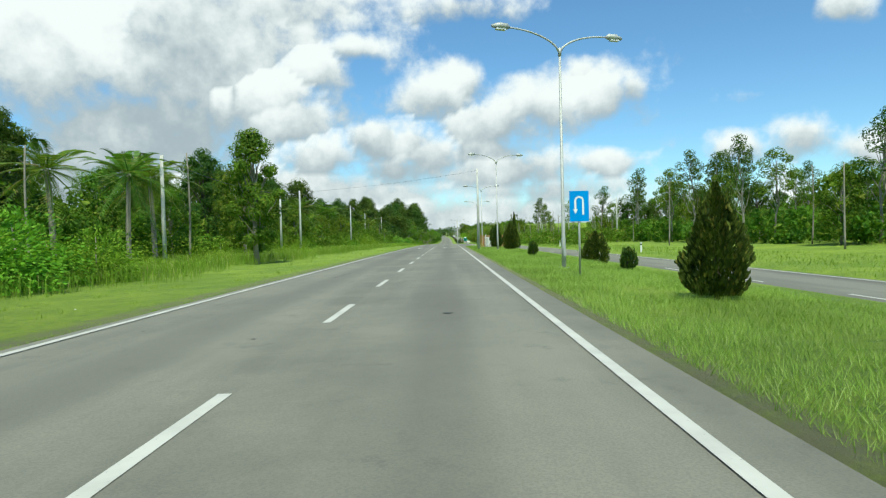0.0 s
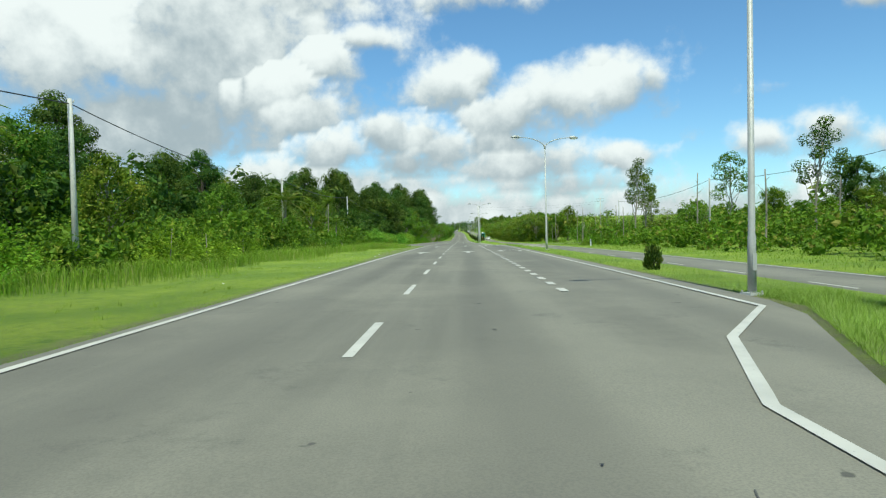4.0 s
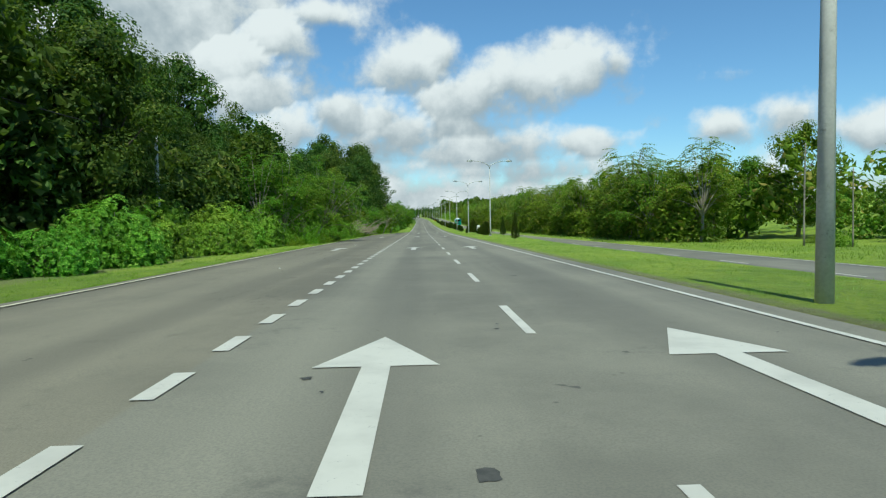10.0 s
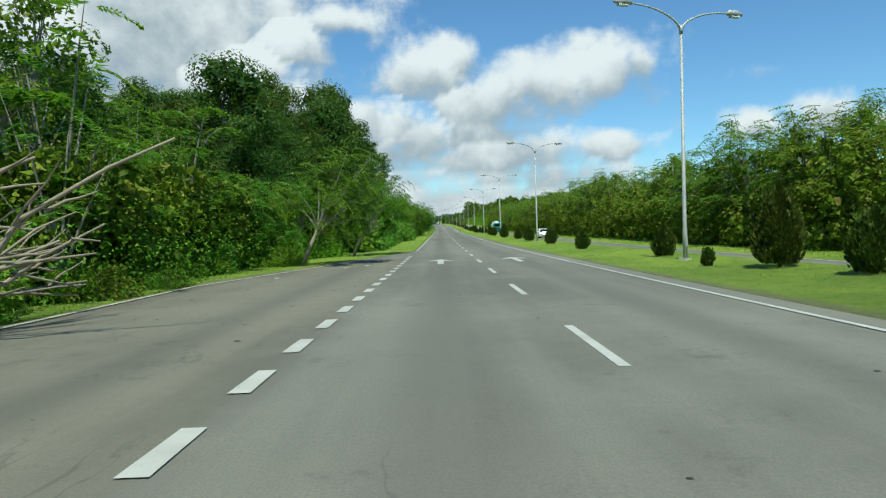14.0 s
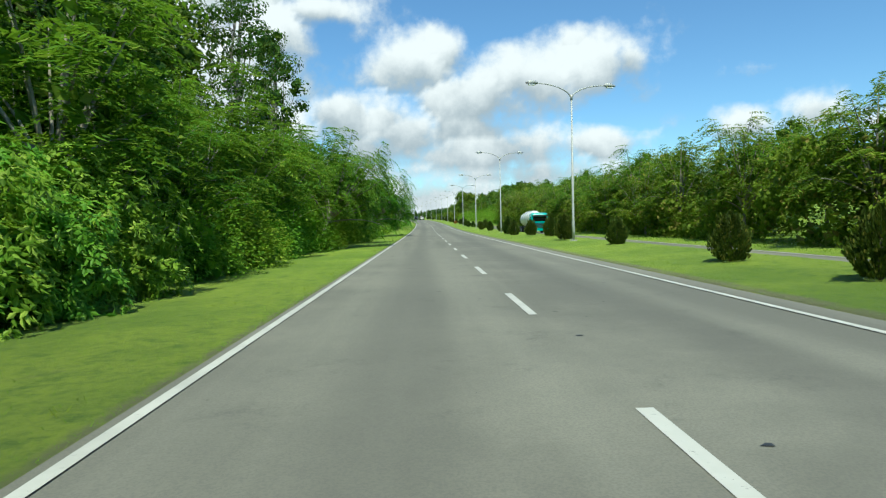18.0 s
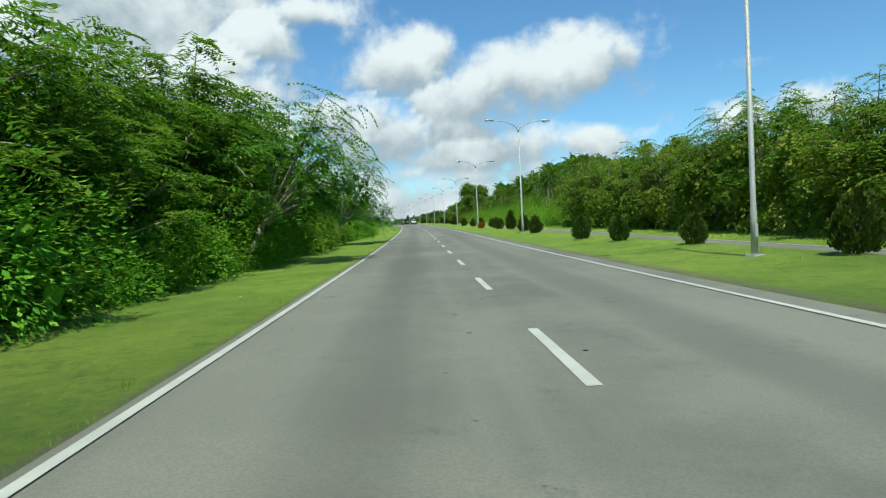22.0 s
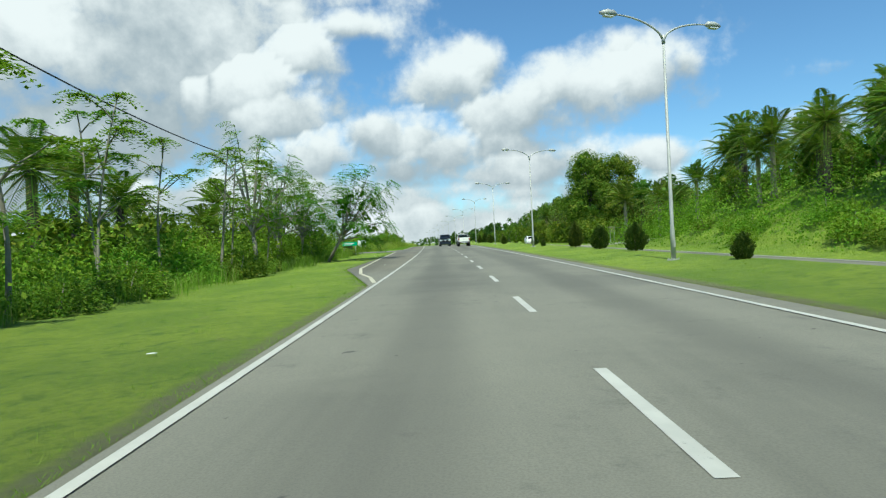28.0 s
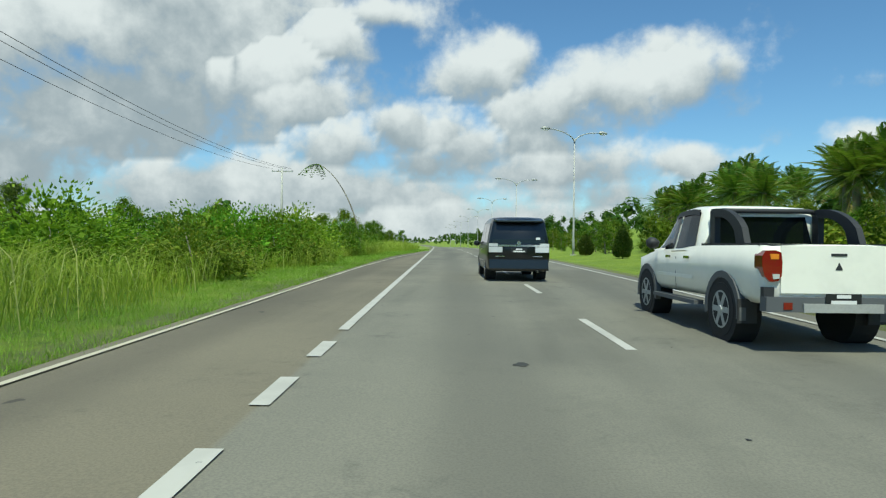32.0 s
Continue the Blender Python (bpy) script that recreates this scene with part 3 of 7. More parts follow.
def dead_branches(label, reach, n, name="fallen_tree"):
    """A fallen crown: a trunk on the ground and a fan of bare, forking boughs."""
    t = thing(name, label, "fallen tree")
    part("trunk", Geo().tube([(-reach * 0.5, 0, 0.35), (0, 0, 0.55), (reach * 0.5, 0.3, 0.35)], [0.16, 0.13, 0.08], 7), DEAD_WOOD, t, soft=True)
    for i in range(n):
        g = Geo()
        b = np.array([rng.uniform(-0.3, 0.5) * reach, 0, 0.5])
        a = rng.uniform(-1.4, 1.4)
        e = b + np.array([math.cos(a) * 0.9, math.sin(a) * 0.9, rng.uniform(0.0, 0.5)]) * reach * rng.uniform(0.35, 0.8)
        e[2] = max(0.1, e[2])
        limb(g, b, e, 0.06, 0.018, rng.uniform(-0.1, 0.35), 6)
        for j in range(3):
            m = b + (e - b) * rng.uniform(0.4, 0.9)
            f = m + (unit(1)[0] * 0.5 + (e - b) / np.linalg.norm(e - b)) * rng.uniform(0.4, 1.2)
            f[2] = max(0.05, f[2])
            limb(g, m, f, 0.028, 0.01, 0.0, 4, 4)
        part("bough", g, DEAD_WOOD, t, soft=True)
    return t


PLACED = set()


def sow(kinds, rows):
    """Copies of the given plants at rows of (s, x, size); each plant itself takes the first free place."""
    for i, (s, x, size) in enumerate(rows):
        src = kinds[i] if i < len(kinds) else kinds[int(rng.integers(len(kinds)))]
        m = at(s, x, rng.uniform(0, 360), size, -0.05)
        if src.name not in PLACED:
            PLACED.add(src.name)
            src.matrix_basis = m
        else:
            copy_thing(src, Matrix(m) @ Matrix.Diagonal((*(1 / q for q in src.scale), 1)))


def belt(s0, s1, x0, x1, step, lo=0.8, hi=1.25, jitter=0.45):
    """Scattered places in a strip of the plan."""
    out = []
    for s in np.arange(s0, s1, step):
        for x in np.arange(min(x0, x1) + step * 0.4, max(x0, x1), step):
            out.append((s + rng.uniform(-jitter, jitter) * step, x + rng.uniform(-jitter, jitter) * step, rng.uniform(lo, hi)))
    return out


# ---- sky with clouds, far behind everything ----
def cloud_backdrop():
    us, vs = np.linspace(-1.9, 1.9, 330), np.linspace(-0.03, 1.15, 120)
    u, v = np.meshgrid(us, vs)
    cover, tone = np.zeros(u.shape), np.zeros(u.shape)

    def puff(cu, cv, a, b, bright=1.0, dens=1.0):
        q = (1 - np.sqrt(((u - cu) / (a * 1.55)) ** 2 + ((v - cv) / (b * 1.55)) ** 2)) * dens
        hit = q > cover
        cover[hit] = q[hit]
        k = np.clip(0.5 + 0.6 * (v - cv) / b, 0, 1) * bright
        tone[:] = np.where(hit, k, tone)

    # grey veil with a white core, upper left
    puff(-0.46, 0.36, 0.36, 0.26, 0.85, 0.92)
    puff(-0.70, 0.42, 0.26, 0.28, 1.7, 1.1)
    puff(-1.1, 0.36, 0.35, 0.30, 1.0, 0.9)
    puff(-0.30, 0.42, 0.20, 0.10, 1.0, 0.8)
    puff(-0.55, 0.20, 0.26, 0.11, 0.25, 1.0)
    # bright arm
    puff(-0.31, 0.265, 0.115, 0.075, 1.25)
    puff(-0.235, 0.305, 0.095, 0.055, 1.25)
    puff(-0.165, 0.335, 0.075, 0.035, 1.25)
    puff(-0.40, 0.25, 0.04, 0.05, 1.2)
    puff(-0.28, 0.215, 0.09, 0.05, 0.8)
    # middle cloud
    puff(-0.01, 0.25, 0.09, 0.052, 1.05)
    puff(0.035, 0.27, 0.045, 0.045, 1.1)
    # large cloud to the right
    puff(0.28, 0.245, 0.09, 0.062, 1.15)
    puff(0.17, 0.225, 0.11, 0.055, 1.1)
    puff(0.245, 0.285, 0.035, 0.035, 1.1, 0.8)
    puff(0.09, 0.195, 0.11, 0.05, 0.8)
    puff(0.33, 0.25, 0.04, 0.045, 1.1)
    # low middle bank
    puff(-0.06, 0.165, 0.055, 0.045, 1.15)
    puff(-0.125, 0.165, 0.065, 0.04, 0.55)
    puff(-0.03, 0.145, 0.08, 0.04, 1.0)
    puff(0.07, 0.15, 0.14, 0.05, 0.4, 0.75)
    puff(0.12, 0.11, 0.17, 0.05, 0.6, 0.85)
    puff(-0.09, 0.115, 0.13, 0.04, 0.45, 0.8)
    puff(0.18, 0.075, 0.25, 0.045, 0.6, 0.7)
    puff(0.28, 0.125, 0.07, 0.03, 1.1)
    # one broad low veil paints in the horizon haze; then banks by the horizon
    puff(0.0, 0.02, 2.4, 0.075, 0.6, 0.8)
    puff(-0.35, 0.08, 0.40, 0.07, 0.75)
    puff(-0.22, 0.14, 0.10, 0.05, 0.95)
    puff(-0.8, 0.12, 0.35, 0.09, 0.35)
    puff(0.52, 0.145, 0.055, 0.035, 1.2)
    puff(0.64, 0.165, 0.07, 0.045, 1.2)
    puff(0.80, 0.14, 0.12, 0.05, 1.0)
    puff(1.1, 0.12, 0.25, 0.07, 0.9)
    puff(0.72, 0.40, 0.06, 0.045, 1.1)
    puff(0.02, 0.405, 0.13, 0.035, 1.0, 0.7)
    puff(0.55, 0.235, 0.05, 0.02, 0.9, 0.45)
    puff(1.2, 0.5, 0.3, 0.12, 1.0, 0.8)
    puff(0.5, 0.85, 0.5, 0.12, 1.0, 0.5)
    d = np.stack([u, np.ones(u.shape), v], -1).reshape(-1, 3)
    d = d / np.linalg.norm(d, axis=1)[:, None] * 3600
    d[:, 1] += 350
    ny, nx = u.shape
    i = np.arange(ny * nx).reshape(ny, nx)
    faces = np.stack([i[:-1, :-1], i[:-1, 1:], i[1:, 1:], i[1:, :-1]], -1).reshape(-1, 4)
    me = bpy.data.meshes.new("clouds")
    me.from_pydata(d.tolist(), [], faces.tolist())
    for name, val in (("cover", cover), ("tone", tone)):
        me.attributes.new(name, "FLOAT", "POINT").data.foreach_set("value", val.reshape(-1).astype(np.float32))
    m = bpy.data.materials.new("clouds")
    m.use_nodes = True
    n, l = m.node_tree.nodes, m.node_tree.links
    n.remove(n["Principled BSDF"])
    at1, at2 = n.new("ShaderNodeAttribute"), n.new("ShaderNodeAttribute")
    at1.attribute_name, at2.attribute_name = "cover", "tone"
    v3 = obj_coord(n)

    def plus(a, b, k):
        q = n.new("ShaderNodeMath")
        q.operation = "MULTIPLY_ADD"
        l.new(b, q.inputs[0])
        q.inputs[1].default_value = k
        l.new(a, q.inputs[2])
        return q.outputs[0]

    rough = noise_tex(n, l, 0.0034, 8, v3, 0.57)
    soft_ = noise_tex(n, l, 0.0016, 4, v3, 0.5)
    body = plus(plus(at1.outputs["Fac"], rough, 1.5), soft_, 0.5)
    alpha = ramp(n, l, body, 1.20, 1.66)
    shade = plus(plus(at2.outputs["Fac"], rough, 1.6), soft_, 0.3)
    col = mix(n, l, ramp(n, l, shade, 0.95, 1.75), (0.45, 0.495, 0.60), (1.0, 0.975, 1.08))
    em, tr, ms = n.new("ShaderNodeEmission"), n.new("ShaderNodeBsdfTransparent"), n.new("ShaderNodeMixShader")
    l.new(col, em.inputs[0])
    em.inputs[1].default_value = 0.86
    l.new(alpha, ms.inputs[0])
    l.new(tr.outputs[0], ms.inputs[1])
    l.new(em.outputs[0], ms.inputs[2])
    l.new(ms.outputs[0], n["Material Output"].inputs["Surface"])
    me.materials.append(m)
    tagged(new("backdrop_clouds", me), "white and grey cumulus clouds over a blue sky", "clouds", kind="structure")


cloud_backdrop()

# ---- ground, carriageways, markings ----
def lattice(name, ss, xs, zf, mat, label, category):
    """A sheet over the plan: rows of chainage ss by offsets xs (numbers, or functions of s)."""
    cols = [np.array([float(x(s)) if callable(x) else x for s in ss]) for x in xs]
    S = np.repeat(np.asarray(ss)[:, None], len(xs), 1)
    X = np.stack(cols, 1)
    P = spot(S, X, zf(S, X)).reshape(-1, 3)
    i = np.arange(S.size).reshape(S.shape)
    f = np.stack([i[:-1, :-1], i[:-1, 1:], i[1:, 1:], i[1:, :-1]], -1).reshape(-1, 4)
    ob = solid(name, Geo().add(P, f.tolist()), mat, label, category, kind="structure", soft=True)
    ob.data.attributes.new("across", "FLOAT", "POINT").data.foreach_set("value", X.reshape(-1).astype(np.float32))
    return ob


steps = np.concatenate([[-3000, -1500, -600, -250], np.arange(-120, 60, 4.0), np.arange(60, 240, 1.0), np.arange(240, 900, 1.5), np.arange(900, 1500, 20), [1600, 1900, 2400, 3000, 4000]])
offs = [-3000, -1400, -600, -300, -160, -100, -70, -50, -38, -30, -24, -20, -17, -15, -13, -12, -11, -10.2, -9.6, -9.0, -8.4, -7.8, -7.2, -6.6, -6, -5.5, -5, -4.7, -4.4, -4.2, -4.0, -3.85, -3.5, 0, 3.6, 4.15, 4.25, 4.45, 4.7, 4.95,
        5.2, 5.8, 6.4, 6.95, 7.05, 7.6, 8.2, 8.8, 9.15, 9.25, 13, 16.6, 16.9, 17.6, 19, 21, 24, 28, 34, 42, 52, 66, 90, 140, 240, 500, 1200, 3000]
ground = lattice("ground", steps, offs, ground_z, GROUND, "rough grass verge and median beside the road", "ground")


def bare_earth(s, x):
    """How far traffic and shade have worn the grass off: 1 at the asphalt's edge, 0 further out."""
    wide = 0.42 + 1.8 * smooth(s, 110, 140) * (1 - smooth(s, 172, 186)) + 0.5 * (1 - smooth(s, 60, 100)) - 0.2 * smooth(s, 345, 360) * (1 - smooth(s, 575, 600)) + 0.5 * smooth(s, 690, 700)
    lft = 1 - smooth(left_edge(s) - x, wide * 0.3, wide * 1.5)
    rgt = (1 - smooth(x - right_edge(s), 0.25, 0.75)) * (x > 3) * (x < 9)
    under = smooth(s, 190, 200) * (1 - smooth(s, 556, 566)) * smooth(-x, 11.3, 12.8) * (1 - smooth(-x, 24, 40)) * 0.85
    dry = (0.34 * smooth(s, 556, 580) + 0.30 * (1 - smooth(s, 150, 180))) * (x < 0) * (1 - smooth(-x, 10, 13))
    return np.clip(np.maximum(np.maximum(np.maximum(lft * (x < 0), rgt), under * (x < 0)), dry), 0, 1)


GS, GX = np.meshgrid(steps, np.array(offs, float), indexing="ij")
ground.data.attributes.new("bare", "FLOAT", "POINT").data.foreach_set("value", bare_earth(GS, GX).reshape(-1).astype(np.float32))

road_s = np.arange(-120, 1300, 2.0)
flat = lambda S, X: np.zeros(S.shape) - 0.002 * np.abs(X)
road_x = [left_edge, -3.64, -3.58, 0.0, 3.4, right_edge]
road = lattice("road", road_s, road_x, flat, ASPHALT, "worn grey asphalt carriageway of two lanes", "road")
# the turning lane and the lay-bys are of an older, browner mix
older = 0.55 * smooth(road_s, 182, 190) * (1 - smooth(road_s, 334, 342)) + 0.55 * smooth(road_s, 636, 642) * (1 - smooth(road_s, 680, 683)) + smooth(road_s, 690, 693) * (1 - smooth(road_s, 755, 765))
road.data.attributes.new("old", "FLOAT", "POINT").data.foreach_set("value", (older[:, None] * np.array([1, 1, 0, 0, 0, 0])).reshape(-1).astype(np.float32))
lattice("road_far_carriageway", road_s, [9.6, 12.9, 16.6], lambda S, X: np.zeros(S.shape) - 0.52, ASPHALT, "grey asphalt of the opposite carriageway beyond the median", "road")
lattice("road_crossover", np.arange(168.5, 209.6, 1.0), [4.15, 4.6, 5.2, 5.8, 6.4, 7.0, 7.6, 8.2, 8.8, 9.65], lambda S, X: -0.012 - 0.505 * smooth(X, 4.5, 9.2), ASPHALT, "asphalt crossing between the carriageways", "road")
lattice("road_side", np.arange(683.0, 691.1, 1.0), [-60, -30, -20, -12, -8.5], lambda S, X: 0.0 * S - 0.012, ASPHALT, "asphalt side road meeting the carriageway", "road")
lattice("pavement_pale_patch", np.arange(174.0, 207.5, 0.5), [lambda s: min(5.15, 4.6 - 0.4 * smooth(s, 194, 199) + 0.7 * smooth(s, 201, 207) + 0.16 * math.sin(s * 0.9) + 0.07 * math.sin(s * 2.3)), 5.2, 5.8, 6.4, 7.0, 7.6, 8.2, 8.8, 9.65, 12.0, lambda s: 15.2 + 1.2 * math.sin(s * 0.6) + 0.5 * math.sin(s * 1.9)],
        lambda S, X: 0.004 - 0.505 * smooth(X, 4.5, 9.2), PALE_GROUND, "broken pale concrete surfacing in the median gap", "pavement")
lattice("pavement_track", np.arange(203.0, 208.1, 1.0), [16.4, 18, 20, 24, 30, 36], lambda S, X: ground_z(S, X) + 0.05, PALE_GROUND, "pale earth track climbing from the far carriageway", "track")
lattice("pavement_drive", np.arange(684.0, 696.0, 1.0), [16.4, 19, 22, 30], lambda S, X: ground_z(S, X) + 0.05, PALE_GROUND, "pale earth driveway off the far carriageway", "driveway")


def band(name, pts, width, mat, parent, z=0.006):
    """A painted line through (s, x) points."""
    pts = np.asarray(pts, float)
    k = max(2, int(np.hypot(*(pts[-1] - pts[0])) / 3) + 1)
    d = np.concatenate([[0], np.cumsum(np.hypot(*np.diff(pts, axis=0).T))])
    u = np.linspace(0, d[-1], max(k, len(pts)))
    u = np.unique(np.concatenate([u, d]))
    s, x = np.interp(u, d, pts[:, 0]), np.interp(u, d, pts[:, 1])
    ds, dx = np.gradient(s), np.gradient(x)
    q = np.hypot(ds, dx) + 1e-9
    w = width / 2 * (1 + 0.05 * np.sin(s * 3.1))
    a, b = spot(s - dx / q * -w, x - ds / q * w, z), spot(s - dx / q * w, x + ds / q * w, z)
    P = np.stack([a, b], 1).reshape(-1, 3)
    return part(name, Geo().add(P, [(2 * i, 2 * i + 1, 2 * i + 3, 2 * i + 2) for i in range(len(u) - 1)]), mat, parent)


def marking(label):
    return thing("road_marking", label, "road marking", kind="structure")


lane = marking("white dashed lane line on grey asphalt")
for i in range(-8, 130):
    band("dash", [(2.7 + 7.2 * i, 0), (5.4 + 7.2 * i, 0)], 0.13, WHITE_PAINT, lane)
edge = marking("white solid edge line on grey asphalt")
band("left_line", [(-60, -3.6), (170, -3.6), (171.5, -4.0), (176, -5.4), (182, -7.6), (187, -8.7), (196, -8.95)], 0.14, WHITE_PAINT, edge)
band("turn_lane_line", [(196, -8.95), (260, -9.35), (318, -9.3), (336, -5.6)], 0.12, OLD_PAINT, edge)
band("left_line", [(346, -3.6), (400, -3.62), (668, -3.6)], 0.11, WHITE_PAINT, edge)
band("left_line", [(702.4, -3.6), (1200, -3.6)], 0.145, WHITE_PAINT, edge)
band("lay_by_line", [(631, -3.72), (634, -4.2), (637, -4.95), (642, -5.6), (658, -6.15), (680.5, -6.45)], 0.14, OLD_PAINT, edge)
band("lay_by_line", [(680.5, -6.45), (682.0, -7.0), (683.0, -7.9), (683.4, -9.2)], 0.12, WHITE_PAINT, edge)
band("lay_by_line", [(693.5, -6.08), (705, -5.92), (720, -5.8), (735, -5.3), (750, -4.2)], 0.085, OLD_PAINT, edge)
band("right_line", [(-60, 3.6), (87, 3.6), (90, 4.6), (93, 6.4), (168, 6.5)], 0.13, WHITE_PAINT, edge)
band("right_line", [(208.5, 5.6), (208.3, 4.2), (209.3, 3.6), (1200, 3.6)], 0.12, WHITE_PAINT, edge)
band("far_line", [(-60, 9.9), (166, 9.9)], 0.14, WHITE_PAINT, edge, z=-0.512)
band("far_line", [(212, 9.9), (900, 9.9)], 0.14, WHITE_PAINT, edge, z=-0.512)
band("far_line", [(-60, 16.3), (900, 16.3)], 0.14, WHITE_PAINT, edge, z=-0.512)
short = marking("short thick white dashes beside a turning lane")
for i in range(86):
    q = float(np.interp(i, [0, 12, 34, 58, 86], [171.24, 194.52, 237.69, 283.53, 337.0]))
    band("dash", [(q, -3.6), (q + 0.93, -3.6)], 0.2, WHITE_PAINT, short)
for i in range(17):
    band("dash", [(669.7 + 1.925 * i, -3.6), (670.65 + 1.925 * i, -3.6)], 0.17, WHITE_PAINT, short)
for i in range(37):
    band("dash", [(96.3 + 1.9 * i, 3.6), (97.15 + 1.9 * i, 3.6)], 0.2, WHITE_PAINT, short)
for i in range(4):
    band("dash", [(200.3 + 1.95 * i, 3.7), (201.25 + 1.95 * i, 3.7)], 0.2, WHITE_PAINT, short)
far_lane = marking("white dashes along the opposite carriageway")
for i in range(60):
    band("dash", [(i * 7.2, 12.9), (i * 7.2 + 2.6, 12.9)], 0.13, WHITE_PAINT, far_lane, z=-0.512)


def arrow(s, x, kind="straight"):
    t = thing("lane_arrow", "white painted %s arrow on grey asphalt" % kind, "road arrow", group="painted lane arrows", kind="structure")

    def flat_shape(pts):
        P = spot(np.array([s + q[1] for q in pts]), np.array([x + q[0] for q in pts]), 0.006)
        return Geo().add(P, [tuple(range(len(pts)))])
    if kind != "u-turn":
        part("shaft", flat_shape([(-0.14, 0), (0.14, 0), (0.14, 2.9), (-0.14, 2.9)]), WHITE_PAINT, t)
        part("head", flat_shape([(-0.62, 2.9), (0.62, 2.9), (0, 4.5)]), WHITE_PAINT, t)
    else:
        band("shaft", [(s, x + 0.75), (s + 3.2, x + 0.7), (s + 4.4, x + 0.35), (s + 4.7, x - 0.05), (s + 4.4, x - 0.45), (s + 3.3, x - 0.75), (s + 2.2, x - 0.75)], 0.22, WHITE_PAINT, t)
        part("head", flat_shape([(-1.25, 2.3), (-0.25, 2.3), (-0.75, 0.9)]), WHITE_PAINT, t)
    if kind == "forked":
        band("branch", [(s + 1.6, x), (s + 2.3, x + 0.25), (s + 2.6, x + 1.2)], 0.22, WHITE_PAINT, t)
        part("branch_head", flat_shape([(1.15, 3.1), (1.15, 2.1), (1.75, 2.6)]), WHITE_PAINT, t)


arrow(78.8, 1.4, "forked")
for s0 in (78.9, 128.2, 157.2, 214.2, 247.2, 290.8, 326.4):
    arrow(s0, -1.8)
for s0 in (128.2, 157.3, 214.4, 247.3, 290.9, 326.4):
    arrow(s0, 1.78)
for s0 in (214.0, 248.2, 291.8):
    arrow(s0, -6.6)
arrow(129.4, 5.1, "u-turn")
arrow(159.0, 5.1, "u-turn")


# ---- street furniture ----
def lamp_post():
    t = thing("street_lamp", "tall grey steel street lamp with two curved arms", "street lamp", group="street lamps along the median")
    part("base_plate", Geo().box(0, 0, 0.04, 0.34, 0.34, 0.08, 0.9), STEEL, t)
    part("pole", Geo().tube([(0, 0, 0.1), (0, 0, 1.2), (0, 0, 1.25), (0, 0, 8.35)], [0.088, 0.083, 0.072, 0.045], 10), STEEL, t, soft=True)
    part("door", Geo().box(0, -0.083, 0.7, 0.09, 0.02, 0.34), STEEL, t, "small service door")
    part("collar", Geo().tube([(0, 0, 8.25), (0, 0, 8.55)], [0.07, 0.07], 10), STEEL, t, soft=True)
    for sx in (-1, 1):
        for sy in (-1, 1):
            part("bolt", Geo().tube([(sx * 0.13, sy * 0.13, 0.07), (sx * 0.13, sy * 0.13, 0.12)], 0.018, 6), STEEL, t)
    for sg in (-1, 1):
        u = np.linspace(0, 1, 12)
        path = np.stack([sg * (0.05 + 2.15 * u ** 1.35), 0 * u, 8.42 + 0.72 * np.sin(u * np.pi / 2) ** 0.8], 1)
        part("arm", Geo().tube(path, np.linspace(0.042, 0.03, 12), 8), STEEL, t, soft=True)
        head = Geo()
        head.tube([(sg * 2.12, 0, 9.14), (sg * 2.25, 0, 9.17), (sg * 2.55, 0, 9.17), (sg * 2.85, 0, 9.14)], [0.05, 0.12, 0.13, 0.06], 8)
        part("lantern", head, STEEL, t, "grey lantern housing", soft=True)
        part("lens", Geo().box(sg * 2.5, 0, 9.06, 0.42, 0.17, 0.08, 0.8), LAMP_GLASS, t, "pale glass lamp cover")
    return t


first = lamp_post()
spots_l = [(-11, 6.6), (24.1, 6.45), (59.5, 6.7), (95.0, 7.15), (133.0, 8.2), (213.0, 5.2)] + [(287 + 34.8 * i, 7.2) for i in range(21)]
for i, (s, x) in enumerate(spots_l):
    m = at(s, x, rng.uniform(10, 22), 0.9 if s == 213.0 else 1.0, -0.03)
    if i == 0:
        first.matrix_basis = m
    else:
        copy_thing(first, m)

solid("lamp_finial", Geo().tube([(0, 0, 0), (0.02, 0, 0.7), (0.25, 0, 1.5), (0.62, 0, 2.05)], [0.03, 0.03, 0.025, 0.02], 7), STEEL, "curved bare bracket on top of the street lamp", "lamp bracket", m=at(213.0, 5.2, 0, 0.95, 7.5), soft=True)


def utility_pole(s, x, height, arms=0, lean=0.0, label="weathered grey utility pole", r=0.12):
    t = thing("utility_pole", label, "utility pole", at(s, x, 0, 1, -0.1, lean), group="utility poles")
    part("pole", Geo().tube([(0, 0, 0), (0, 0, height * 0.5), (0, 0, height)], [r * 1.2, r, r * 0.75], 9), POLE_GREY, t, soft=True)
    for i in range(arms):
        z = height - 0.35 - 0.7 * i
        a = part("crossarm", Geo().box(0, 0.12, z, 2.0 - 0.1 * i, 0.1, 0.1), STEEL, t)
        for dx in (-0.9, -0.35, 0.35, 0.9):
            part("insulator", Geo().tube([(dx, 0.12, z + 0.04), (dx, 0.12, z + 0.1), (dx, 0.12, z + 0.18)], [0.02, 0.04, 0.025], 7), POLE_GREY, a, soft=True)
    if not arms:
        part("bracket", Geo().tube([(0, 0, height - 0.15), (0, 0.22, height - 0.1), (0, 0.3, height)], 0.03, 6), STEEL, t)
    return on_ground(s, x, height - 0.3)


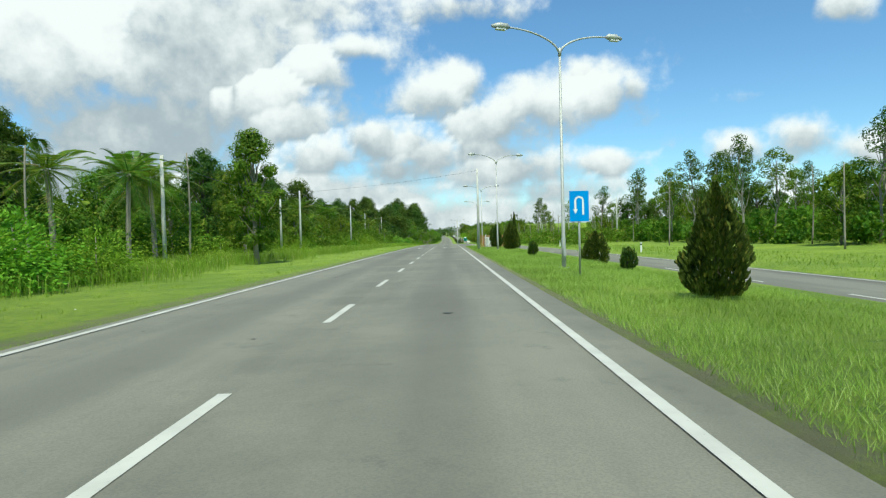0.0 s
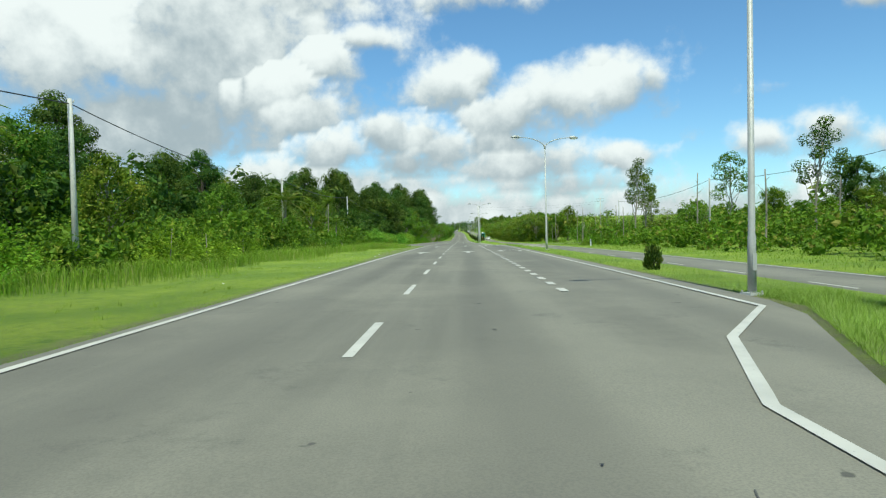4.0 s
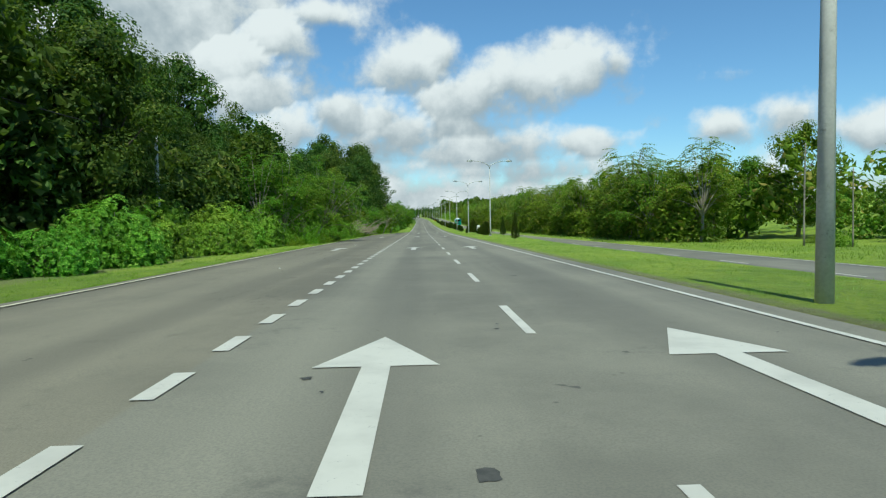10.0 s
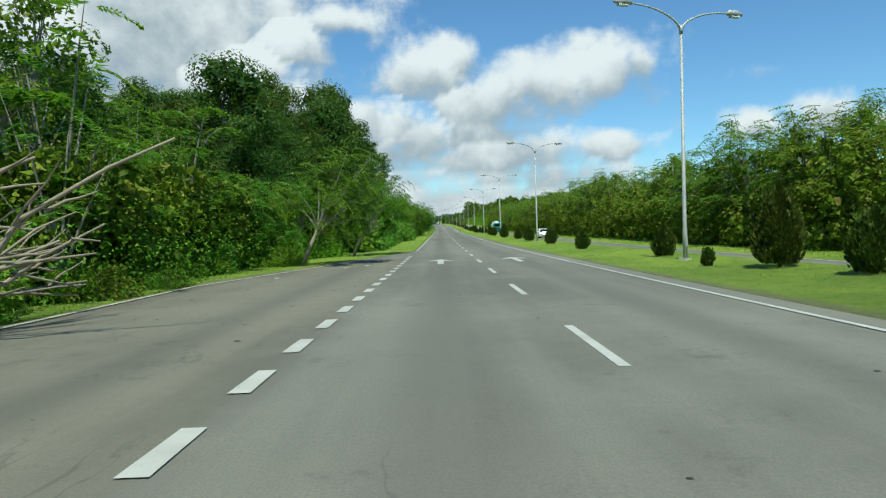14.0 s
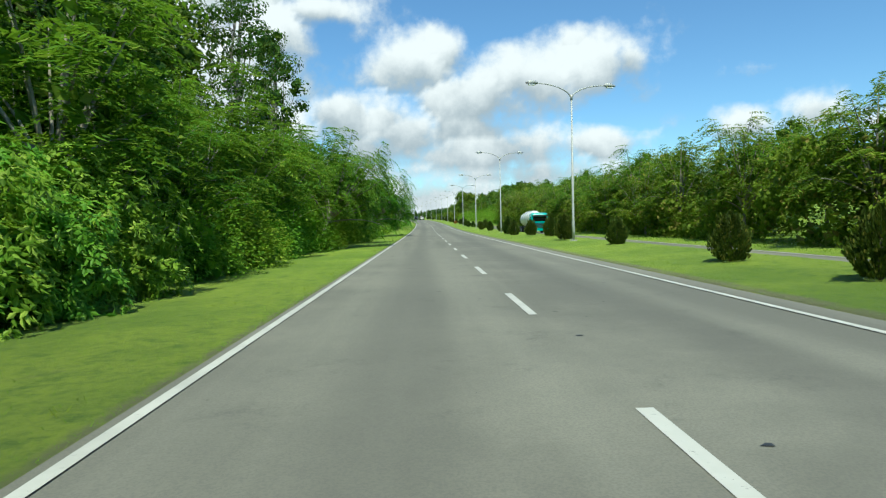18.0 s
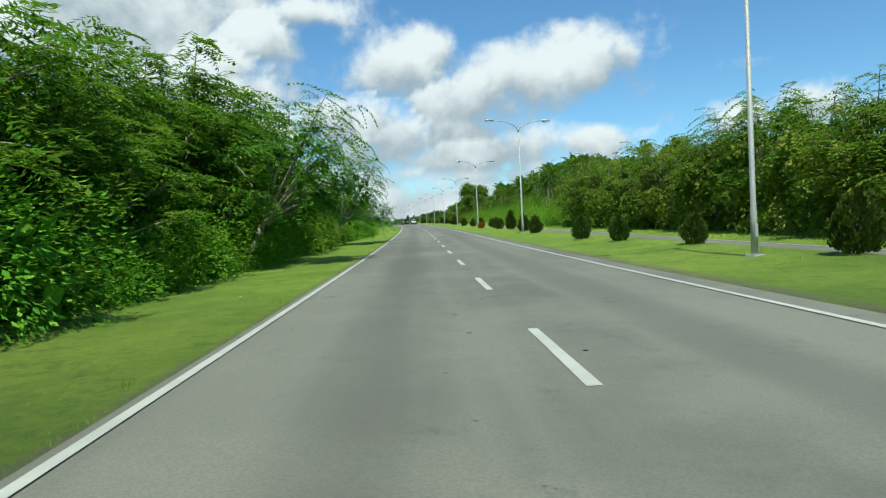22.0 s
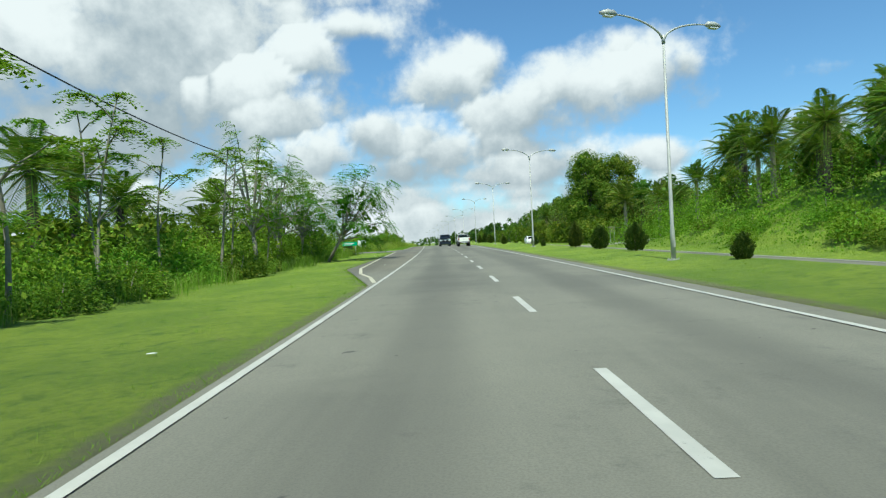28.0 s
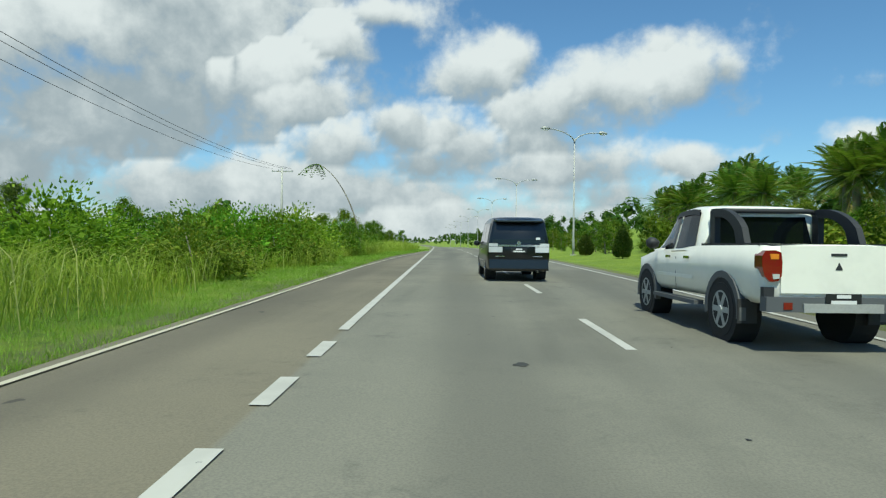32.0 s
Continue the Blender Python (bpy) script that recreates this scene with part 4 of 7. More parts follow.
def cable(a, b, sag, r=0.025, label="black overhead cable between utility poles"):
    u = np.linspace(0, 1, 17)[:, None]
    p = np.asarray(a) * (1 - u) + np.asarray(b) * u
    p[:, 2] -= sag * 4 * u[:, 0] * (1 - u[:, 0])
    solid("overhead_cable", Geo().tube(p, r, 5), CABLE, label, "cable", group="overhead cables")


# the pole in the median and the line that crosses the road
pm = utility_pole(64.0, 5.1, 8.4)
pl = [utility_pole(s, x, h) for s, x, h in ((38, -15.5, 7.0), (72, -15.2, 7.4), (71, -17.2, 7.2), (108, -15.0, 7.6), (149, -18.0, 8.2))]
cable(pm, pl[1], 0.25, 0.008)
cable(pl[0], pl[1], 0.8)
cable(pl[1], pl[3], 0.9)
cable(pl[3], pl[4], 0.8)
pl2 = [utility_pole(s, x, h) for s, x, h in ((190, -18.5, 9.0), (246, -15.8, 6.8), (262, -17.0, 6.6), (318, -19.0, 6.0))]
cable(pl[4], pl2[0], 0.6, 0.04)
cable(pl2[0], pl2[1], 0.9)
cable(pl2[1], pl2[2], 0.9)
pq = utility_pole(220.8, 5.1, 8.3, label="tall bare grey pole standing in the median")
pe = [utility_pole(s, x, h, a) for s, x, h, a in ((568, -13.5, 8.5, 0), (620, -13.8, 8.6, 0), (664, -15.5, 8.5, 2), (707, -17.0, 8.4, 2), (752, -17.5, 8.0, 1))]
for i, sag in ((0, 0.9), (1, 1.0), (2, 1.2)):
    cable(pe[i], pe[i + 1], sag, 0.03)
for dx in (-0.9, 0.9, 0.35):
    cable(pe[2] + Vector((dx, 0, 0.1)), pe[3] + Vector((dx, 0, 0.1)), 0.7, 0.012, "thin overhead wire on crossarms")
    cable(pe[3] + Vector((dx, 0, 0.1)), pe[4] + Vector((dx, 0, 0.1)), 0.9, 0.012, "thin overhead wire on crossarms")
cable(utility_pole(500, -14.0, 8.0), pe[0], 1.4)
ph = utility_pole(256, 40, 11.5, 2, label="tall grey power pole with crossarms beyond the far carriageway")
for dz in (-0.15, -0.75):
    cable(pq + Vector((0, 0, dz)), ph + Vector((0, 0, dz - 0.6)), 0.5, 0.008, "thin overhead wire across the far carriageway")
pr = [utility_pole(s, x, 8.5) for s, x in ((118, 34), (165, 34), (212, 34))]
cable(pr[0], pr[1], 1.0)
cable(pr[1], pr[2], 1.0)


# ---- median shrubs ----
con = [conifer(2.0, 1.42, LEAF_CONIFER, "dark green egg-shaped conifer shrub on the grassy median") for _ in range(3)]
con_tall = conifer(2.8, 1.42, LEAF_CONIFER, "dark green drop-shaped conifer shrub with a pointed tip", n=6000, peak=0.34, taper=1.3)
con_thin = conifer(3.9, 1.1, LEAF_CONIFER, "slender dark conifer with a spire-like tip on the median", n=3000, peak=0.15, taper=1.1)
con_small = conifer(0.85, 0.55, LEAF_CONIFER, "small round-based conifer seedling on the median", n=700)
con_rust = conifer(1.0, 1.1, LEAF_RUST, "dead orange-brown conifer shrub on the median", n=1000, name="dead_conifer_shrub")
for k in con + [con_tall, con_thin, con_small]:
    tagged(k, group="conifer shrubs on the median")
sow(con, [(32.3, 9.6, 0.95), (290, 6.95, 0.90), (296, 7.1, 0.73), (301.6, 7.18, 0.52), (312.8, 7.9, 0.77), (324.6, 7.43, 0.65), (337, 6.9, 0.60),
          (350, 7.3, 0.69), (362, 7.2, 0.77), (372, 7.4, 0.69), (388, 7.3, 0.82), (397.7, 8.1, 0.77), (401.4, 7.1, 0.73), (407.2, 7.1, 0.73), (419.8, 7.8, 0.69), (429.4, 7.4, 0.82), (436.8, 8.0, 0.77), (442.6, 7.5, 0.69)])
sow(con, [(447.8, 6.8, 0.72), (466, 7.8, 0.65), (475, 7.4, 0.69), (484.6, 7.1, 0.65), (494, 8.6, 0.77), (501.7, 8.3, 0.60), (507.7, 7.6, 0.60), (512, 7.05, 0.65), (526.7, 7.5, 0.69), (534, 7.9, 0.73), (548.4, 7.8, 0.65),
          (553, 8.0, 0.69), (560.5, 8.5, 0.60), (567, 7.8, 0.69), (577, 7.7, 0.69), (590, 7.5, 0.77), (632, 8.4, 0.47), (644, 8.6, 0.77), (650.5, 8.4, 0.77), (675.7, 8.3, 0.52), (694.8, 7.4, 0.56), (716, 7.8, 0.69), (722, 8.2, 0.77), (738, 7.8, 0.77)])
sow([con_tall], [(12, 7.15, 0.82), (74.6, 7.7, 1.00), (58, 7.75, 0.95), (88, 8.2, 0.90), (316.2, 7.6, 0.86), (383.3, 6.9, 0.73), (452.9, 6.9, 0.69), (541.9, 8.0, 0.73), (611, 7.55, 0.82), (622, 8.1, 0.65), (657, 8.3, 0.69), (730, 8.1, 0.73)])
sow([con_thin], [(267.1, 7.2, 0.66), (92, 8.5, 0.80), (60.5, 8.4, 0.95), (284.5, 8.4, 0.60)])
sow([con_small], [(22.9, 8.6, 1.00), (40.8, 7.5, 1.10), (104, 7.9, 1.00), (318.5, 6.6, 0.69), (668, 7.8, 0.77)])
sow([con_rust], [(561.5, 7.2, 0.86)])

# ---- woods ----
forest = [broad_tree("forest_tree", 15.5, 4.6, 26, 520, 0.27, BARK_DARK, LEAF_FOREST, "tall dark green forest tree with a dense crown", clear=0.2),
          broad_tree("forest_tree", 17.5, 4.2, 26, 520, 0.27, BARK_DARK, LEAF_FOREST, "tall dark green forest tree with a domed crown", clear=0.28),
          broad_tree("forest_tree", 12.5, 4.4, 24, 500, 0.26, BARK_DARK, LEAF_MID, "green forest tree with a wide leafy crown", clear=0.12)]
airy = [broad_tree("slender_tree", 15.0, 2.6, 13, 190, 0.27, BARK_PALE, LEAF_FOREST, "tall thin tree with a sparse high crown", clear=0.5, clump=0.42, girth=0.009, dense=False),
        broad_tree("slender_tree", 12.0, 2.2, 12, 180, 0.25, BARK_PALE, LEAF_MID, "slender pale-trunked tree with a small crown", clear=0.55, clump=0.48, girth=0.009, dense=False)]
small = [broad_tree("young_tree", 7.5, 2.8, 18, 330, 0.17, BARK_PALE, LEAF_MID, "young green tree with pale thin trunk", clear=0.15),
         broad_tree("young_tree", 6.2, 2.5, 17, 330, 0.165, BARK_PALE, LEAF_MID, "young bushy green tree", clear=0.08)]
plant = [feather_tree(8.0, 3.3, 16, 30, "light green feathery-leaved tree with thin pale stems"),
         feather_tree(7.2, 3.2, 15, 30, "feathery-leaved roadside tree with arching branches", fork=0.22),
         feather_tree(6.6, 3.4, 15, 30, "bushy feathery-leaved roadside tree", fork=0.15)]
sparse = [feather_tree(8.0, 3.0, 13, 15, "thin tree with sparse feathery leaves and bare arching branches", bare=0.6, size=0.8, name="sparse_tree"),
          feather_tree(7.0, 3.2, 14, 16, "open-crowned feathery tree with pale bare branches", bare=0.5, size=0.8, name="sparse_tree")]
bush = [shrub(2.2, 1.6, 15, 190, 0.145, LEAF_BRIGHT, "bright green leafy shrub"), shrub(1.6, 1.4, 13, 180, 0.13, LEAF_MID, "low green shrub in the undergrowth")]
bigleaf = [broadleaf(3.6, 2.2, 26, 34, 0.17, LEAF_BROAD, "tall bright green bush with large drooping leaves"),
           broadleaf(3.0, 2.3, 26, 32, 0.16, LEAF_BROAD, "bright green bush with broad drooping leaves"),
           broadleaf(3.9, 1.9, 22, 34, 0.165, LEAF_BROAD, "upright bright green bush with broad drooping leaves")]
oil = [palm(3.2, 0.22, 34, 3.3, "oil palm with a thick trunk and arching fronds", 1.25, 0.8, name="oil_palm"), palm(4.8, 0.21, 34, 3.2, "tall oil palm with a full crown of fronds", 1.25, 0.85, name="oil_palm")]
coco = palm(8.4, 0.13, 30, 2.5, "coconut palm with a slim curved trunk", 1.1, 0.75, pairs=44, leaflet=0.8, name="coconut_palm", lean=0.8)
coco_small = palm(5.0, 0.12, 24, 3.2, "young coconut palm with drooping fronds", 1.1, 0.9, name="coconut_palm", lean=0.3)
thin = [cecropia(7.5, "thin pale stem with umbrella-like leaf clusters"), cecropia(6.0, "thin leaning stem with leaf clusters", 8)]
stick = [snag(6.0, "slender pale bare trunk"), snag(7.5, "tall thin bare trunk with broken stubs")]

# left, from the start to the junction
sow(forest, belt(0, 60, -46, -30, 11, 0.6, 0.85) + belt(60, 108, -42, -25, 9.5, 0.55, 0.78) + belt(108, 182, -42, -23, 9.5, 0.65, 1.0))
sow(airy, [(8, -26, 1.0), (16, -30, 1.05), (30, -24, 0.8), (58, -24, 0.72), (76, -26, 0.78), (100, -30, 0.9)])
sow([broad_tree("roadside_tree", 9.6, 1.75, 34, 300, 0.17, BARK_PALE, LEAF_MID, "narrow leafy tree standing alone at the edge of the grass", clear=0.14)], [(40, -10.4, 0.95)])
sow(small, [(55, -16, 1.1), (47, -19, 0.9), (64, -17.5, 0.8), (80, -18, 0.9), (92, -17, 0.85), (104, -19, 1.0), (116, -18, 0.8), (20, -18, 0.8), (6, -20, 0.9), (134, -19, 0.8), (150, -20, 1.0), (166, -19, 0.9)])
sow(bush, belt(0, 80, -22, -17, 4.4, 0.6, 1.1) + belt(80, 100, -19, -13, 4.4, 0.6, 1.2) + [(19, -12.4, 1.25), (22, -13.4, 1.35), (24.5, -12.0, 1.05), (27, -13.6, 1.0), (58, -15.5, 0.9), (66, -14, 0.7), (74, -15, 0.9)] + belt(100, 182, -16, -10.5, 4.2, 0.6, 1.2))
sow(bush, belt(78, 178, -12.5, -10.0, 7.0, 0.45, 0.85))
sow([coco_small], [(37, -17.2, 1.15), (42, -18.0, 1.2), (32, -18.5, 1.1), (86, -19, 1.2), (104, -18, 1.2), (146, -17, 1.1), (160, -14.5, 0.7)])
sow([coco], [(178, -20, 0.85)])
sow(stick, [(s, x, rng.uniform(0.7, 1.1)) for s, x in ((14, -19), (28, -17), (44, -16.5), (60, -16), (69, -20), (88, -19), (118, -18), (163, -16))])
# left, along the turning lane
sow(forest, belt(184, 206, -42, -26, 8.0, 0.5, 0.62) + belt(184, 206, -25, -21, 6.0, 0.4, 0.5) + belt(202, 218, -40, -25, 7.0, 0.8, 0.95) + belt(218, 240, -40, -25, 7.0, 0.9, 1.08) + belt(240, 280, -40, -21, 7.0, 0.85, 1.05) + belt(280, 300, -40, -27, 8.0, 0.8, 1.0) + belt(300, 330, -40, -24, 9.0, 0.4, 0.62) + belt(330, 350, -38, -19, 8.5, 0.55, 0.75))
sow(forest[:2], [(300, -22, 0.7), (303, -19.5, 0.75)])
sow(airy, [(302, -28, 1.35), (309, -18, 1.1), (322, -17, 1.05)])
sow(bigleaf, belt(190, 262, -16.0, -12.2, 3.0, 0.65, 1.05) + belt(300, 346, -13.6, -11.0, 2.2, 0.45, 0.75))
sow(plant, belt(264, 280, -15, -11.0, 4.0, 0.95, 1.25) + belt(322, 348, -15.5, -11.5, 4.4, 0.55, 0.8))
sow(forest[:2], belt(206, 240, -22, -17.0, 5.0, 0.42, 0.58) + belt(240, 276, -21, -17.0, 5.0, 0.55, 0.78) + belt(330, 345, -19, -15.5, 6.0, 0.5, 0.65))
sow(bush, belt(262, 278, -12.2, -10.6, 3.0, 0.4, 0.7) + belt(278, 316, -18, -10.8, 2.7, 0.5, 0.85) + belt(314, 348, -12.2, -10.6, 3.0, 0.4, 0.8))
sow(plant, [(341, -11.2, 0.75), (345, -10.9, 0.8), (348.5, -10.8, 0.8), (350, -12.5, 0.9)])
sow(forest[:2], [(343, -13.5, 0.5), (348, -14, 0.55)])
sow([dead_branches("fallen tree with bare tangled branches beside the road", 5.6, 40)], [(306, -12.0, 1.15)])
# left, the green wall after the junction
sow(bigleaf, belt(352, 404, -12.6, -8.2, 2.3, 0.85, 1.25))
sow(forest[:2], belt(346, 410, -34, -14.0, 6.2, 0.8, 1.05) + belt(392, 436, -32, -19, 7.5, 1.4, 1.7))
sow(forest, belt(410, 562, -40, -22, 9.5, 0.5, 0.75))
sow(forest[:2], [(423, -17, 0.75), (430, -17.5, 0.6), (437, -17.5, 0.5), (446, -18.5, 0.5), (454, -16.5, 0.7), (461, -17.5, 0.7)])
sow(airy, [(412, -14.5, 1.05), (470, -14, 0.7)])
sow([broad_tree("emergent_tree", 18.5, 3.3, 24, 240, 0.25, BARK_PALE, LEAF_FOREST, "tall slender tree with a bare trunk and open domed crown", clear=0.5, flat=0.5, clump=0.40, girth=0.010, dense=False)], [(433, -14.4, 1.0)])
sow([snag(9.5, "grey leaning dead trunk with broken stubs")], [(436.5, -13.5, 1.0)])
sow(sparse, [(407, -9.8, 0.75), (412, -9.4, 0.8), (417, -9.8, 0.7)])
sow([dead_branches("bare grey dead boughs caught in the roadside trees", 3.6, 18, "dead_boughs")], [(414, -11.5, 1.0)])
sow(plant, belt(404, 529, -12.4, -9.6, 3.3, 0.85, 1.2) + belt(531, 566, -12.2, -9.6, 3.4, 0.55, 0.85) + belt(406, 510, -16, -13, 7, 0.9, 1.2))
sow(plant, [(443, -11.5, 1.3), (447, -10.6, 1.4), (452, -11.2, 1.45), (490, -11.6, 1.2), (495, -12.2, 1.25), (500, -11.8, 1.2), (506, -11, 1.35), (511, -11.5, 1.45), (516, -10.8, 1.4), (519, -12.5, 1.45), (524, -11.6, 1.25)])
for s, x, size in ((428.6, -8.5, 1.0), (436.0, -8.8, 1.0), (459.6, -8.4, 1.1), (465.5, -9.0, 1.05), (505.0, -8.3, 1.0), (526.8, -8.2, 1.0), (657.6, -10.0, 1.0), (274.2, -12.2, 1.0), (329.5, -8.6, 0.85), (341.5, -7.8, 0.8)):
    copy_thing(plant[0], Matrix(at(s, x, 0, size, -0.05)) @ Matrix.Rotation(radians(30), 4, "Y") @ Matrix.Rotation(s, 4, "Z") @ Matrix.Diagonal((*(1 / q for q in plant[0].scale), 1)))
sapling = [shrub(2.8, 1.7, 17, 360, 0.105, LEAF_BRIGHT, "leafy green sapling thicket at the verge", droop=0.35, name="sapling"), shrub(2.2, 1.6, 16, 360, 0.10, LEAF_BRIGHT, "low leafy sapling thicket at the verge", droop=0.1, name="sapling")]
sow(sapling, belt(403, 568, -9.9, -7.7, 2.2, 0.8, 1.45))
sow(sparse, [(s, -11.0, rng.uniform(0.85, 1.1)) for s in (424, 440, 458, 478)] + [(s, -11.0, rng.uniform(1.15, 1.4)) for s in (492, 507)])
sow([broad_tree("emergent_tree", 26.0, 3.7, 30, 130, 0.34, BARK_PALE, LEAF_FOREST, "very tall slender tree with a pale trunk and open crown", clear=0.48, flat=0.6, clump=0.46, girth=0.009)], [(467, -19, 1.0)])
# left, palms and grass
sow(oil, belt(560, 678, -32, -16.5, 7.2, 0.9, 1.25))
sow(bush, belt(568, 678, -17, -10.6, 3.4, 0.6, 1.1))
sow(sparse, [(648, -12.5, 1.1), (655, -13, 1.15), (661, -12.6, 1.1), (667, -13.8, 1.0), (622, -13, 1.0)])
sow(thin, [(574, -14, 1.0), (584, -13, 0.9), (633, -13.5, 0.95), (645, -13, 0.85), (649, -12.2, 0.8), (655, -12.6, 0.85), (660, -12.5, 0.9), (667, -13, 0.85), (636, -12.6, 0.8)])
young_palm = palm(0.7, 0.25, 24, 3.3, "young oil palm with fronds rising from near the ground", 1.3, 0.7, name="oil_palm")
sow([young_palm], [(668, -12.6, 0.95), (672, -14.5, 1.1), (676, -16, 1.0), (640, -15.5, 1.0), (600, -14.8, 1.0), (586, -15, 0.9)])
sow(oil, [(606, -17.5, 1.35), (612, -20, 1.3), (618, -18, 1.1)])
sow([feather_tree(8.6, 3.4, 9, 5, "pale forking tree with a few large feathery leaves", bare=0.95, pairs=11, fork=0.12, size=1.5, name="bare_forked_tree"),
     feather_tree(6.4, 3.0, 9, 3, "low pale forking tree, nearly leafless", bare=0.95, pairs=10, fork=0.10, size=1.1, name="bare_forked_tree")], [(317, -12.6, 1.0), (314.6, -11.4, 0.9)])
sow(sparse, [(317, -16.5, 0.95), (325, -14.5, 1.1), (331, -15.5, 1.1)])
sow(thin, [(316, -13.2, 1.25), (326, -12.8, 1.2)])
sow(thin, [(620, -11.5, 1.15), (627, -12.5, 1.1), (640, -11.8, 1.0), (547, -10.5, 0.95), (552, -9.8, 0.95), (556, -9.6, 1.05), (563, -9.4, 1.0), (570, -10, 0.95), (605, -14, 1.0), (616, -13, 1.1), (634, -14, 0.9), (598, -15.5, 1.1)])
bent = thing("thin_tree", "thin bare stem bent over with one tuft of leaves", "tree", at(741, -8.6, 0))
k = np.linspace(0, 1, 12)
stem = np.stack([-3.4 * k ** 1.8, 0.25 * np.sin(k * 3), 8.2 * k - 1.3 * k ** 5], 1)
part("trunk", Geo().tube(stem, 0.075 - 0.05 * k, 6), BARK_PALE, bent, soft=True)
tuft = Geo()
for i in range(12):
    a = i * 0.9
    pts, dirs, w = frond_points(stem[-1], np.array([math.cos(a) - 0.4, math.sin(a), 0.1]) / 1.2, rng.uniform(0.8, 1.5), 9, 0.8)
    leaves(tuft, pts, 0.34, 0.12, 0.8, dirs, 0.2)
part("crown", tuft, LEAF_FEATHER, bent)
sow([palm(13.0, 0.17, 28, 2.9, "tall coconut palm with a slim trunk", 1.0, 1.1, pairs=40, leaflet=0.75, name="coconut_palm", lean=0.6)], [(718, -31, 1.0)])
sow([coco], [(676, -18.5, 0.75)])
sow([coco_small], [(672, -14.5, 0.75), (668, -17, 0.8)])
sow(small, [(716, -29, 0.95), (712, -31.5, 0.85), (722, -27, 0.6), (740, -36, 0.7), (726, -45, 0.6), (712, -40, 0.7), (750, -24, 0.5)])
sow(bush, belt(698, 800, -22, -11.0, 3.6, 0.6, 1.0))
thicket = [shrub(3.2, 2.0, 20, 210, 0.15, LEAF_BRIGHT, "tall tangled thicket of bright green leaves", droop=0.2, name="thicket"), shrub(2.7, 1.9, 18, 210, 0.13, LEAF_MID, "tangled green thicket behind the reeds", droop=0.2, name="thicket")]
sow(thicket, belt(712, 750, -14.5, -9.4, 2.6, 0.75, 1.15))
sow(small, belt(740, 860, -24, -11.5, 8.0, 0.35, 0.6))
# right, beyond the far carriageway
sow(airy, belt(-5, 165, 34, 56, 10, 0.65, 0.95))
sow(small, belt(0, 170, 36, 56, 10, 0.6, 0.9))
sow(forest, belt(10, 165, 42, 58, 11, 0.42, 0.58))
sow(stick, belt(10, 165, 26, 40, 13, 0.7, 1.1))
sow(airy, [(66, 30, 0.68), (61, 28.5, 0.62), (57, 29, 0.7), (70, 33, 0.72)])
sow(airy, [(177, 27.6, 0.88), (181, 30.5, 0.95), (186, 33, 0.7)])
light = [feather_tree(8.0, 3.3, 14, 18, "feathery plantation tree with an olive green crown", size=1.2, mat=LEAF_OLIVE), feather_tree(7.0, 3.2, 13, 18, "bushy feathery plantation tree", fork=0.2, size=1.2, mat=LEAF_OLIVE)]
sow(light, belt(178, 262, 31, 42, 5.5, 0.6, 0.8))
sow(bush, belt(172, 190, 20, 25, 4.0, 0.5, 0.9) + belt(196, 262, 24, 30, 5.5, 0.35, 0.6))
sow(oil, belt(184, 300, 52, 80, 13, 0.7, 0.9))
sow(light, belt(262, 572, 21.5, 26.5, 4.4, 1.05, 1.35))
sow(sparse, belt(262, 566, 21, 25, 12, 1.15, 1.45))
sow(small, belt(264, 572, 27, 33, 7.0, 1.1, 1.4))
sow(bush, belt(268, 570, 19.8, 22, 6.0, 0.4, 0.8))
sow(oil, belt(562, 740, 26, 46, 6.6, 1.0, 1.35))
sow(small, belt(566, 676, 25, 29, 8, 0.4, 0.6))
sow(bush, belt(566, 676, 20, 24, 4.5, 0.6, 1.1))
tall_palm = palm(4.6, 0.18, 40, 3.0, "oil palm with a spiky full crown on the roadside rise", 1.35, 0.7, name="oil_palm")
sow([tall_palm], [(709, 23.5, 0.9), (713, 26, 1.20), (724, 24, 1.3), (734, 26.5, 1.4), (735, 25, 1.35), (742, 22.5, 1.2), (750, 24, 1.35), (758, 23, 1.2), (767, 24.5, 1.25), (698, 25, 1.26), (664, 27, 1.20), (650, 30, 1.20), (640, 28, 1.14), (676, 30, 1.20)] + belt(592, 700, 25, 37, 7.5, 0.95, 1.2))
sow([tall_palm], belt(720, 790, 25, 36, 6.5, 1.2, 1.6))
sow(forest[2:], [(713, 24.6, 1.2), (718, 26, 1.15), (711, 29, 1.1), (720, 31, 0.55), (668, 34, 0.5), (732, 19.5, 0.35), (738, 19, 0.35)])
# far ahead
sow(small, belt(735, 880, 20, 34, 8, 0.5, 0.75))
sow(forest, belt(760, 1000, -50, -20, 22, 0.3, 0.45) + belt(880, 1080, 22, 50, 20, 0.5, 0.6))


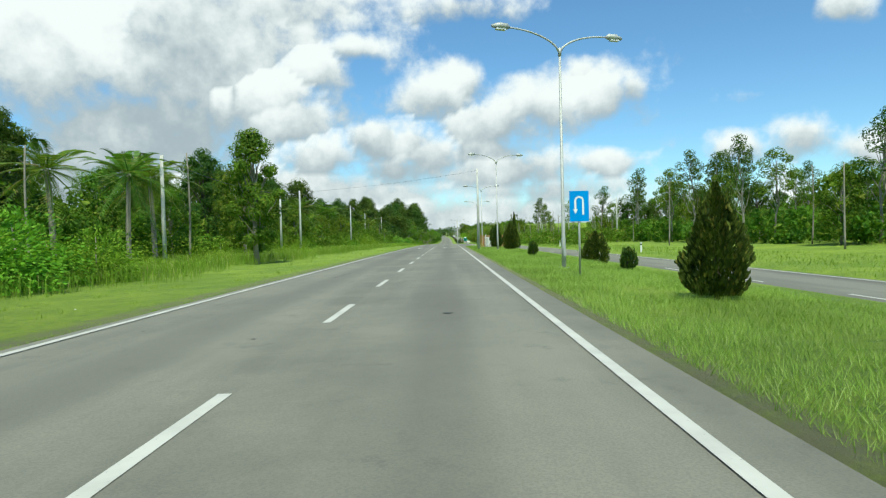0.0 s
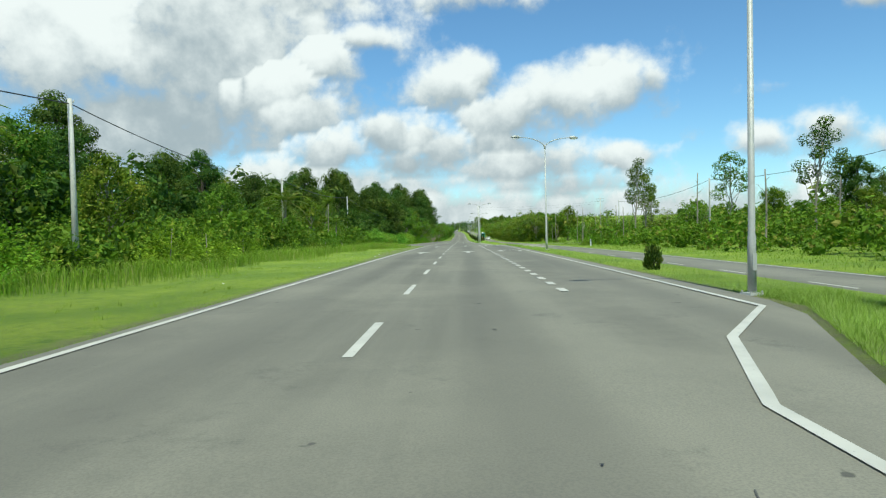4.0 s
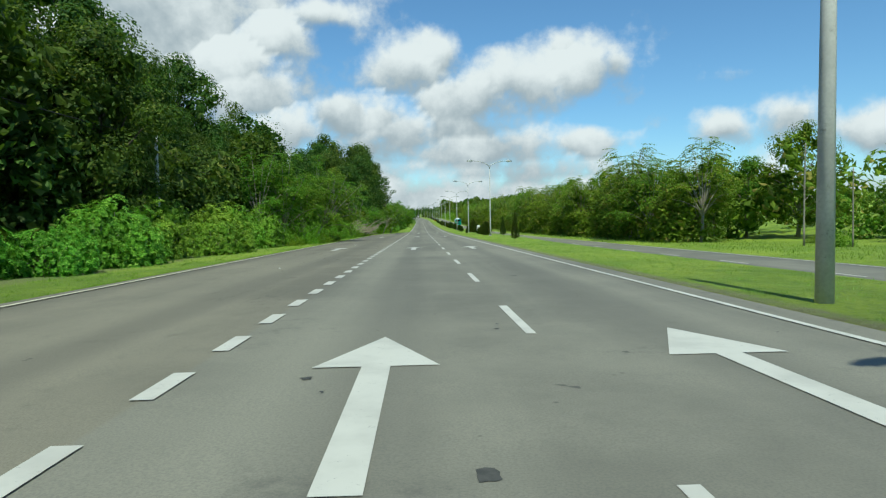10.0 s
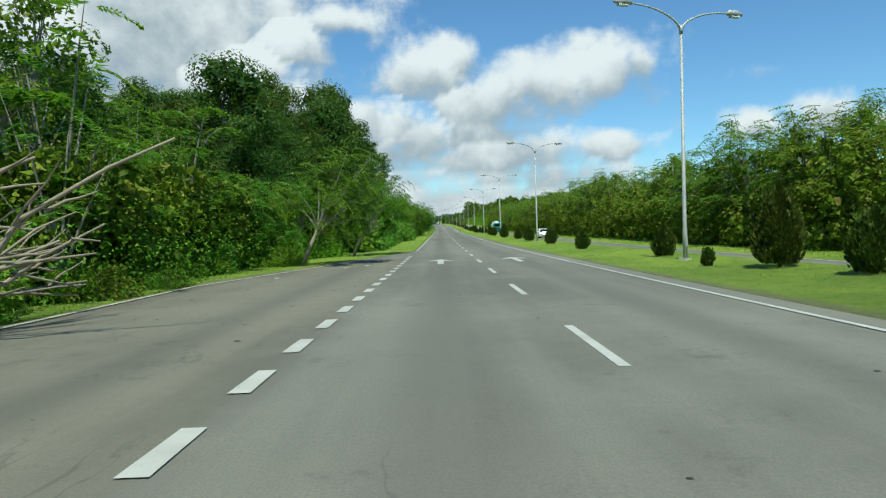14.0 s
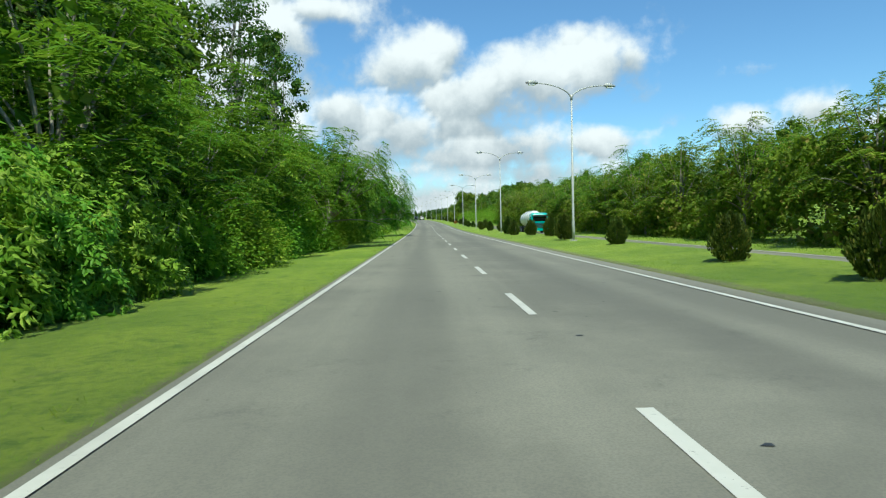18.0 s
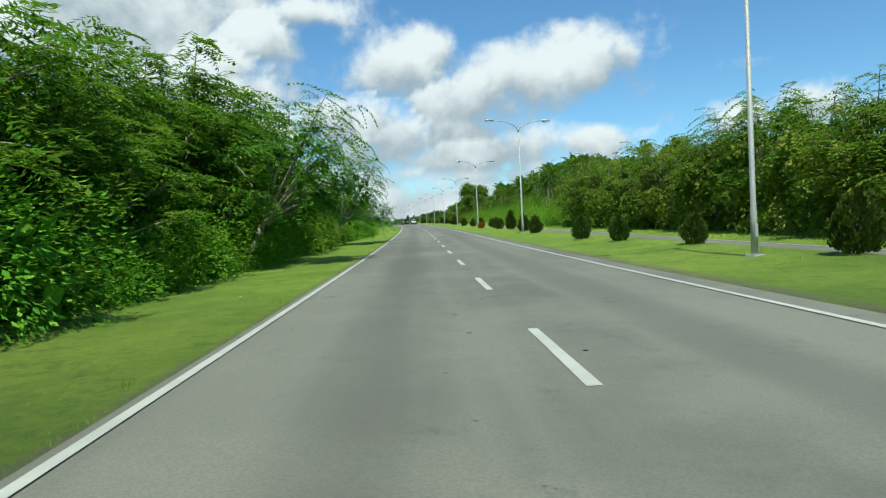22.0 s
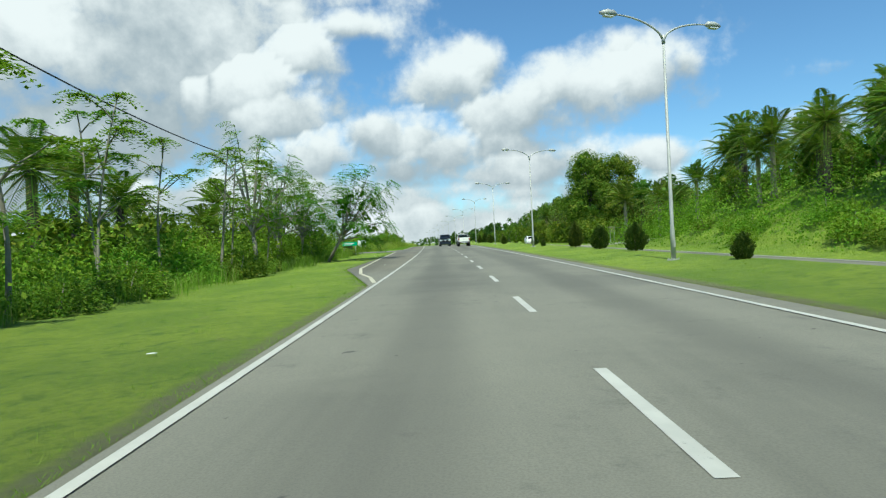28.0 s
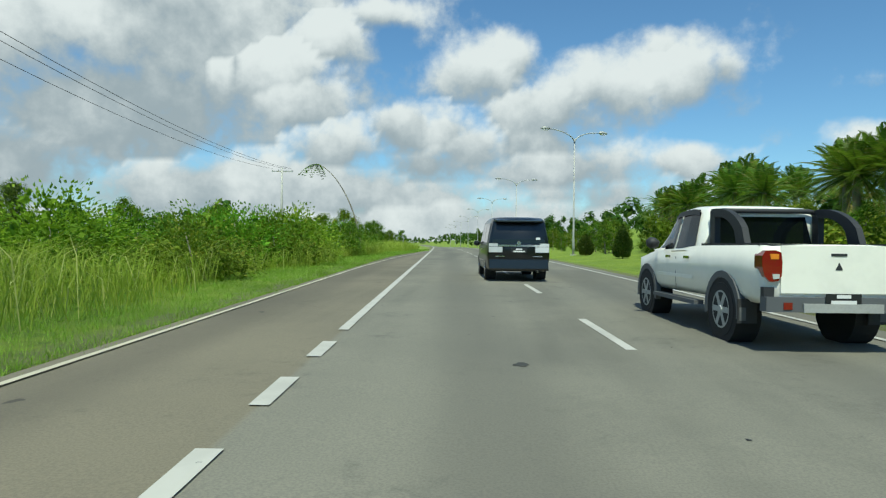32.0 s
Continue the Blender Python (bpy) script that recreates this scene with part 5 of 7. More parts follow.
def far_woods(name, s0, s1, x0, x1, top, n, leaf, mat, label, bottom=0.25, clump=1.0, dark=False):
    """A far belt of tree crowns, too many to count."""
    g = Geo()
    s, x = rng.uniform(s0, s1, n // 40), rng.uniform(x0, x1, n // 40)
    z = ground_z(s, x) + top * rng.uniform(bottom, 1.0, n // 40) * (0.8 + 0.25 * np.sin(s * 0.13) * np.cos(x * 0.17))
    c = spot(s, x, z)
    n = len(c) * 40
    out = unit(n) * rng.uniform(0.3, 2.6, n)[:, None] ** 0.7
    leaves(g, np.repeat(c, 40, 0) + out * clump, leaf, leaf * 0.6, face=out)
    if dark:
        k = np.repeat(c, 20, 0) + unit(20 * len(c)) * 0.55 * clump
        leaves(g, k, 0.6 * clump, 0.5 * clump, lift=0.1)
    solid(name, g, mat, label, "woods", kind="stuff")


far_woods("far_woods", -30, 182, -75, -38, 12, 23000, 1.10, LEAF_FOREST, "dense dark woods behind the roadside trees")
far_woods("far_woods", 180, 570, -60, -26, 15, 39000, 1.16, LEAF_FOREST, "dense dark woods behind the roadside trees")
far_woods("far_woods", 402, 566, -15, -10.2, 5.2, 72000, 0.20, LEAF_BRIGHT, "tangled undergrowth below the roadside trees", 0.05, 0.8, True)
far_woods("far_woods", 314, 350, -17, -11.6, 4.6, 44000, 0.17, LEAF_MID, "tangled undergrowth below the roadside trees", 0.05, 0.8, True)
far_woods("far_woods", 182, 350, -21, -16, 6, 26000, 0.40, LEAF_FOREST, "dark undergrowth below the forest trees", 0.05, 1.0, True)
far_woods("far_woods", 0, 78, -27, -18.5, 3.2, 18000, 0.25, LEAF_MID, "tangled undergrowth at the edge of the woods", 0.05, 0.8, True)
far_woods("far_woods", 78, 182, -24, -14, 3.4, 26000, 0.25, LEAF_MID, "tangled undergrowth at the edge of the woods", 0.05, 0.8, True)
far_woods("far_woods", 0, 108, -38, -24, 5.6, 22000, 0.34, LEAF_MID, "green undergrowth below the forest trees", 0.05, 1.0, True)
far_woods("far_woods", 108, 182, -38, -24, 8.0, 16000, 0.40, LEAF_FOREST, "dark undergrowth below the forest trees", 0.05, 1.2, True)
far_woods("far_woods", 562, 690, -40, -16, 4.6, 34000, 0.36, LEAF_MID, "undergrowth below the palms", 0.05, 1.0, True)
far_woods("far_woods", 110, 186, 22, 54, 3.0, 24000, 0.28, LEAF_OLIVE, "low scrub beyond the far carriageway", 0.05, 0.9, True)
far_woods("far_woods", 186, 264, 31, 54, 3.6, 22000, 0.28, LEAF_OLIVE, "low scrub among the orchard trees", 0.05, 0.9, True)
sow(stick, belt(176, 262, 24, 38, 8, 0.6, 0.95))
far_woods("far_woods", 0, 260, 54, 100, 7, 19000, 1.10, LEAF_MID, "wooded rise beyond the far carriageway")
far_woods("far_woods", 262, 575, 28, 48, 8.5, 20000, 0.92, LEAF_OLIVE, "dense plantation behind the far verge")
far_woods("plantation_hedge", 264, 568, 19.8, 24.5, 5.6, 84000, 0.30, LEAF_OLIVE, "dense olive green foliage filling the edge of the plantation", 0.04, 0.85, True)
far_woods("plantation_scrub", 0, 118, 35, 54, 3.4, 50000, 0.24, LEAF_MID, "dark scrub below the trees beyond the far carriageway", 0.04, 1.0, True)
far_woods("far_woods", 560, 760, 28, 80, 4, 23000, 0.98, LEAF_MID, "undergrowth below the oil palms", 0.05)
far_woods("creeper_bank", 562, 692, 18.6, 27, 3.4, 44000, 0.19, LEAF_BRIGHT, "bright green creepers and scrub covering the bank below the palms", 0.03)
far_woods("creeper_bank", 698, 760, 19.5, 32, 3.6, 36000, 0.24, LEAF_MID, "green scrub covering the bank below the palms", 0.03, 0.9, True)
far_woods("weeds", 566, 680, -17, -12.2, 1.9, 44000, 0.17, LEAF_BRIGHT, "tangle of leafy weeds among the tall grass", 0.05)
far_woods("forest_mass", 346, 426, -24, -15, 12.5, 44000, 0.27, LEAF_FOREST, "dense dark forest foliage behind the roadside bushes", 0.1, 1.1, True)
far_woods("forest_mass", 392, 438, -32, -19, 26, 60000, 0.31, LEAF_FOREST, "towering dark forest foliage", 0.2, 1.1, True)
far_woods("forest_mass", 232, 278, -22, -16, 10.5, 40000, 0.26, LEAF_FOREST, "dense dark forest foliage behind the roadside bushes", 0.1, 1.1, True)
far_woods("forest_mass", 280, 300, -24, -18, 13, 26000, 0.27, LEAF_FOREST, "dense dark forest foliage behind the roadside bushes", 0.1, 1.1, True)
far_woods("weeds", 262, 348, -16, -10.3, 1.7, 44000, 0.13, LEAF_BRIGHT, "bright green weeds along the turning lane", 0.03)
far_woods("weeds", 0, 182, -19, -13.5, 1.2, 20000, 0.15, LEAF_BRIGHT, "tangle of leafy weeds at the edge of the undergrowth", 0.05)
far_woods("far_woods", 735, 1500, -160, -30, 6, 26000, 1.34, LEAF_FOREST, "far dark woods along the road")
far_woods("far_woods", 740, 1500, 26, 160, 10, 32000, 1.34, LEAF_FOREST, "far dark woods along the road")
far_woods("far_woods", 1500, 1900, -300, 300, 14, 26000, 1.95, LEAF_FOREST, "far wooded skyline")


# ---- grass ----
def blades(name, s, x, height, width, mat, label, bend=0.35):
    base = spot(s, x, ground_z(s, x) - 0.02)
    k = len(s)
    b = rng.uniform(0, 2 * np.pi, k)
    a = b + np.pi / 2 + rng.normal(size=k) * 0.4
    d = np.stack([np.cos(a), np.sin(a), np.zeros(k)], 1)
    lean = np.stack([np.cos(b), np.sin(b), np.zeros(k)], 1) * bend
    h = (height * rng.uniform(0.5, 1.3, k) * (1 + 0.16 * wave(s, x, 1.9) + 0.14 * wave(s, x, 0.7) + 0.12 * wave(s, x, 4.3)))[:, None]
    w = (width * rng.uniform(0.6, 1.3, k))[:, None]
    up = np.array([0, 0, 1.0])
    tip = base + up * h * rng.uniform(0.75, 1.0, (k, 1)) + lean * h
    g = Geo()
    if height > 0.4:
        # long blades arch over towards the tip
        mid = base + up * h * 0.66 + lean * h * 0.3
        tip = base + up * h * rng.uniform(0.7, 1.0, (k, 1)) + lean * h * 1.3
        q = np.stack([base - d * w * 0.4, base + d * w * 0.4, mid + d * w * 0.5, mid - d * w * 0.5, tip], 1)
        idx = np.arange(5 * k).reshape(k, 5)
        g.f += idx[:, :4].tolist() + idx[:, [3, 2, 4]].tolist()
    else:
        q = np.stack([base - d * w * 0.6, base + d * w * 0.6, tip], 1)
        g.f += np.arange(3 * k).reshape(k, 3).tolist()
    g.v.append(q.reshape(-1, 3))
    g.n += q.shape[0] * q.shape[1]
    solid(name, g, mat, label, "grass", kind="stuff")


def strip(n, s0, s1, xa, xb, power=1.0):
    s = rng.uniform(s0, s1, n)
    u = rng.uniform(0, 1, n) ** power
    return s, xa(s) + (xb(s) - xa(s)) * u


gs, gx = strip(190000, -2, 740, lambda s: left_edge(s) - 0.05, lambda s: left_edge(s) - 6.5, 3.0)
ok = ~((gs > 682) & (gs < 692))
blades("verge_grass", gs[ok], gx[ok], 0.055, 0.011, BLADE, "short green grass on the verge", 1.0)
gs, gx = strip(85000, -2, 740, lambda s: right_edge(s) + 0.15, lambda s: np.full(s.shape, 9.1), 2.0)
ok = ~((gs > 167) & (gs < 209.5))
first_part = gs < 170
more_s, more_x = strip(300000, 0, 96, lambda s: right_edge(s) + 0.15, lambda s: np.full(s.shape, 9.1))
blades("median_grass", more_s, more_x, 0.15, 0.0065, BLADE_LUSH, "lush green grass on the median", 0.75)
blades("median_grass", gs[ok & first_part], gx[ok & first_part], 0.24, 0.006, BLADE_LUSH, "lush green grass on the median", 0.6)
blades("median_grass", gs[ok & ~first_part], gx[ok & ~first_part], 0.05, 0.011, BLADE, "short green grass on the median", 1.0)
gs, gx = strip(70000, -5, 182, lambda s: -9.4 + 0.9 * np.sin(s * 0.31) + 0.5 * np.sin(s * 0.83), lambda s: np.full(s.shape, -18.5), 0.8)
blades("tall_grass", gs, gx, 0.75, 0.018, BLADE_TALL, "tall yellow-green grass at the edge of the undergrowth", 0.4)
gs, gx = strip(48000, 560, 680, lambda s: -10.2 + 0.5 * np.sin(s * 0.37) + 0.4 * np.sin(s * 0.9), lambda s: np.full(s.shape, -17.5), 0.8)
blades("tall_grass", gs, gx, 0.7, 0.018, BLADE_TALL, "tall yellow-green grass at the edge of the undergrowth", 0.4)
gs, gx = strip(70000, 696, 790, lambda s: left_edge(s) - 2.0 + 0.7 * np.sin(s * 0.35), lambda s: left_edge(s) - 13, 0.8)
clumped = wave(gs, gx, 0.9) + 0.6 * wave(gs, gx, 2.1)
blades("tall_grass", gs[clumped > 0.15], gx[clumped > 0.15], 1.1, 0.020, BLADE_REED, "tall pale green reeds on the bank", 0.75)
blades("tall_grass", gs[clumped <= 0.15], gx[clumped <= 0.15], 0.75, 0.013, BLADE_BANK, "tall green grass on the bank", 0.7)
gs, gx = strip(60000, 0, 740, lambda s: np.full(s.shape, 17.2), lambda s: np.full(s.shape, 27.0))
blades("far_verge_grass", gs, gx, 0.22, 0.03, BLADE, "grass beyond the far carriageway", 0.5)


gs, gx = strip(15000, 160, 193, lambda s: left_edge(s) - 2.2 + 0.5 * np.sin(s * 0.9), lambda s: left_edge(s) - 6.5, 0.8)
blades("tall_grass", gs, gx, 0.5, 0.016, BLADE_TALL, "tall mixed grass at the mouth of the turning lane", 0.5)


def tufts(name, n, per, s0, s1, xa, xb, height, width, mat, label, bend=0.6):
    """Grass in scattered tufts."""
    s, x = strip(n, s0, s1, xa, xb)
    r = np.abs(rng.normal(size=n * per)) * 0.14
    a = rng.uniform(0, 2 * np.pi, n * per)
    blades(name, np.repeat(s, per) + r * np.cos(a) * 1.6, np.repeat(x, per) + r * np.sin(a), height, width, mat, label, bend)


tufts("verge_tufts", 260, 22, 0, 172, lambda s: left_edge(s) - 0.6, lambda s: left_edge(s) - 5.5, 0.14, 0.012, BLADE, "rough tufts of grass on the verge")
tufts("verge_tufts", 400, 22, 186, 316, lambda s: left_edge(s) - 0.1, lambda s: left_edge(s) - 3.0, 0.13, 0.011, BLADE, "rough tufts of grass on the verge")
tufts("verge_tufts", 120, 20, 350, 570, lambda s: left_edge(s) - 0.2, lambda s: left_edge(s) - 4.2, 0.10, 0.011, BLADE, "rough tufts of grass on the verge")
tufts("verge_tufts", 150, 20, 566, 681, lambda s: left_edge(s) - 0.3, lambda s: left_edge(s) - 6.2, 0.11, 0.011, BLADE, "rough tufts of grass on the verge")
tufts("verge_tufts", 4200, 26, 694, 770, lambda s: left_edge(s) + 0.15, lambda s: left_edge(s) - 3.2, 0.15, 0.0055, BLADE_BANK, "lush tufts of grass beside the lay-by")
tufts("median_tufts", 900, 22, 209, 350, lambda s: right_edge(s) + 0.4, lambda s: np.full(s.shape, 9.0), 0.09, 0.010, BLADE_LUSH, "rough green tufts of grass on the median")
tufts("median_tufts", 2200, 20, 209, 720, lambda s: right_edge(s) + 0.3, lambda s: np.full(s.shape, 9.0), 0.07, 0.009, BLADE, "rough tufts of grass on the median")


# ---- signs, cabinets, huts ----
def plain(name, c, rough=0.4, metal=0.0, coat=0.0):
    m, n, l, b = material(name, rough, metal)
    v = obj_coord(n)
    l.new(mix(n, l, ramp(n, l, noise_tex(n, l, 3.0, 5, v), 0.4, 0.75, 0, 0.25), c, tuple(q * 0.7 for q in c)), b.inputs["Base Color"])
    b.inputs["Coat Weight"].default_value = coat
    return m


SIGN_BLUE = plain("sign_blue", (0.0, 0.23, 0.62), 0.35)
SIGN_GREEN = plain("sign_green", (0.0, 0.36, 0.17), 0.4)
SIGN_WHITE = plain("sign_white", (0.72, 0.72, 0.70), 0.45)
RUST = surface("rusty_steel", (0.36, 0.165, 0.050), (0.52, 0.34, 0.15), 0.85, 0.1, big=2.0, fine=16, dirt=(0.55, 0.44, 0.24), bumps=0.4)
CABINET = surface("chalky_white_steel", (0.70, 0.70, 0.66), (0.60, 0.60, 0.55), 0.5, big=1.2, fine=20, dirt=(0.36, 0.30, 0.22), bumps=0.05)
PINK_STEEL = surface("pinkish_grey_steel", (0.50, 0.43, 0.40), (0.42, 0.37, 0.35), 0.55, big=1.2, fine=20, dirt=(0.26, 0.20, 0.15), bumps=0.05)
TIN = surface("rusty_roof_sheet", (0.16, 0.14, 0.12), (0.11, 0.085, 0.07), 0.7, 0.3, big=1.5, fine=12, bumps=0.2)
PLANK = surface("grey_planks", (0.20, 0.17, 0.13), (0.13, 0.11, 0.085), 0.9, big=1.2, fine=15, bumps=0.4)
BLACK_PAINT = plain("black_car_paint", (0.004, 0.005, 0.0055), 0.3, 0.0, 0.45)
WHITE_CAR = plain("white_car_paint", (0.88, 0.86, 0.76), 0.3, 0.0, 0.5)
TEAL = plain("teal_truck_paint", (0.0, 0.36, 0.30), 0.35, 0.0, 0.6)
TINT = plain("tinted_glass", (0.004, 0.006, 0.007), 0.06, 0.0, 0.0)
RUBBER = plain("tyre_rubber", (0.018, 0.018, 0.018), 0.85)
DARK_TRIM = plain("dark_plastic", (0.025, 0.026, 0.028), 0.6)
GREY_TRIM = plain("grey_plastic", (0.10, 0.105, 0.11), 0.6)
CHROME = plain("chrome", (0.72, 0.73, 0.74), 0.12, 1.0)
CLEAR_LAMP = plain("clear_lamp", (0.62, 0.64, 0.65), 0.15, 0.2, 1.0)
RED_LAMP = plain("red_lamp", (0.19, 0.005, 0.007), 0.15, 0.0, 1.0)
AMBER = plain("amber_lamp", (0.75, 0.25, 0.03), 0.2, 0.0, 1.0)
PLATE = plain("number_plate", (0.015, 0.015, 0.015), 0.5)


def slab(g, x0, x1, y0, y1, z0, z1):
    return g.box((x0 + x1) / 2, (y0 + y1) / 2, (z0 + z1) / 2, x1 - x0, y1 - y0, z1 - z0)


def uturn_sign():
    t = thing("road_sign", "blue rectangular U-turn sign with a white arrow on a grey post", "road sign", at(19.5, 6.1, 0))
    part("post", Geo().tube([(0, 0, 0), (0, 0, 2.66)], 0.035, 8), STEEL, t, soft=True)
    board = part("board", slab(Geo(), -0.3, 0.3, -0.06, -0.04, 1.74, 2.69), SIGN_BLUE, t)
    g = Geo()
    a = np.linspace(0, np.pi, 13)
    path = [(0.12, -0.064, 1.95)] + [(0.12 * math.cos(q), -0.064, 2.38 + 0.12 * math.sin(q)) for q in a] + [(-0.12, -0.064, 2.12)]
    for p, q in zip(path[:-1], path[1:]):
        d = Vector(q) - Vector(p)
        w = Vector((d.z, 0, -d.x)).normalized() * 0.028
        g.add([Vector(p) - w, Vector(p) + w, Vector(q) + w, Vector(q) - w], [(0, 1, 2, 3)])
    g.add([(-0.2, -0.064, 2.12), (-0.04, -0.064, 2.12), (-0.12, -0.064, 1.98)], [(0, 1, 2)])
    part("arrow", g, SIGN_WHITE, board, "white U-turn arrow")
    part("clamp", slab(Geo(), -0.05, 0.05, -0.045, 0.04, 2.4, 2.45), STEEL, t)


uturn_sign()


def cabinet_pen(s, x, nx, ny, h, label, turn=0.0, cab=True, cab_at=(0.0, 0.0)):
    """A pen of rusty bars, with a white cabinet of its own."""
    w, d = nx * 0.105, ny * 0.105
    t = thing("rusty_fence", label, "fence", at(s, x, turn))
    def bar(bx, by):
        lean = rng.normal(size=2) * (0.012 if rng.uniform() < 0.85 else 0.06)
        top = h * rng.uniform(0.93, 1.02)
        part("bar", Geo().tube([(bx, by, 0), (bx + lean[0] * 0.5, by + lean[1] * 0.5, top * 0.5), (bx + lean[0], by + lean[1], top)], 0.020, 4), RUST, t)

    for i in range(nx + 1):
        for j in (0, ny):
            if rng.uniform() < 0.88:
                bar(-w / 2 + i * 0.105, -d / 2 + j * 0.105)
    for j in range(1, ny):
        for i in (0, nx):
            if rng.uniform() < 0.88:
                bar(-w / 2 + i * 0.105, -d / 2 + j * 0.105)
    for sx in (-1, 1):
        for sy in (-1, 1):
            part("post", Geo().box(sx * w / 2, sy * d / 2, h * 0.52, 0.06, 0.06, h * 1.04), SIGN_WHITE if sy < 0 and sx < 0 and cab_at[0] > -0.5 else RUST, t, "paint-flaked corner post")
    for z in (0.2, h * 0.93):
        for sy in (-1, 1):
            part("rail", Geo().box(0, sy * d / 2, z, w, 0.03, 0.04), RUST, t)
        for sx in (-1, 1):
            part("rail", Geo().box(sx * w / 2, 0, z, 0.03, d, 0.04), RUST, t)
    if cab:
        c = thing("roadside_cabinet", "white steel service cabinet with scuffed doors", "cabinet", at(s + cab_at[1], x + cab_at[0], turn))
        part("body", Geo().box(0, 0, 0.62, 0.85, 0.5, 1.18), CABINET, c)
        part("plinth", Geo().box(0, 0, 0.03, 0.95, 0.6, 0.12), PALE_GROUND, c)
        part("roof", Geo().box(0, 0, 1.225, 0.87, 0.52, 0.03, 0.96), CABINET, c)
        for sx in (-1, 1):
            dr = part("door", Geo().box(sx * 0.205, -0.256, 0.62, 0.385, 0.016, 1.06), CABINET, c)
            part("handle", Geo().box(sx * 0.06, -0.275, 0.62, 0.025, 0.03, 0.13), DARK_TRIM, dr)
            for k in range(4):
                part("louvre", Geo().box(sx * 0.205, -0.266, 0.22 + k * 0.04, 0.24, 0.01, 0.014), GREY_TRIM, dr)


cabinet_pen(78.2, 7.37, 25, 16, 1.55, "pen of rusty iron bars round a service cabinet on the median", 27, cab_at=(-0.3, -1.36))
inner = thing("roadside_cabinet", "pinkish grey steel cabinet standing inside the rusty pen", "cabinet", at(78.35, 7.3, 27))
part("body", Geo().box(0, 0, 0.66, 1.5, 0.7, 1.2), PINK_STEEL, inner)
part("plinth", Geo().box(0, 0, 0.04, 1.6, 0.8, 0.14), PALE_GROUND, inner)
part("roof", Geo().box(0, 0, 1.285, 1.62, 0.82, 0.05, 0.92), PINK_STEEL, inner)
for k in range(3):
    leaf = part("door", Geo().box(-0.5 + k * 0.5, -0.357, 0.66, 0.47, 0.016, 1.08), PINK_STEEL, inner)
    part("handle", Geo().box(-0.33 + k * 0.5, -0.375, 0.68, 0.025, 0.03, 0.13), DARK_TRIM, leaf)
cabinet_pen(309.5, 9.0, 7, 6, 1.7, "rusty iron bar enclosure standing on the grassy median", cab=True, cab_at=(-1.0, -0.1))


culvert = thing("culvert_wall", "low pale concrete culvert wall in the roadside grass", "culvert", at(54.5, -14.6, 4))
part("wall", Geo().box(0, 0, 0.16, 3.0, 0.28, 0.5), PALE_GROUND, culvert)
part("cap", Geo().box(0, 0, 0.43, 3.1, 0.36, 0.06), PALE_GROUND, culvert)
for sx in (-1, 1):
    part("wing", Geo().box(sx * 1.5, 0.45, 0.1, 0.24, 0.8, 0.36), PALE_GROUND, culvert)


def notice(s, x, w, h, z, mat, label, bars, turn=0.0, name="notice_board"):
    t = thing(name, label, "sign", at(s, x, turn))
    for sx in (-1, 1):
        part("post", Geo().box(sx * w * 0.38, 0, (z + h) / 2, 0.06, 0.06, z + h), STEEL, t)
    bd = part("board", slab(Geo(), -w / 2, w / 2, -0.06, -0.032, z, z + h), mat, t)
    for bx, bz, bw, bh, bm in bars:
        part("print", slab(Geo(), bx - bw / 2, bx + bw / 2, -0.066, -0.061, z + bz - bh / 2, z + bz + bh / 2), bm, bd)


notice(701, -12.4, 1.15, 0.9, 0.75, SIGN_WHITE, "white notice board with faded print on two posts", [(0, 0.42, 0.35, 0.2, GREY_TRIM), (0, 0.2, 0.7, 0.07, RUST), (0, 0.08, 0.5, 0.04, GREY_TRIM)])
notice(679, -11.3, 1.6, 0.4, 1.05, SIGN_GREEN, "green direction sign with white lettering bars on posts", [(-0.1, 0.26, 1.1, 0.09, SIGN_WHITE), (-0.2, 0.12, 0.8, 0.07, SIGN_WHITE)], name="direction_sign")


def open_hut(s, x, w, d, h, label, turn=0.0):
    t = thing("open_shelter", label, "shelter", at(s, x, turn))
    for sx in (-1, 1):
        for sy in (-1, 1):
            part("post", Geo().tube([(sx * w * 0.44, sy * d * 0.4, 0), (sx * w * 0.44, sy * d * 0.4, h + (0.12 if sx < 0 else -0.1))], 0.05, 6), PLANK, t)
    n = 14
    g = Geo()
    xs = np.linspace(-w / 2 - 0.2, w / 2 + 0.2, n)
    top = [(q, h + 0.16 - 0.28 * (q / w + 0.5) + (0.03 if i % 2 else 0)) for i, q in enumerate(xs)]
    g.prism(top + [(q, z - 0.03) for q, z in top[::-1]], "y", -d / 2 - 0.3, d / 2 + 0.3)
    part("roof", g, TIN, t, "rust-brown corrugated roof")
    part("bench", Geo().box(0, 0, 0.42, w * 0.8, d * 0.4, 0.05), PLANK, t)
    part("back_wall", Geo().box(w * 0.2, d * 0.4, h * 0.42, w * 0.5, 0.03, h * 0.75), PLANK, t)


open_hut(696, -14.3, 2.2, 1.6, 1.2, "low open shelter with a rusty sheet roof in tall grass", -8)
open_hut(697, 24.0, 3.4, 2.0, 2.0, "roadside stall with posts and a sheet roof", 5)
notice(694, 21.8, 0.7, 0.8, 1.5, PLANK, "weathered wooden board on posts by the driveway", [])
posts = thing("marker_post", "low white marker post in the grass", "marker post", at(166, 18.6), group="marker posts")
part("post", Geo().box(0, 0, 0.45, 0.13, 0.1, 0.9, 0.85), SIGN_WHITE, posts)
part("band", Geo().box(0, -0.002, 0.7, 0.132, 0.104, 0.12), DARK_TRIM, posts)
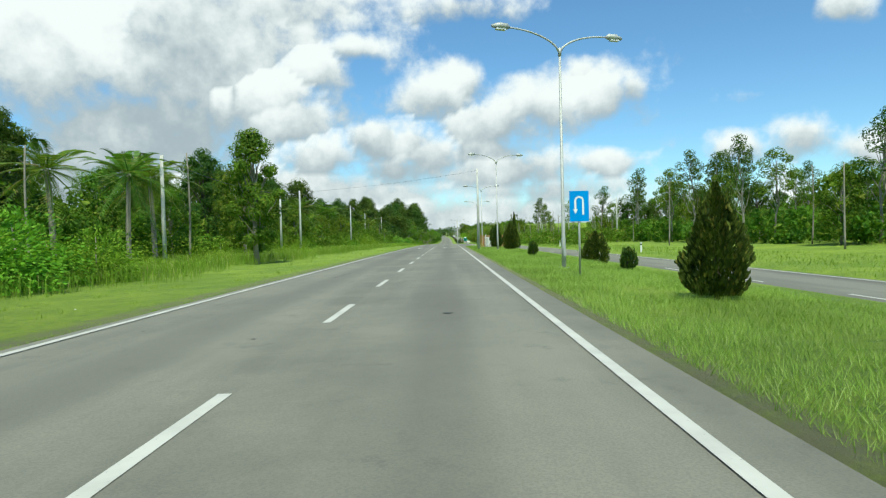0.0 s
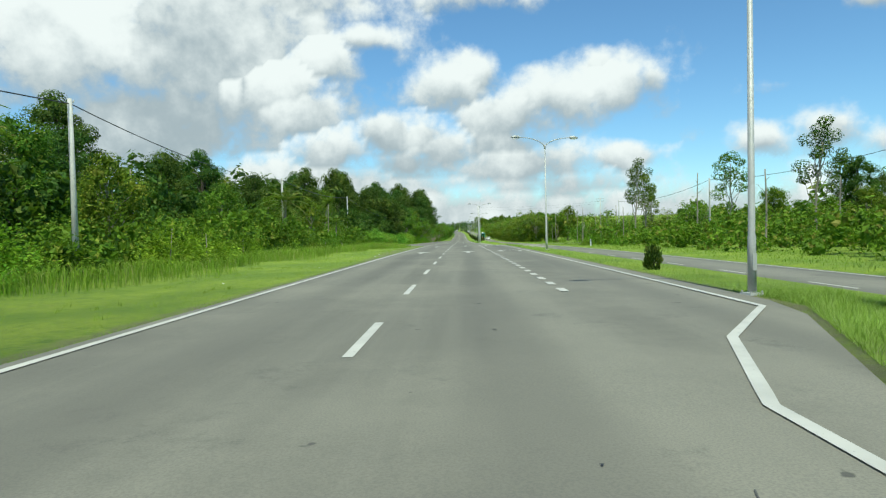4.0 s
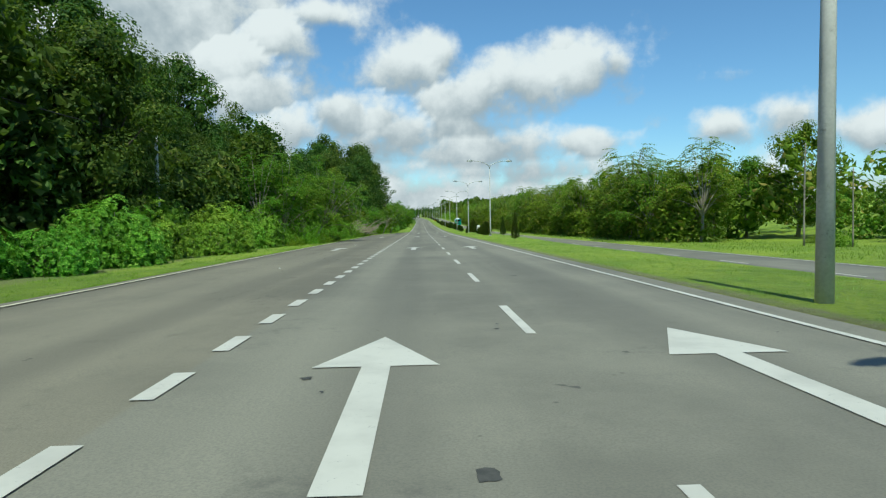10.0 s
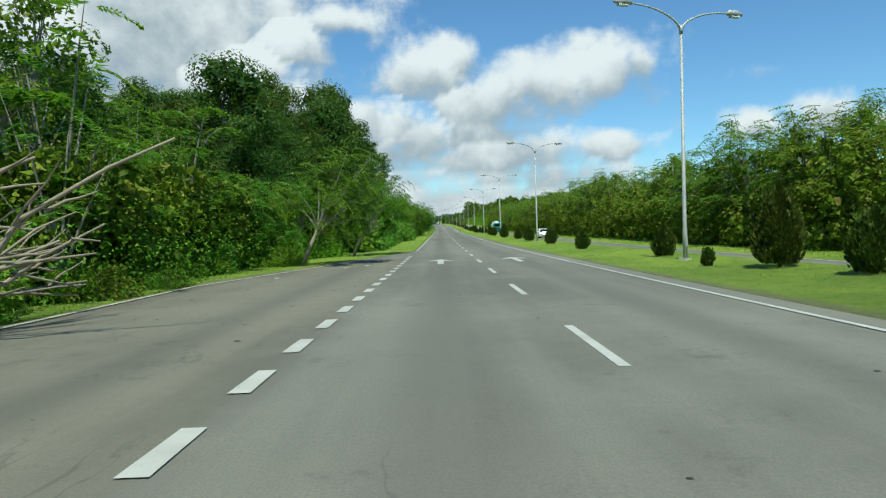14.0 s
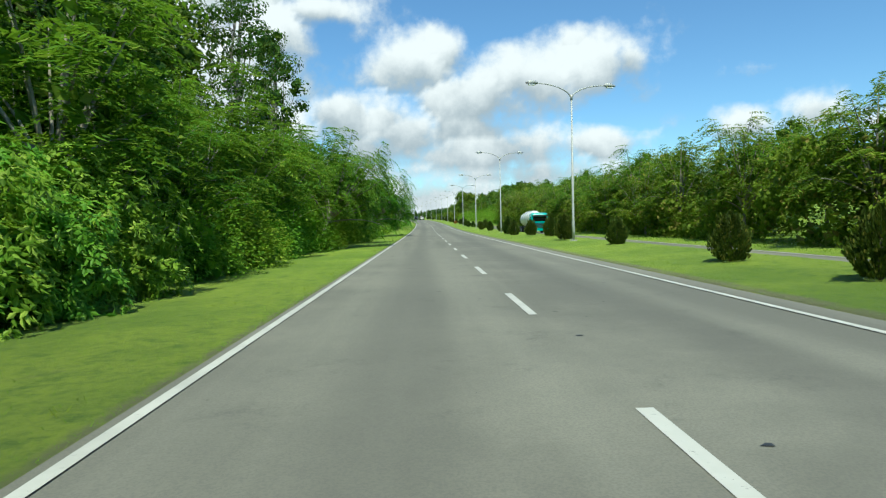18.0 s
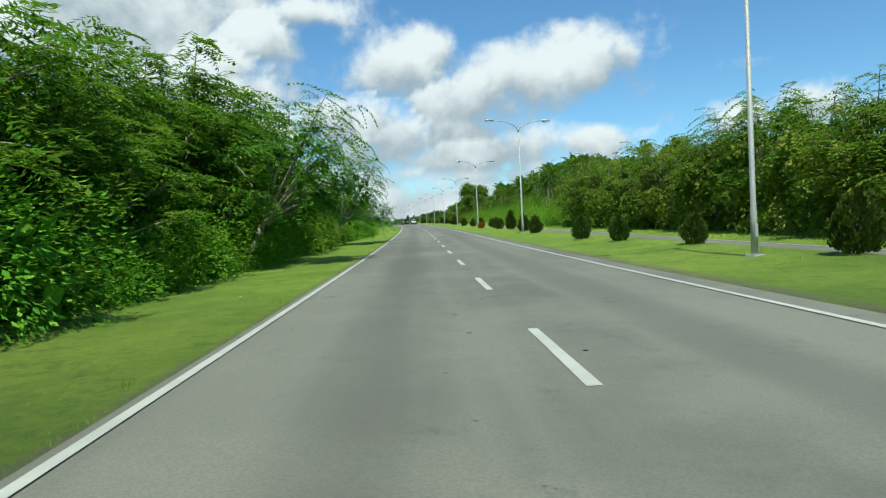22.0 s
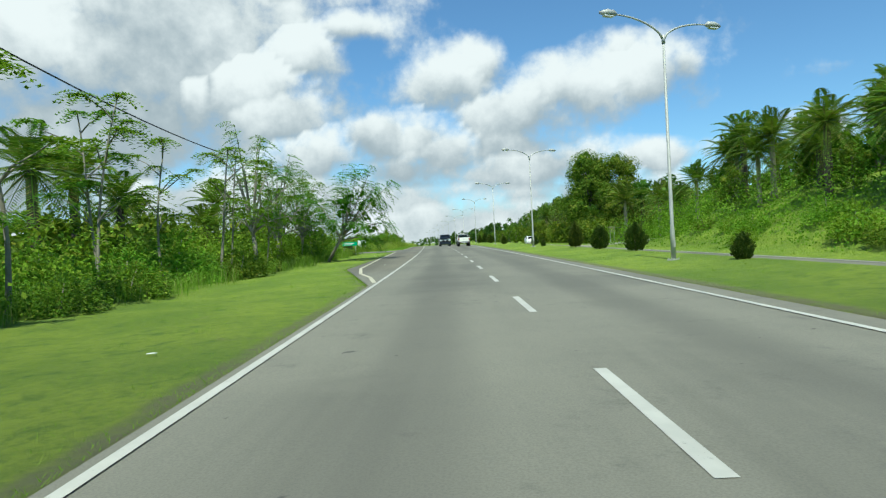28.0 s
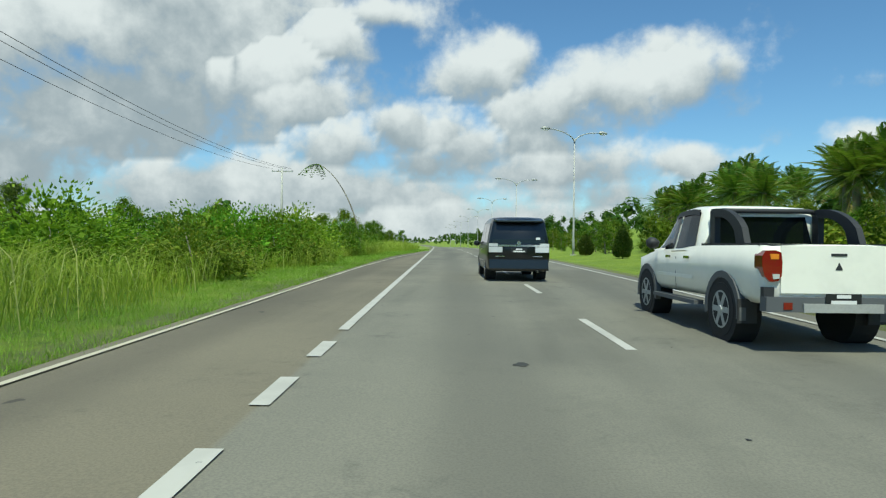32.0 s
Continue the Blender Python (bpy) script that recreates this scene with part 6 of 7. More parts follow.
for s, x in ((55, 19), (70, 18.8), (95, 19)):
    copy_thing(posts, at(s, x))


# ---- vehicles ----
class Loft:
    """A vehicle body from stations along its length: (y, lower half width, sill, belt half width, belt, roof half width, roof)."""

    def __init__(self, stations):
        self.st = np.asarray(stations, float)

    def at(self, y):
        return [np.interp(y, self.st[:, 0], self.st[:, i]) for i in range(1, 7)]

    def ring(self, y):
        wl, zl, wb, zb, wr, zr = self.at(y)
        half = [(wl * 0.88, zl), (wl, zl + 0.10), (wb * 1.012, zl + (zb - zl) * 0.55), (wb, zb), (wr + (wb - wr) * 0.06, zr - (zr - zb) * 0.09), (wr * 0.9, zr - 0.008), (wr * 0.45, zr + 0.012)]
        return [(x, y, z) for x, z in half] + [(-x, y, z) for x, z in half[::-1]]

    def body(self, sub=3):
        ys = np.unique(np.concatenate([np.linspace(a, b, sub + 1) for a, b in zip(self.st[:-1, 0], self.st[1:, 0])]))
        rings = [self.ring(y) for y in ys]
        k = len(rings[0])
        f = [(i * k + j, i * k + (j + 1) % k, (i + 1) * k + (j + 1) % k, (i + 1) * k + j) for i in range(len(ys) - 1) for j in range(k)]
        f += [tuple(range(k))[::-1], tuple((len(ys) - 1) * k + j for j in range(k))]
        return Geo().add(np.concatenate([np.array(r) for r in rings]), f)

    def pane(self, side, y0, y1, lo, hi, lift=0.012, y2=None, y3=None):
        """A panel on the flank between belt and roof."""
        y2, y3 = y0 if y2 is None else y2, y1 if y3 is None else y3
        vs, nu, nv = [], 9, 4
        for v in np.linspace(0, 1, nv):
            for u in np.linspace(0, 1, nu):
                ya, q = (y0 + (y1 - y0) * u) * (1 - v) + (y2 + (y3 - y2) * u) * v, lo + (hi - lo) * v
                wl, zl, wb, zb, wr, zr = self.at(ya)
                vs.append((side * (wb + (wr + (wb - wr) * 0.06 - wb) * q / 0.91 + lift), ya, zb + (zr - zb) * q))
        f = [(r * nu + c, r * nu + c + 1, (r + 1) * nu + c + 1, (r + 1) * nu + c) for r in range(nv - 1) for c in range(nu - 1)]
        return Geo().add(vs, f if side > 0 else [q[::-1] for q in f])

    def strip(self, side, y0, y1, z, h, lift=0.012):
        g = Geo()
        ys = np.linspace(y0, y1, 7)
        vs = []
        for y in ys:
            wl, zl, wb, zb, wr, zr = self.at(y)
            w = np.interp(z, [zl, zl + 0.10, zl + (zb - zl) * 0.55, zb], [wl * 0.88, wl, wb * 1.012, wb]) + lift
            vs += [(side * w, y, z - h / 2), (side * w, y, z + h / 2), (side * (w - 0.02), y, z + h / 2), (side * (w - 0.02), y, z - h / 2)]
        return g.add(vs, [(4 * i + j, 4 * i + (j + 1) % 4, 4 * i + 4 + (j + 1) % 4, 4 * i + 4 + j) for i in range(6) for j in range(4)])


def wheel(t, x, y, r, w, rim=0.68, spokes=10, rim_mat=None, bold=0.045):
    side = 1 if x > 0 else -1
    g = Geo()
    g.tube([(x - side * w, y, r), (x - side * w * 0.92, y, r), (x - side * 0.04, y, r), (x, y, r)], [r * 0.9, r, r, r * 0.92], 24)
    wh = part("wheel", g, RUBBER, t, "black tyre", soft=False)
    g = Geo()
    a = np.linspace(0, 2 * np.pi, 25)
    for i in range(24):
        q = [(x + side * 0.006, y + rr * math.cos(b), r + rr * math.sin(b)) for rr, b in ((r * rim, a[i]), (r * rim, a[i + 1]), (r * rim * 0.9, a[i + 1]), (r * rim * 0.9, a[i]))]
        g.add(q, [(0, 1, 2, 3)])
    for i in range(spokes):
        b = 2 * np.pi * i / spokes
        c, s_ = math.cos(b), math.sin(b)
        k = r * bold
        g.add([(x + side * 0.008, y + c * 0.03 - s_ * k, r + s_ * 0.03 + c * k), (x + side * 0.008, y + c * 0.03 + s_ * k, r + s_ * 0.03 - c * k),
               (x + side * 0.008, y + c * r * rim * 0.92 + s_ * k, r + s_ * r * rim * 0.92 - c * k), (x + side * 0.008, y + c * r * rim * 0.92 - s_ * k, r + s_ * r * rim * 0.92 + c * k)], [(0, 1, 2, 3)])
    g.tube([(x - side * 0.01, y, r), (x + side * 0.02, y, r)], [0.06, 0.045], 10)
    part("rim", g, rim_mat or CHROME, wh, "bright alloy rim")


def arch(t, x, y, r, mat, depth=0.05, width=0.07, name="wheel_arch"):
    side = 1 if x > 0 else -1
    g = Geo()
    a = np.linspace(-0.15, np.pi + 0.15, 17)
    vs = []
    for b in a:
        for rr, dx in ((r, 0.0), (r + width, 0.0), (r + width, -depth), (r, -depth)):
            vs.append((x + side * dx + side * 0.02, y + rr * math.cos(b), 0.36 + rr * math.sin(b)))
    g.add(vs, [(4 * i + j, 4 * i + (j + 1) % 4, 4 * i + 4 + (j + 1) % 4, 4 * i + 4 + j) for i in range(16) for j in range(4)])
    part(name, g, mat, t)
    g = Geo()
    g.tube([(x + side * 0.012, y, 0.36), (x - side * 0.3, y, 0.36)], [r, r], 20)
    part("wheel_well", g, RUBBER, t)


def mirror(t, x, y, z, mat):
    side = 1 if x > 0 else -1
    g = Geo()
    g.tube([(x, y - 0.05, z), (x + side * 0.06, y - 0.02, z + 0.02), (x + side * 0.13, y, z + 0.03), (x + side * 0.19, y + 0.01, z + 0.02)], [0.05, 0.09, 0.1, 0.05], 8)
    part("wing_mirror", g, mat, t, soft=True)


def plate(t, y, z, w=0.46, h=0.14):
    p = part("number_plate", slab(Geo(), -w / 2, w / 2, y - 0.012, y, z - h / 2, z + h / 2), PLATE, t)
    part("print", slab(Geo(), -w * 0.2, w * 0.2, y - 0.016, y - 0.0125, z + 0.015, z + 0.055), SIGN_WHITE, p)
    part("print", slab(Geo(), -w * 0.36, w * 0.36, y - 0.016, y - 0.0125, z - 0.05, z - 0.01), SIGN_WHITE, p)


def black_van(m):
    t = thing("minivan", "glossy black minivan with dark glass and chrome wheels", "van", m)
    lo = Loft([(-2.42, 0.80, 0.34, 0.87, 1.02, 0.70, 1.74), (-2.36, 0.86, 0.30, 0.90, 1.02, 0.74, 1.80), (-2.1, 0.90, 0.26, 0.915, 1.02, 0.77, 1.86), (-0.5, 0.915, 0.24, 0.92, 1.01, 0.79, 1.885),
               (0.7, 0.915, 0.24, 0.92, 0.99, 0.77, 1.85), (1.15, 0.91, 0.24, 0.915, 0.98, 0.72, 1.70), (1.85, 0.905, 0.24, 0.90, 0.96, 0.66, 1.16), (2.15, 0.88, 0.26, 0.86, 0.90, 0.6, 1.02), (2.36, 0.82, 0.30, 0.80, 0.80, 0.5, 0.90), (2.44, 0.70, 0.36, 0.68, 0.66, 0.4, 0.74)])
    part("body", lo.body(), BLACK_PAINT, t, soft=True)
    part("rear_window", Geo().add([(-0.78, -2.425, 1.10), (0.78, -2.425, 1.10), (0.66, -2.40, 1.66), (-0.66, -2.40, 1.66)], [(0, 1, 2, 3)]), TINT, t, "dark rear window")
    part("spoiler", Geo().add([(-0.72, -2.36, 1.80), (0.72, -2.36, 1.80), (0.66, -2.56, 1.76), (-0.66, -2.56, 1.76), (-0.72, -2.36, 1.70), (0.72, -2.36, 1.70), (0.66, -2.56, 1.72), (-0.66, -2.56, 1.72)],
                              [(0, 1, 2, 3), (4, 7, 6, 5), (3, 2, 6, 7), (0, 3, 7, 4), (1, 5, 6, 2)]), BLACK_PAINT, t)
    for sg in (-1, 1):
        part("side_window", lo.pane(sg, -2.15, -1.05, 0.12, 0.80), TINT, t)
        part("side_window", lo.pane(sg, -1.0, 0.05, 0.12, 0.80), TINT, t)
        part("side_window", lo.pane(sg, 0.1, 1.25, 0.12, 0.80, y2=0.1, y3=0.82), TINT, t)
        lamp = part("tail_lamp", slab(Geo(), sg * 0.68 - 0.2, sg * 0.68 + 0.2, -2.45, -2.40, 0.83, 0.99), CLEAR_LAMP, t, "clear rear lamp cluster")
        part("lens", slab(Geo(), sg * 0.75 - 0.13, sg * 0.75 + 0.13, -2.44, -2.39, 1.0, 1.09), CLEAR_LAMP, lamp)
        part("reflector", slab(Geo(), sg * 0.6 - 0.12, sg * 0.6 + 0.12, -2.445, -2.43, 0.44, 0.47), CLEAR_LAMP, t)
        part("badge", slab(Geo(), sg * 0.55 - 0.14, sg * 0.55 + 0.14, -2.437, -2.43, 0.70, 0.73), CHROME, t)
        part("trim_strip", lo.strip(sg, -1.05, 1.1, 0.56, 0.035), CHROME, t, "chrome side strip")
        for y in (-0.25, 0.28):
            part("door_handle", lo.strip(sg, y - 0.1, y + 0.1, 0.92, 0.04, 0.03), CHROME, t)
        for y in (-1.42, 1.5):
            arch(t, sg * 0.905, y, 0.37, BLACK_PAINT, width=0.03)
            wheel(t, sg * 0.915, y, 0.345, 0.22, 0.8, 10)
        mirror(t, sg * 0.92, 1.28, 1.08, BLACK_PAINT)
    part("chrome_bar", slab(Geo(), -0.62, 0.62, -2.452, -2.42, 1.0, 1.05), CHROME, t, "chrome tailgate bar")
    part("emblem", Geo().tube([(0, -2.44, 1.10), (0, -2.455, 1.10)], [0.07, 0.06], 14), CHROME, t)
    part("bumper", Geo().add([(-0.88, -2.42, 0.30), (0.88, -2.42, 0.30), (0.86, -2.50, 0.36), (-0.86, -2.50, 0.36), (-0.86, -2.47, 0.62), (0.86, -2.47, 0.62), (0.88, -2.38, 0.66), (-0.88, -2.38, 0.66)],
                             [(0, 1, 2, 3), (3, 2, 5, 4), (4, 5, 6, 7)]), BLACK_PAINT, t)
    plate(t, -2.455, 0.89)
    part("exhaust", Geo().tube([(0.55, -2.46, 0.28), (0.55, -2.2, 0.28)], 0.035, 8), CHROME, t)
    part("sticker", slab(Geo(), 0.5, 0.62, -2.432, -2.424, 1.2, 1.27), SIGN_WHITE, t)
    return t


def prism(outline, side, y0, y1):
    """An outline in (x, z), mirrored to its side of the car, drawn out from y0 to y1."""
    k = len(outline)
    vs = [(side * x, y, z) for y in (y0, y1) for x, z in outline]
    return Geo().add(vs, [tuple(range(k)), tuple(range(2 * k - 1, k - 1, -1))] + [(i, i + k, (i + 1) % k + k, (i + 1) % k) for i in range(k)])


def pickup(m):
    t = thing("pickup_truck", "white double-cab pickup truck with grey wheel arches and a sport bar", "pickup truck", m)
    lower = Loft([(-2.5, 0.80, 0.54, 0.84, 1.20, 0.82, 1.205), (-2.42, 0.86, 0.52, 0.87, 1.21, 0.84, 1.215), (-0.75, 0.87, 0.50, 0.885, 1.20, 0.85, 1.21), (1.0, 0.87, 0.48, 0.885, 1.12, 0.82, 1.15), (1.35, 0.87, 0.48, 0.87, 1.06, 0.78, 1.13),
                  (2.1, 0.85, 0.50, 0.82, 0.98, 0.66, 1.05), (2.42, 0.76, 0.52, 0.70, 0.86, 0.5, 0.92), (2.52, 0.62, 0.56, 0.56, 0.74, 0.42, 0.78)])
    part("body", lower.body(), WHITE_CAR, t, soft=True)
    cab = Loft([(-0.78, 0.84, 1.06, 0.85, 1.17, 0.70, 1.66), (-0.66, 0.86, 1.06, 0.87, 1.17, 0.72, 1.76), (-0.2, 0.87, 1.06, 0.88, 1.16, 0.73, 1.80), (0.35, 0.87, 1.06, 0.88, 1.14, 0.71, 1.775), (0.72, 0.87, 1.06, 0.87, 1.12, 0.66, 1.65), (1.35, 0.82, 1.04, 0.80, 1.09, 0.62, 1.17), (1.42, 0.8, 1.03, 0.78, 1.07, 0.6, 1.11)])
    part("cab", cab.body(), WHITE_CAR, t, soft=True)
    part("rear_window", Geo().add([(-0.70, -0.792, 1.24), (0.70, -0.792, 1.24), (0.60, -0.786, 1.62), (-0.60, -0.786, 1.62)], [(0, 1, 2, 3)]), TINT, t)
    part("tailgate", slab(Geo(), -0.66, 0.66, -2.525, -2.49, 0.66, 1.21), WHITE_CAR, t)
    part("tailgate_handle", slab(Geo(), -0.09, 0.09, -2.532, -2.52, 1.09, 1.12), DARK_TRIM, t)
    part("emblem", Geo().add([(-0.045, -2.53, 0.93), (0.045, -2.53, 0.93), (0, -2.53, 1.02)], [(0, 1, 2)]), DARK_TRIM, t)
    part("bed_cover", slab(Geo(), -0.80, 0.80, -2.46, -0.80, 1.20, 1.225), DARK_TRIM, t, "black load bed cover")
    for sg in (-1, 1):
        part("side_window", cab.pane(sg, -0.60, 0.14, 0.02, 0.88, y2=-0.50, y3=0.14), TINT, t)
        part("side_window", cab.pane(sg, 0.22, 1.12, 0.02, 0.88, y2=0.22, y3=0.55), TINT, t)
        part("rain_guard", cab.pane(sg, -0.5, 0.55, 0.80, 0.93, 0.03), DARK_TRIM, t, "black window visor")
        part("door_seam", lower.strip(sg, 0.13, 0.15, 0.78, 0.5, 0.003), GREY_TRIM, t)
        part("trim_strip", lower.strip(sg, -0.55, 1.0, 0.74, 0.05), WHITE_CAR, t)
        part("side_step", slab(Geo(), sg * 0.88 - 0.07, sg * 0.88 + 0.07, -0.75, 1.0, 0.36, 0.42), GREY_TRIM, t)
        for y in (-0.35, 0.42):
            part("door_handle", lower.strip(sg, y - 0.09, y + 0.09, 1.03, 0.04, 0.035), CHROME, t)
        out = [(0.66, 0.86), (0.70, 0.80), (0.79, 0.79), (0.855, 0.85), (0.885, 0.96), (0.885, 1.09), (0.85, 1.15), (0.74, 1.155), (0.67, 1.13), (0.655, 1.02)]
        lamp = part("tail_lamp", prism(out, sg, -2.545, -2.36), RED_LAMP, t, "tall rounded red rear lamp")
        part("lens", prism([(0.70, 1.05), (0.79, 1.05), (0.80, 1.11), (0.70, 1.11)], sg, -2.552, -2.54), AMBER, lamp, "amber indicator lens")
        part("lens", prism([(0.69, 0.83), (0.76, 0.82), (0.77, 0.88), (0.69, 0.88)], sg, -2.552, -2.54), CLEAR_LAMP, lamp, "clear reversing lens")
        part("side_vent", slab(Geo(), sg * 0.80 - 0.06, sg * 0.80 + 0.06, -2.535, -2.46, 0.62, 0.73), DARK_TRIM, t)
        part("bed_rail", slab(Geo(), sg * 0.82 - 0.05, sg * 0.82 + 0.05, -2.44, -0.80, 1.20, 1.235), DARK_TRIM, t)
        # a broad hoop that rises behind the cab and sweeps down to the bed
        u = np.linspace(0, 1, 12)
        outer = np.stack([-0.84 - 1.02 * u, 1.22 + 0.50 * np.sqrt(np.clip(1 - ((u - 0.12) / 0.88) ** 2, 0, 1))], 1)
        inner = np.stack([-0.98 - 0.64 * u, 1.22 + 0.38 * np.sqrt(np.clip(1 - ((u - 0.12) / 0.88) ** 2, 0, 1))], 1)
        vs = []
        for (ya, za), (yb, zb) in zip(outer, inner):
            vs += [(sg * 0.76, ya, za), (sg * 0.76, yb, zb), (sg * 0.68, yb, zb), (sg * 0.68, ya, za)]
        part("sport_bar", Geo().add(vs, [(4 * i + j, 4 * i + (j + 1) % 4, 4 * i + 4 + (j + 1) % 4, 4 * i + 4 + j) for i in range(11) for j in range(4)]), DARK_TRIM, t, "dark grey sport bar")
        part("sport_bar_post", Geo().add([(sg * 0.76, -0.82, 1.20), (sg * 0.76, -0.97, 1.20), (sg * 0.76, -0.97, 1.60), (sg * 0.76, -0.82, 1.70), (sg * 0.68, -0.82, 1.20), (sg * 0.68, -0.97, 1.20), (sg * 0.68, -0.97, 1.60), (sg * 0.68, -0.82, 1.70)],
                                         [(0, 1, 2, 3), (7, 6, 5, 4), (0, 4, 5, 1), (1, 5, 6, 2), (2, 6, 7, 3), (3, 7, 4, 0)]), DARK_TRIM, t)
        for y in (-1.52, 1.52):
            arch(t, sg * 0.88, y, 0.43, GREY_TRIM, depth=0.08, width=0.09, name="fender_flare")
            wheel(t, sg * 0.90, y, 0.375, 0.26, 0.66, 6, STEEL, 0.10)
        part("mud_flap", slab(Geo(), sg * 0.8 - 0.12, sg * 0.8 + 0.12, -2.03, -2.01, 0.25, 0.55), DARK_TRIM, t)
        mirror(t, sg * 0.90, 0.95, 1.22, DARK_TRIM)
        part("reflector", slab(Geo(), sg * 0.62 - 0.05, sg * 0.62 + 0.05, -2.61, -2.59, 0.48, 0.56), RED_LAMP, t)
    part("sport_bar_hoop", Geo().tube([(-0.72, -0.84, 1.68), (-0.60, -0.83, 1.70), (0.60, -0.83, 1.70), (0.72, -0.84, 1.68)], 0.035, 8), DARK_TRIM, t, soft=True)
    part("rear_bumper", slab(Geo(), -0.86, 0.86, -2.60, -2.45, 0.45, 0.62), GREY_TRIM, t)
    part("bumper_step", slab(Geo(), -0.45, 0.45, -2.63, -2.59, 0.45, 0.55), STEEL, t)
    plate(t, -2.61, 0.60, 0.4, 0.13)
    return t


def hatchback(m, label):
    t = thing("car", label, "car", m)
    lo = Loft([(-1.95, 0.72, 0.36, 0.76, 0.85, 0.56, 1.30), (-1.75, 0.80, 0.28, 0.82, 0.92, 0.62, 1.44), (-0.4, 0.83, 0.22, 0.84, 0.92, 0.66, 1.50), (0.4, 0.83, 0.22, 0.84, 0.90, 0.63, 1.45), (1.1, 0.82, 0.22, 0.82, 0.88, 0.58, 0.98), (1.7, 0.78, 0.26, 0.74, 0.80, 0.5, 0.84), (1.9, 0.62, 0.32, 0.6, 0.64, 0.4, 0.68)])
    part("body", lo.body(), WHITE_CAR, t, soft=True)
    part("windscreen", Geo().add([(-0.66, 1.10, 0.985), (0.66, 1.10, 0.985), (0.54, 0.50, 1.42), (-0.54, 0.50, 1.42)], [(0, 1, 2, 3)]), TINT, t)
    part("rear_window", Geo().add([(-0.6, -1.962, 0.92), (0.6, -1.962, 0.92), (0.5, -1.955, 1.25), (-0.5, -1.955, 1.25)], [(0, 1, 2, 3)]), TINT, t)
    part("grille", slab(Geo(), -0.45, 0.45, 1.89, 1.915, 0.40, 0.50), DARK_TRIM, t)
    for sg in (-1, 1):
        part("side_window", lo.pane(sg, -1.5, -0.4, 0.08, 0.82), TINT, t)
        part("side_window", lo.pane(sg, -0.34, 0.85, 0.08, 0.82, y2=-0.34, y3=0.45), TINT, t)
        part("headlamp", slab(Geo(), sg * 0.55 - 0.12, sg * 0.55 + 0.12, 1.78, 1.9, 0.58, 0.70), CLEAR_LAMP, t)
        for y in (-1.2, 1.22):
            arch(t, sg * 0.82, y, 0.33, WHITE_CAR, width=0.03)
            wheel(t, sg * 0.83, y, 0.30, 0.18, 0.66, 8)
        mirror(t, sg * 0.83, 0.78, 0.98, WHITE_CAR)
    return t


def tanker(m):
    """Faces +y."""
    t = thing("lorry", "teal articulated lorry pulling a white cylindrical tank", "lorry", m)
    cab = Loft([(-1.0, 1.2, 0.75, 1.22, 1.6, 1.16, 2.85), (0.5, 1.22, 0.55, 1.24, 1.6, 1.16, 2.95), (0.95, 1.22, 0.45, 1.22, 1.55, 1.1, 2.85), (1.12, 1.18, 0.45, 1.18, 1.5, 0.98, 2.55)])
    part("cab", cab.body(), TEAL, t, soft=True)
    part("windscreen", Geo().add([(-1.05, 1.14, 1.72), (1.05, 1.14, 1.72), (0.92, 1.13, 2.42), (-0.92, 1.13, 2.42)], [(0, 1, 2, 3)]), TINT, t)
    part("sun_visor", Geo().box(0, 1.15, 2.55, 2.1, 0.25, 0.16), DARK_TRIM, t)
    for z in (0.85, 1.05, 1.25, 1.45):
        part("grille_bar", Geo().box(0, 1.17, z, 1.5, 0.05, 0.09), DARK_TRIM, t)
    part("bumper", Geo().box(0, 1.15, 0.52, 2.4, 0.2, 0.3), TEAL, t)
    for sg in (-1, 1):
        part("side_window", cab.pane(sg, -0.2, 0.85, 0.1, 0.62), TINT, t)
        part("headlamp", Geo().box(sg * 0.95, 1.2, 0.62, 0.32, 0.08, 0.2), CLEAR_LAMP, t)
        mirror(t, sg * 1.24, 1.0, 2.1, TEAL)
        for y in (0.3, -3.0, -8.2, -9.5, -10.8):
            wheel(t, sg * 1.2, y, 0.5, 0.32, 0.6, 8, STEEL)
        part("mudguard", Geo().box(sg * 1.05, -3.0, 1.1, 0.4, 1.3, 0.06), DARK_TRIM, t)
    part("chassis", Geo().box(0, -5.6, 0.85, 0.9, 11.5, 0.25), DARK_TRIM, t)
    u = np.linspace(0, 1, 9)
    part("tank", Geo().tube(np.stack([0 * u, -1.6 - 9.8 * u, 2.25 - 0.25 * u], 1), 1.12 * np.array([0.55, 0.95, 1, 1, 1, 1, 1, 0.95, 0.55]), 20), SIGN_WHITE, t, "white tank barrel", soft=True)
    for y in (-3.2, -5.4, -7.6):
        part("tank_ring", Geo().tube([(0, y, 2.2), (0, y - 0.1, 2.2)], [1.14, 1.14], 20), STEEL, t)
    part("ladder", Geo().box(0, -11.45, 1.6, 0.5, 0.06, 1.6), STEEL, t)
    return t


black_van(at(714.4, -0.1, 0.5, 1.0, 0.07))
pickup(at(703.5, 2.32, 0.0, 1.0, 0.07))
hatchback(at(716.0, 14.5, 180, 1.0, 0.06), "white hatchback on the far carriageway")
hatchback(at(399, 14.8, 180, 1.0, 0.06), "small white car on the far carriageway")
tanker(at(479.5, 14.9, 180, 1.0, 0.06))


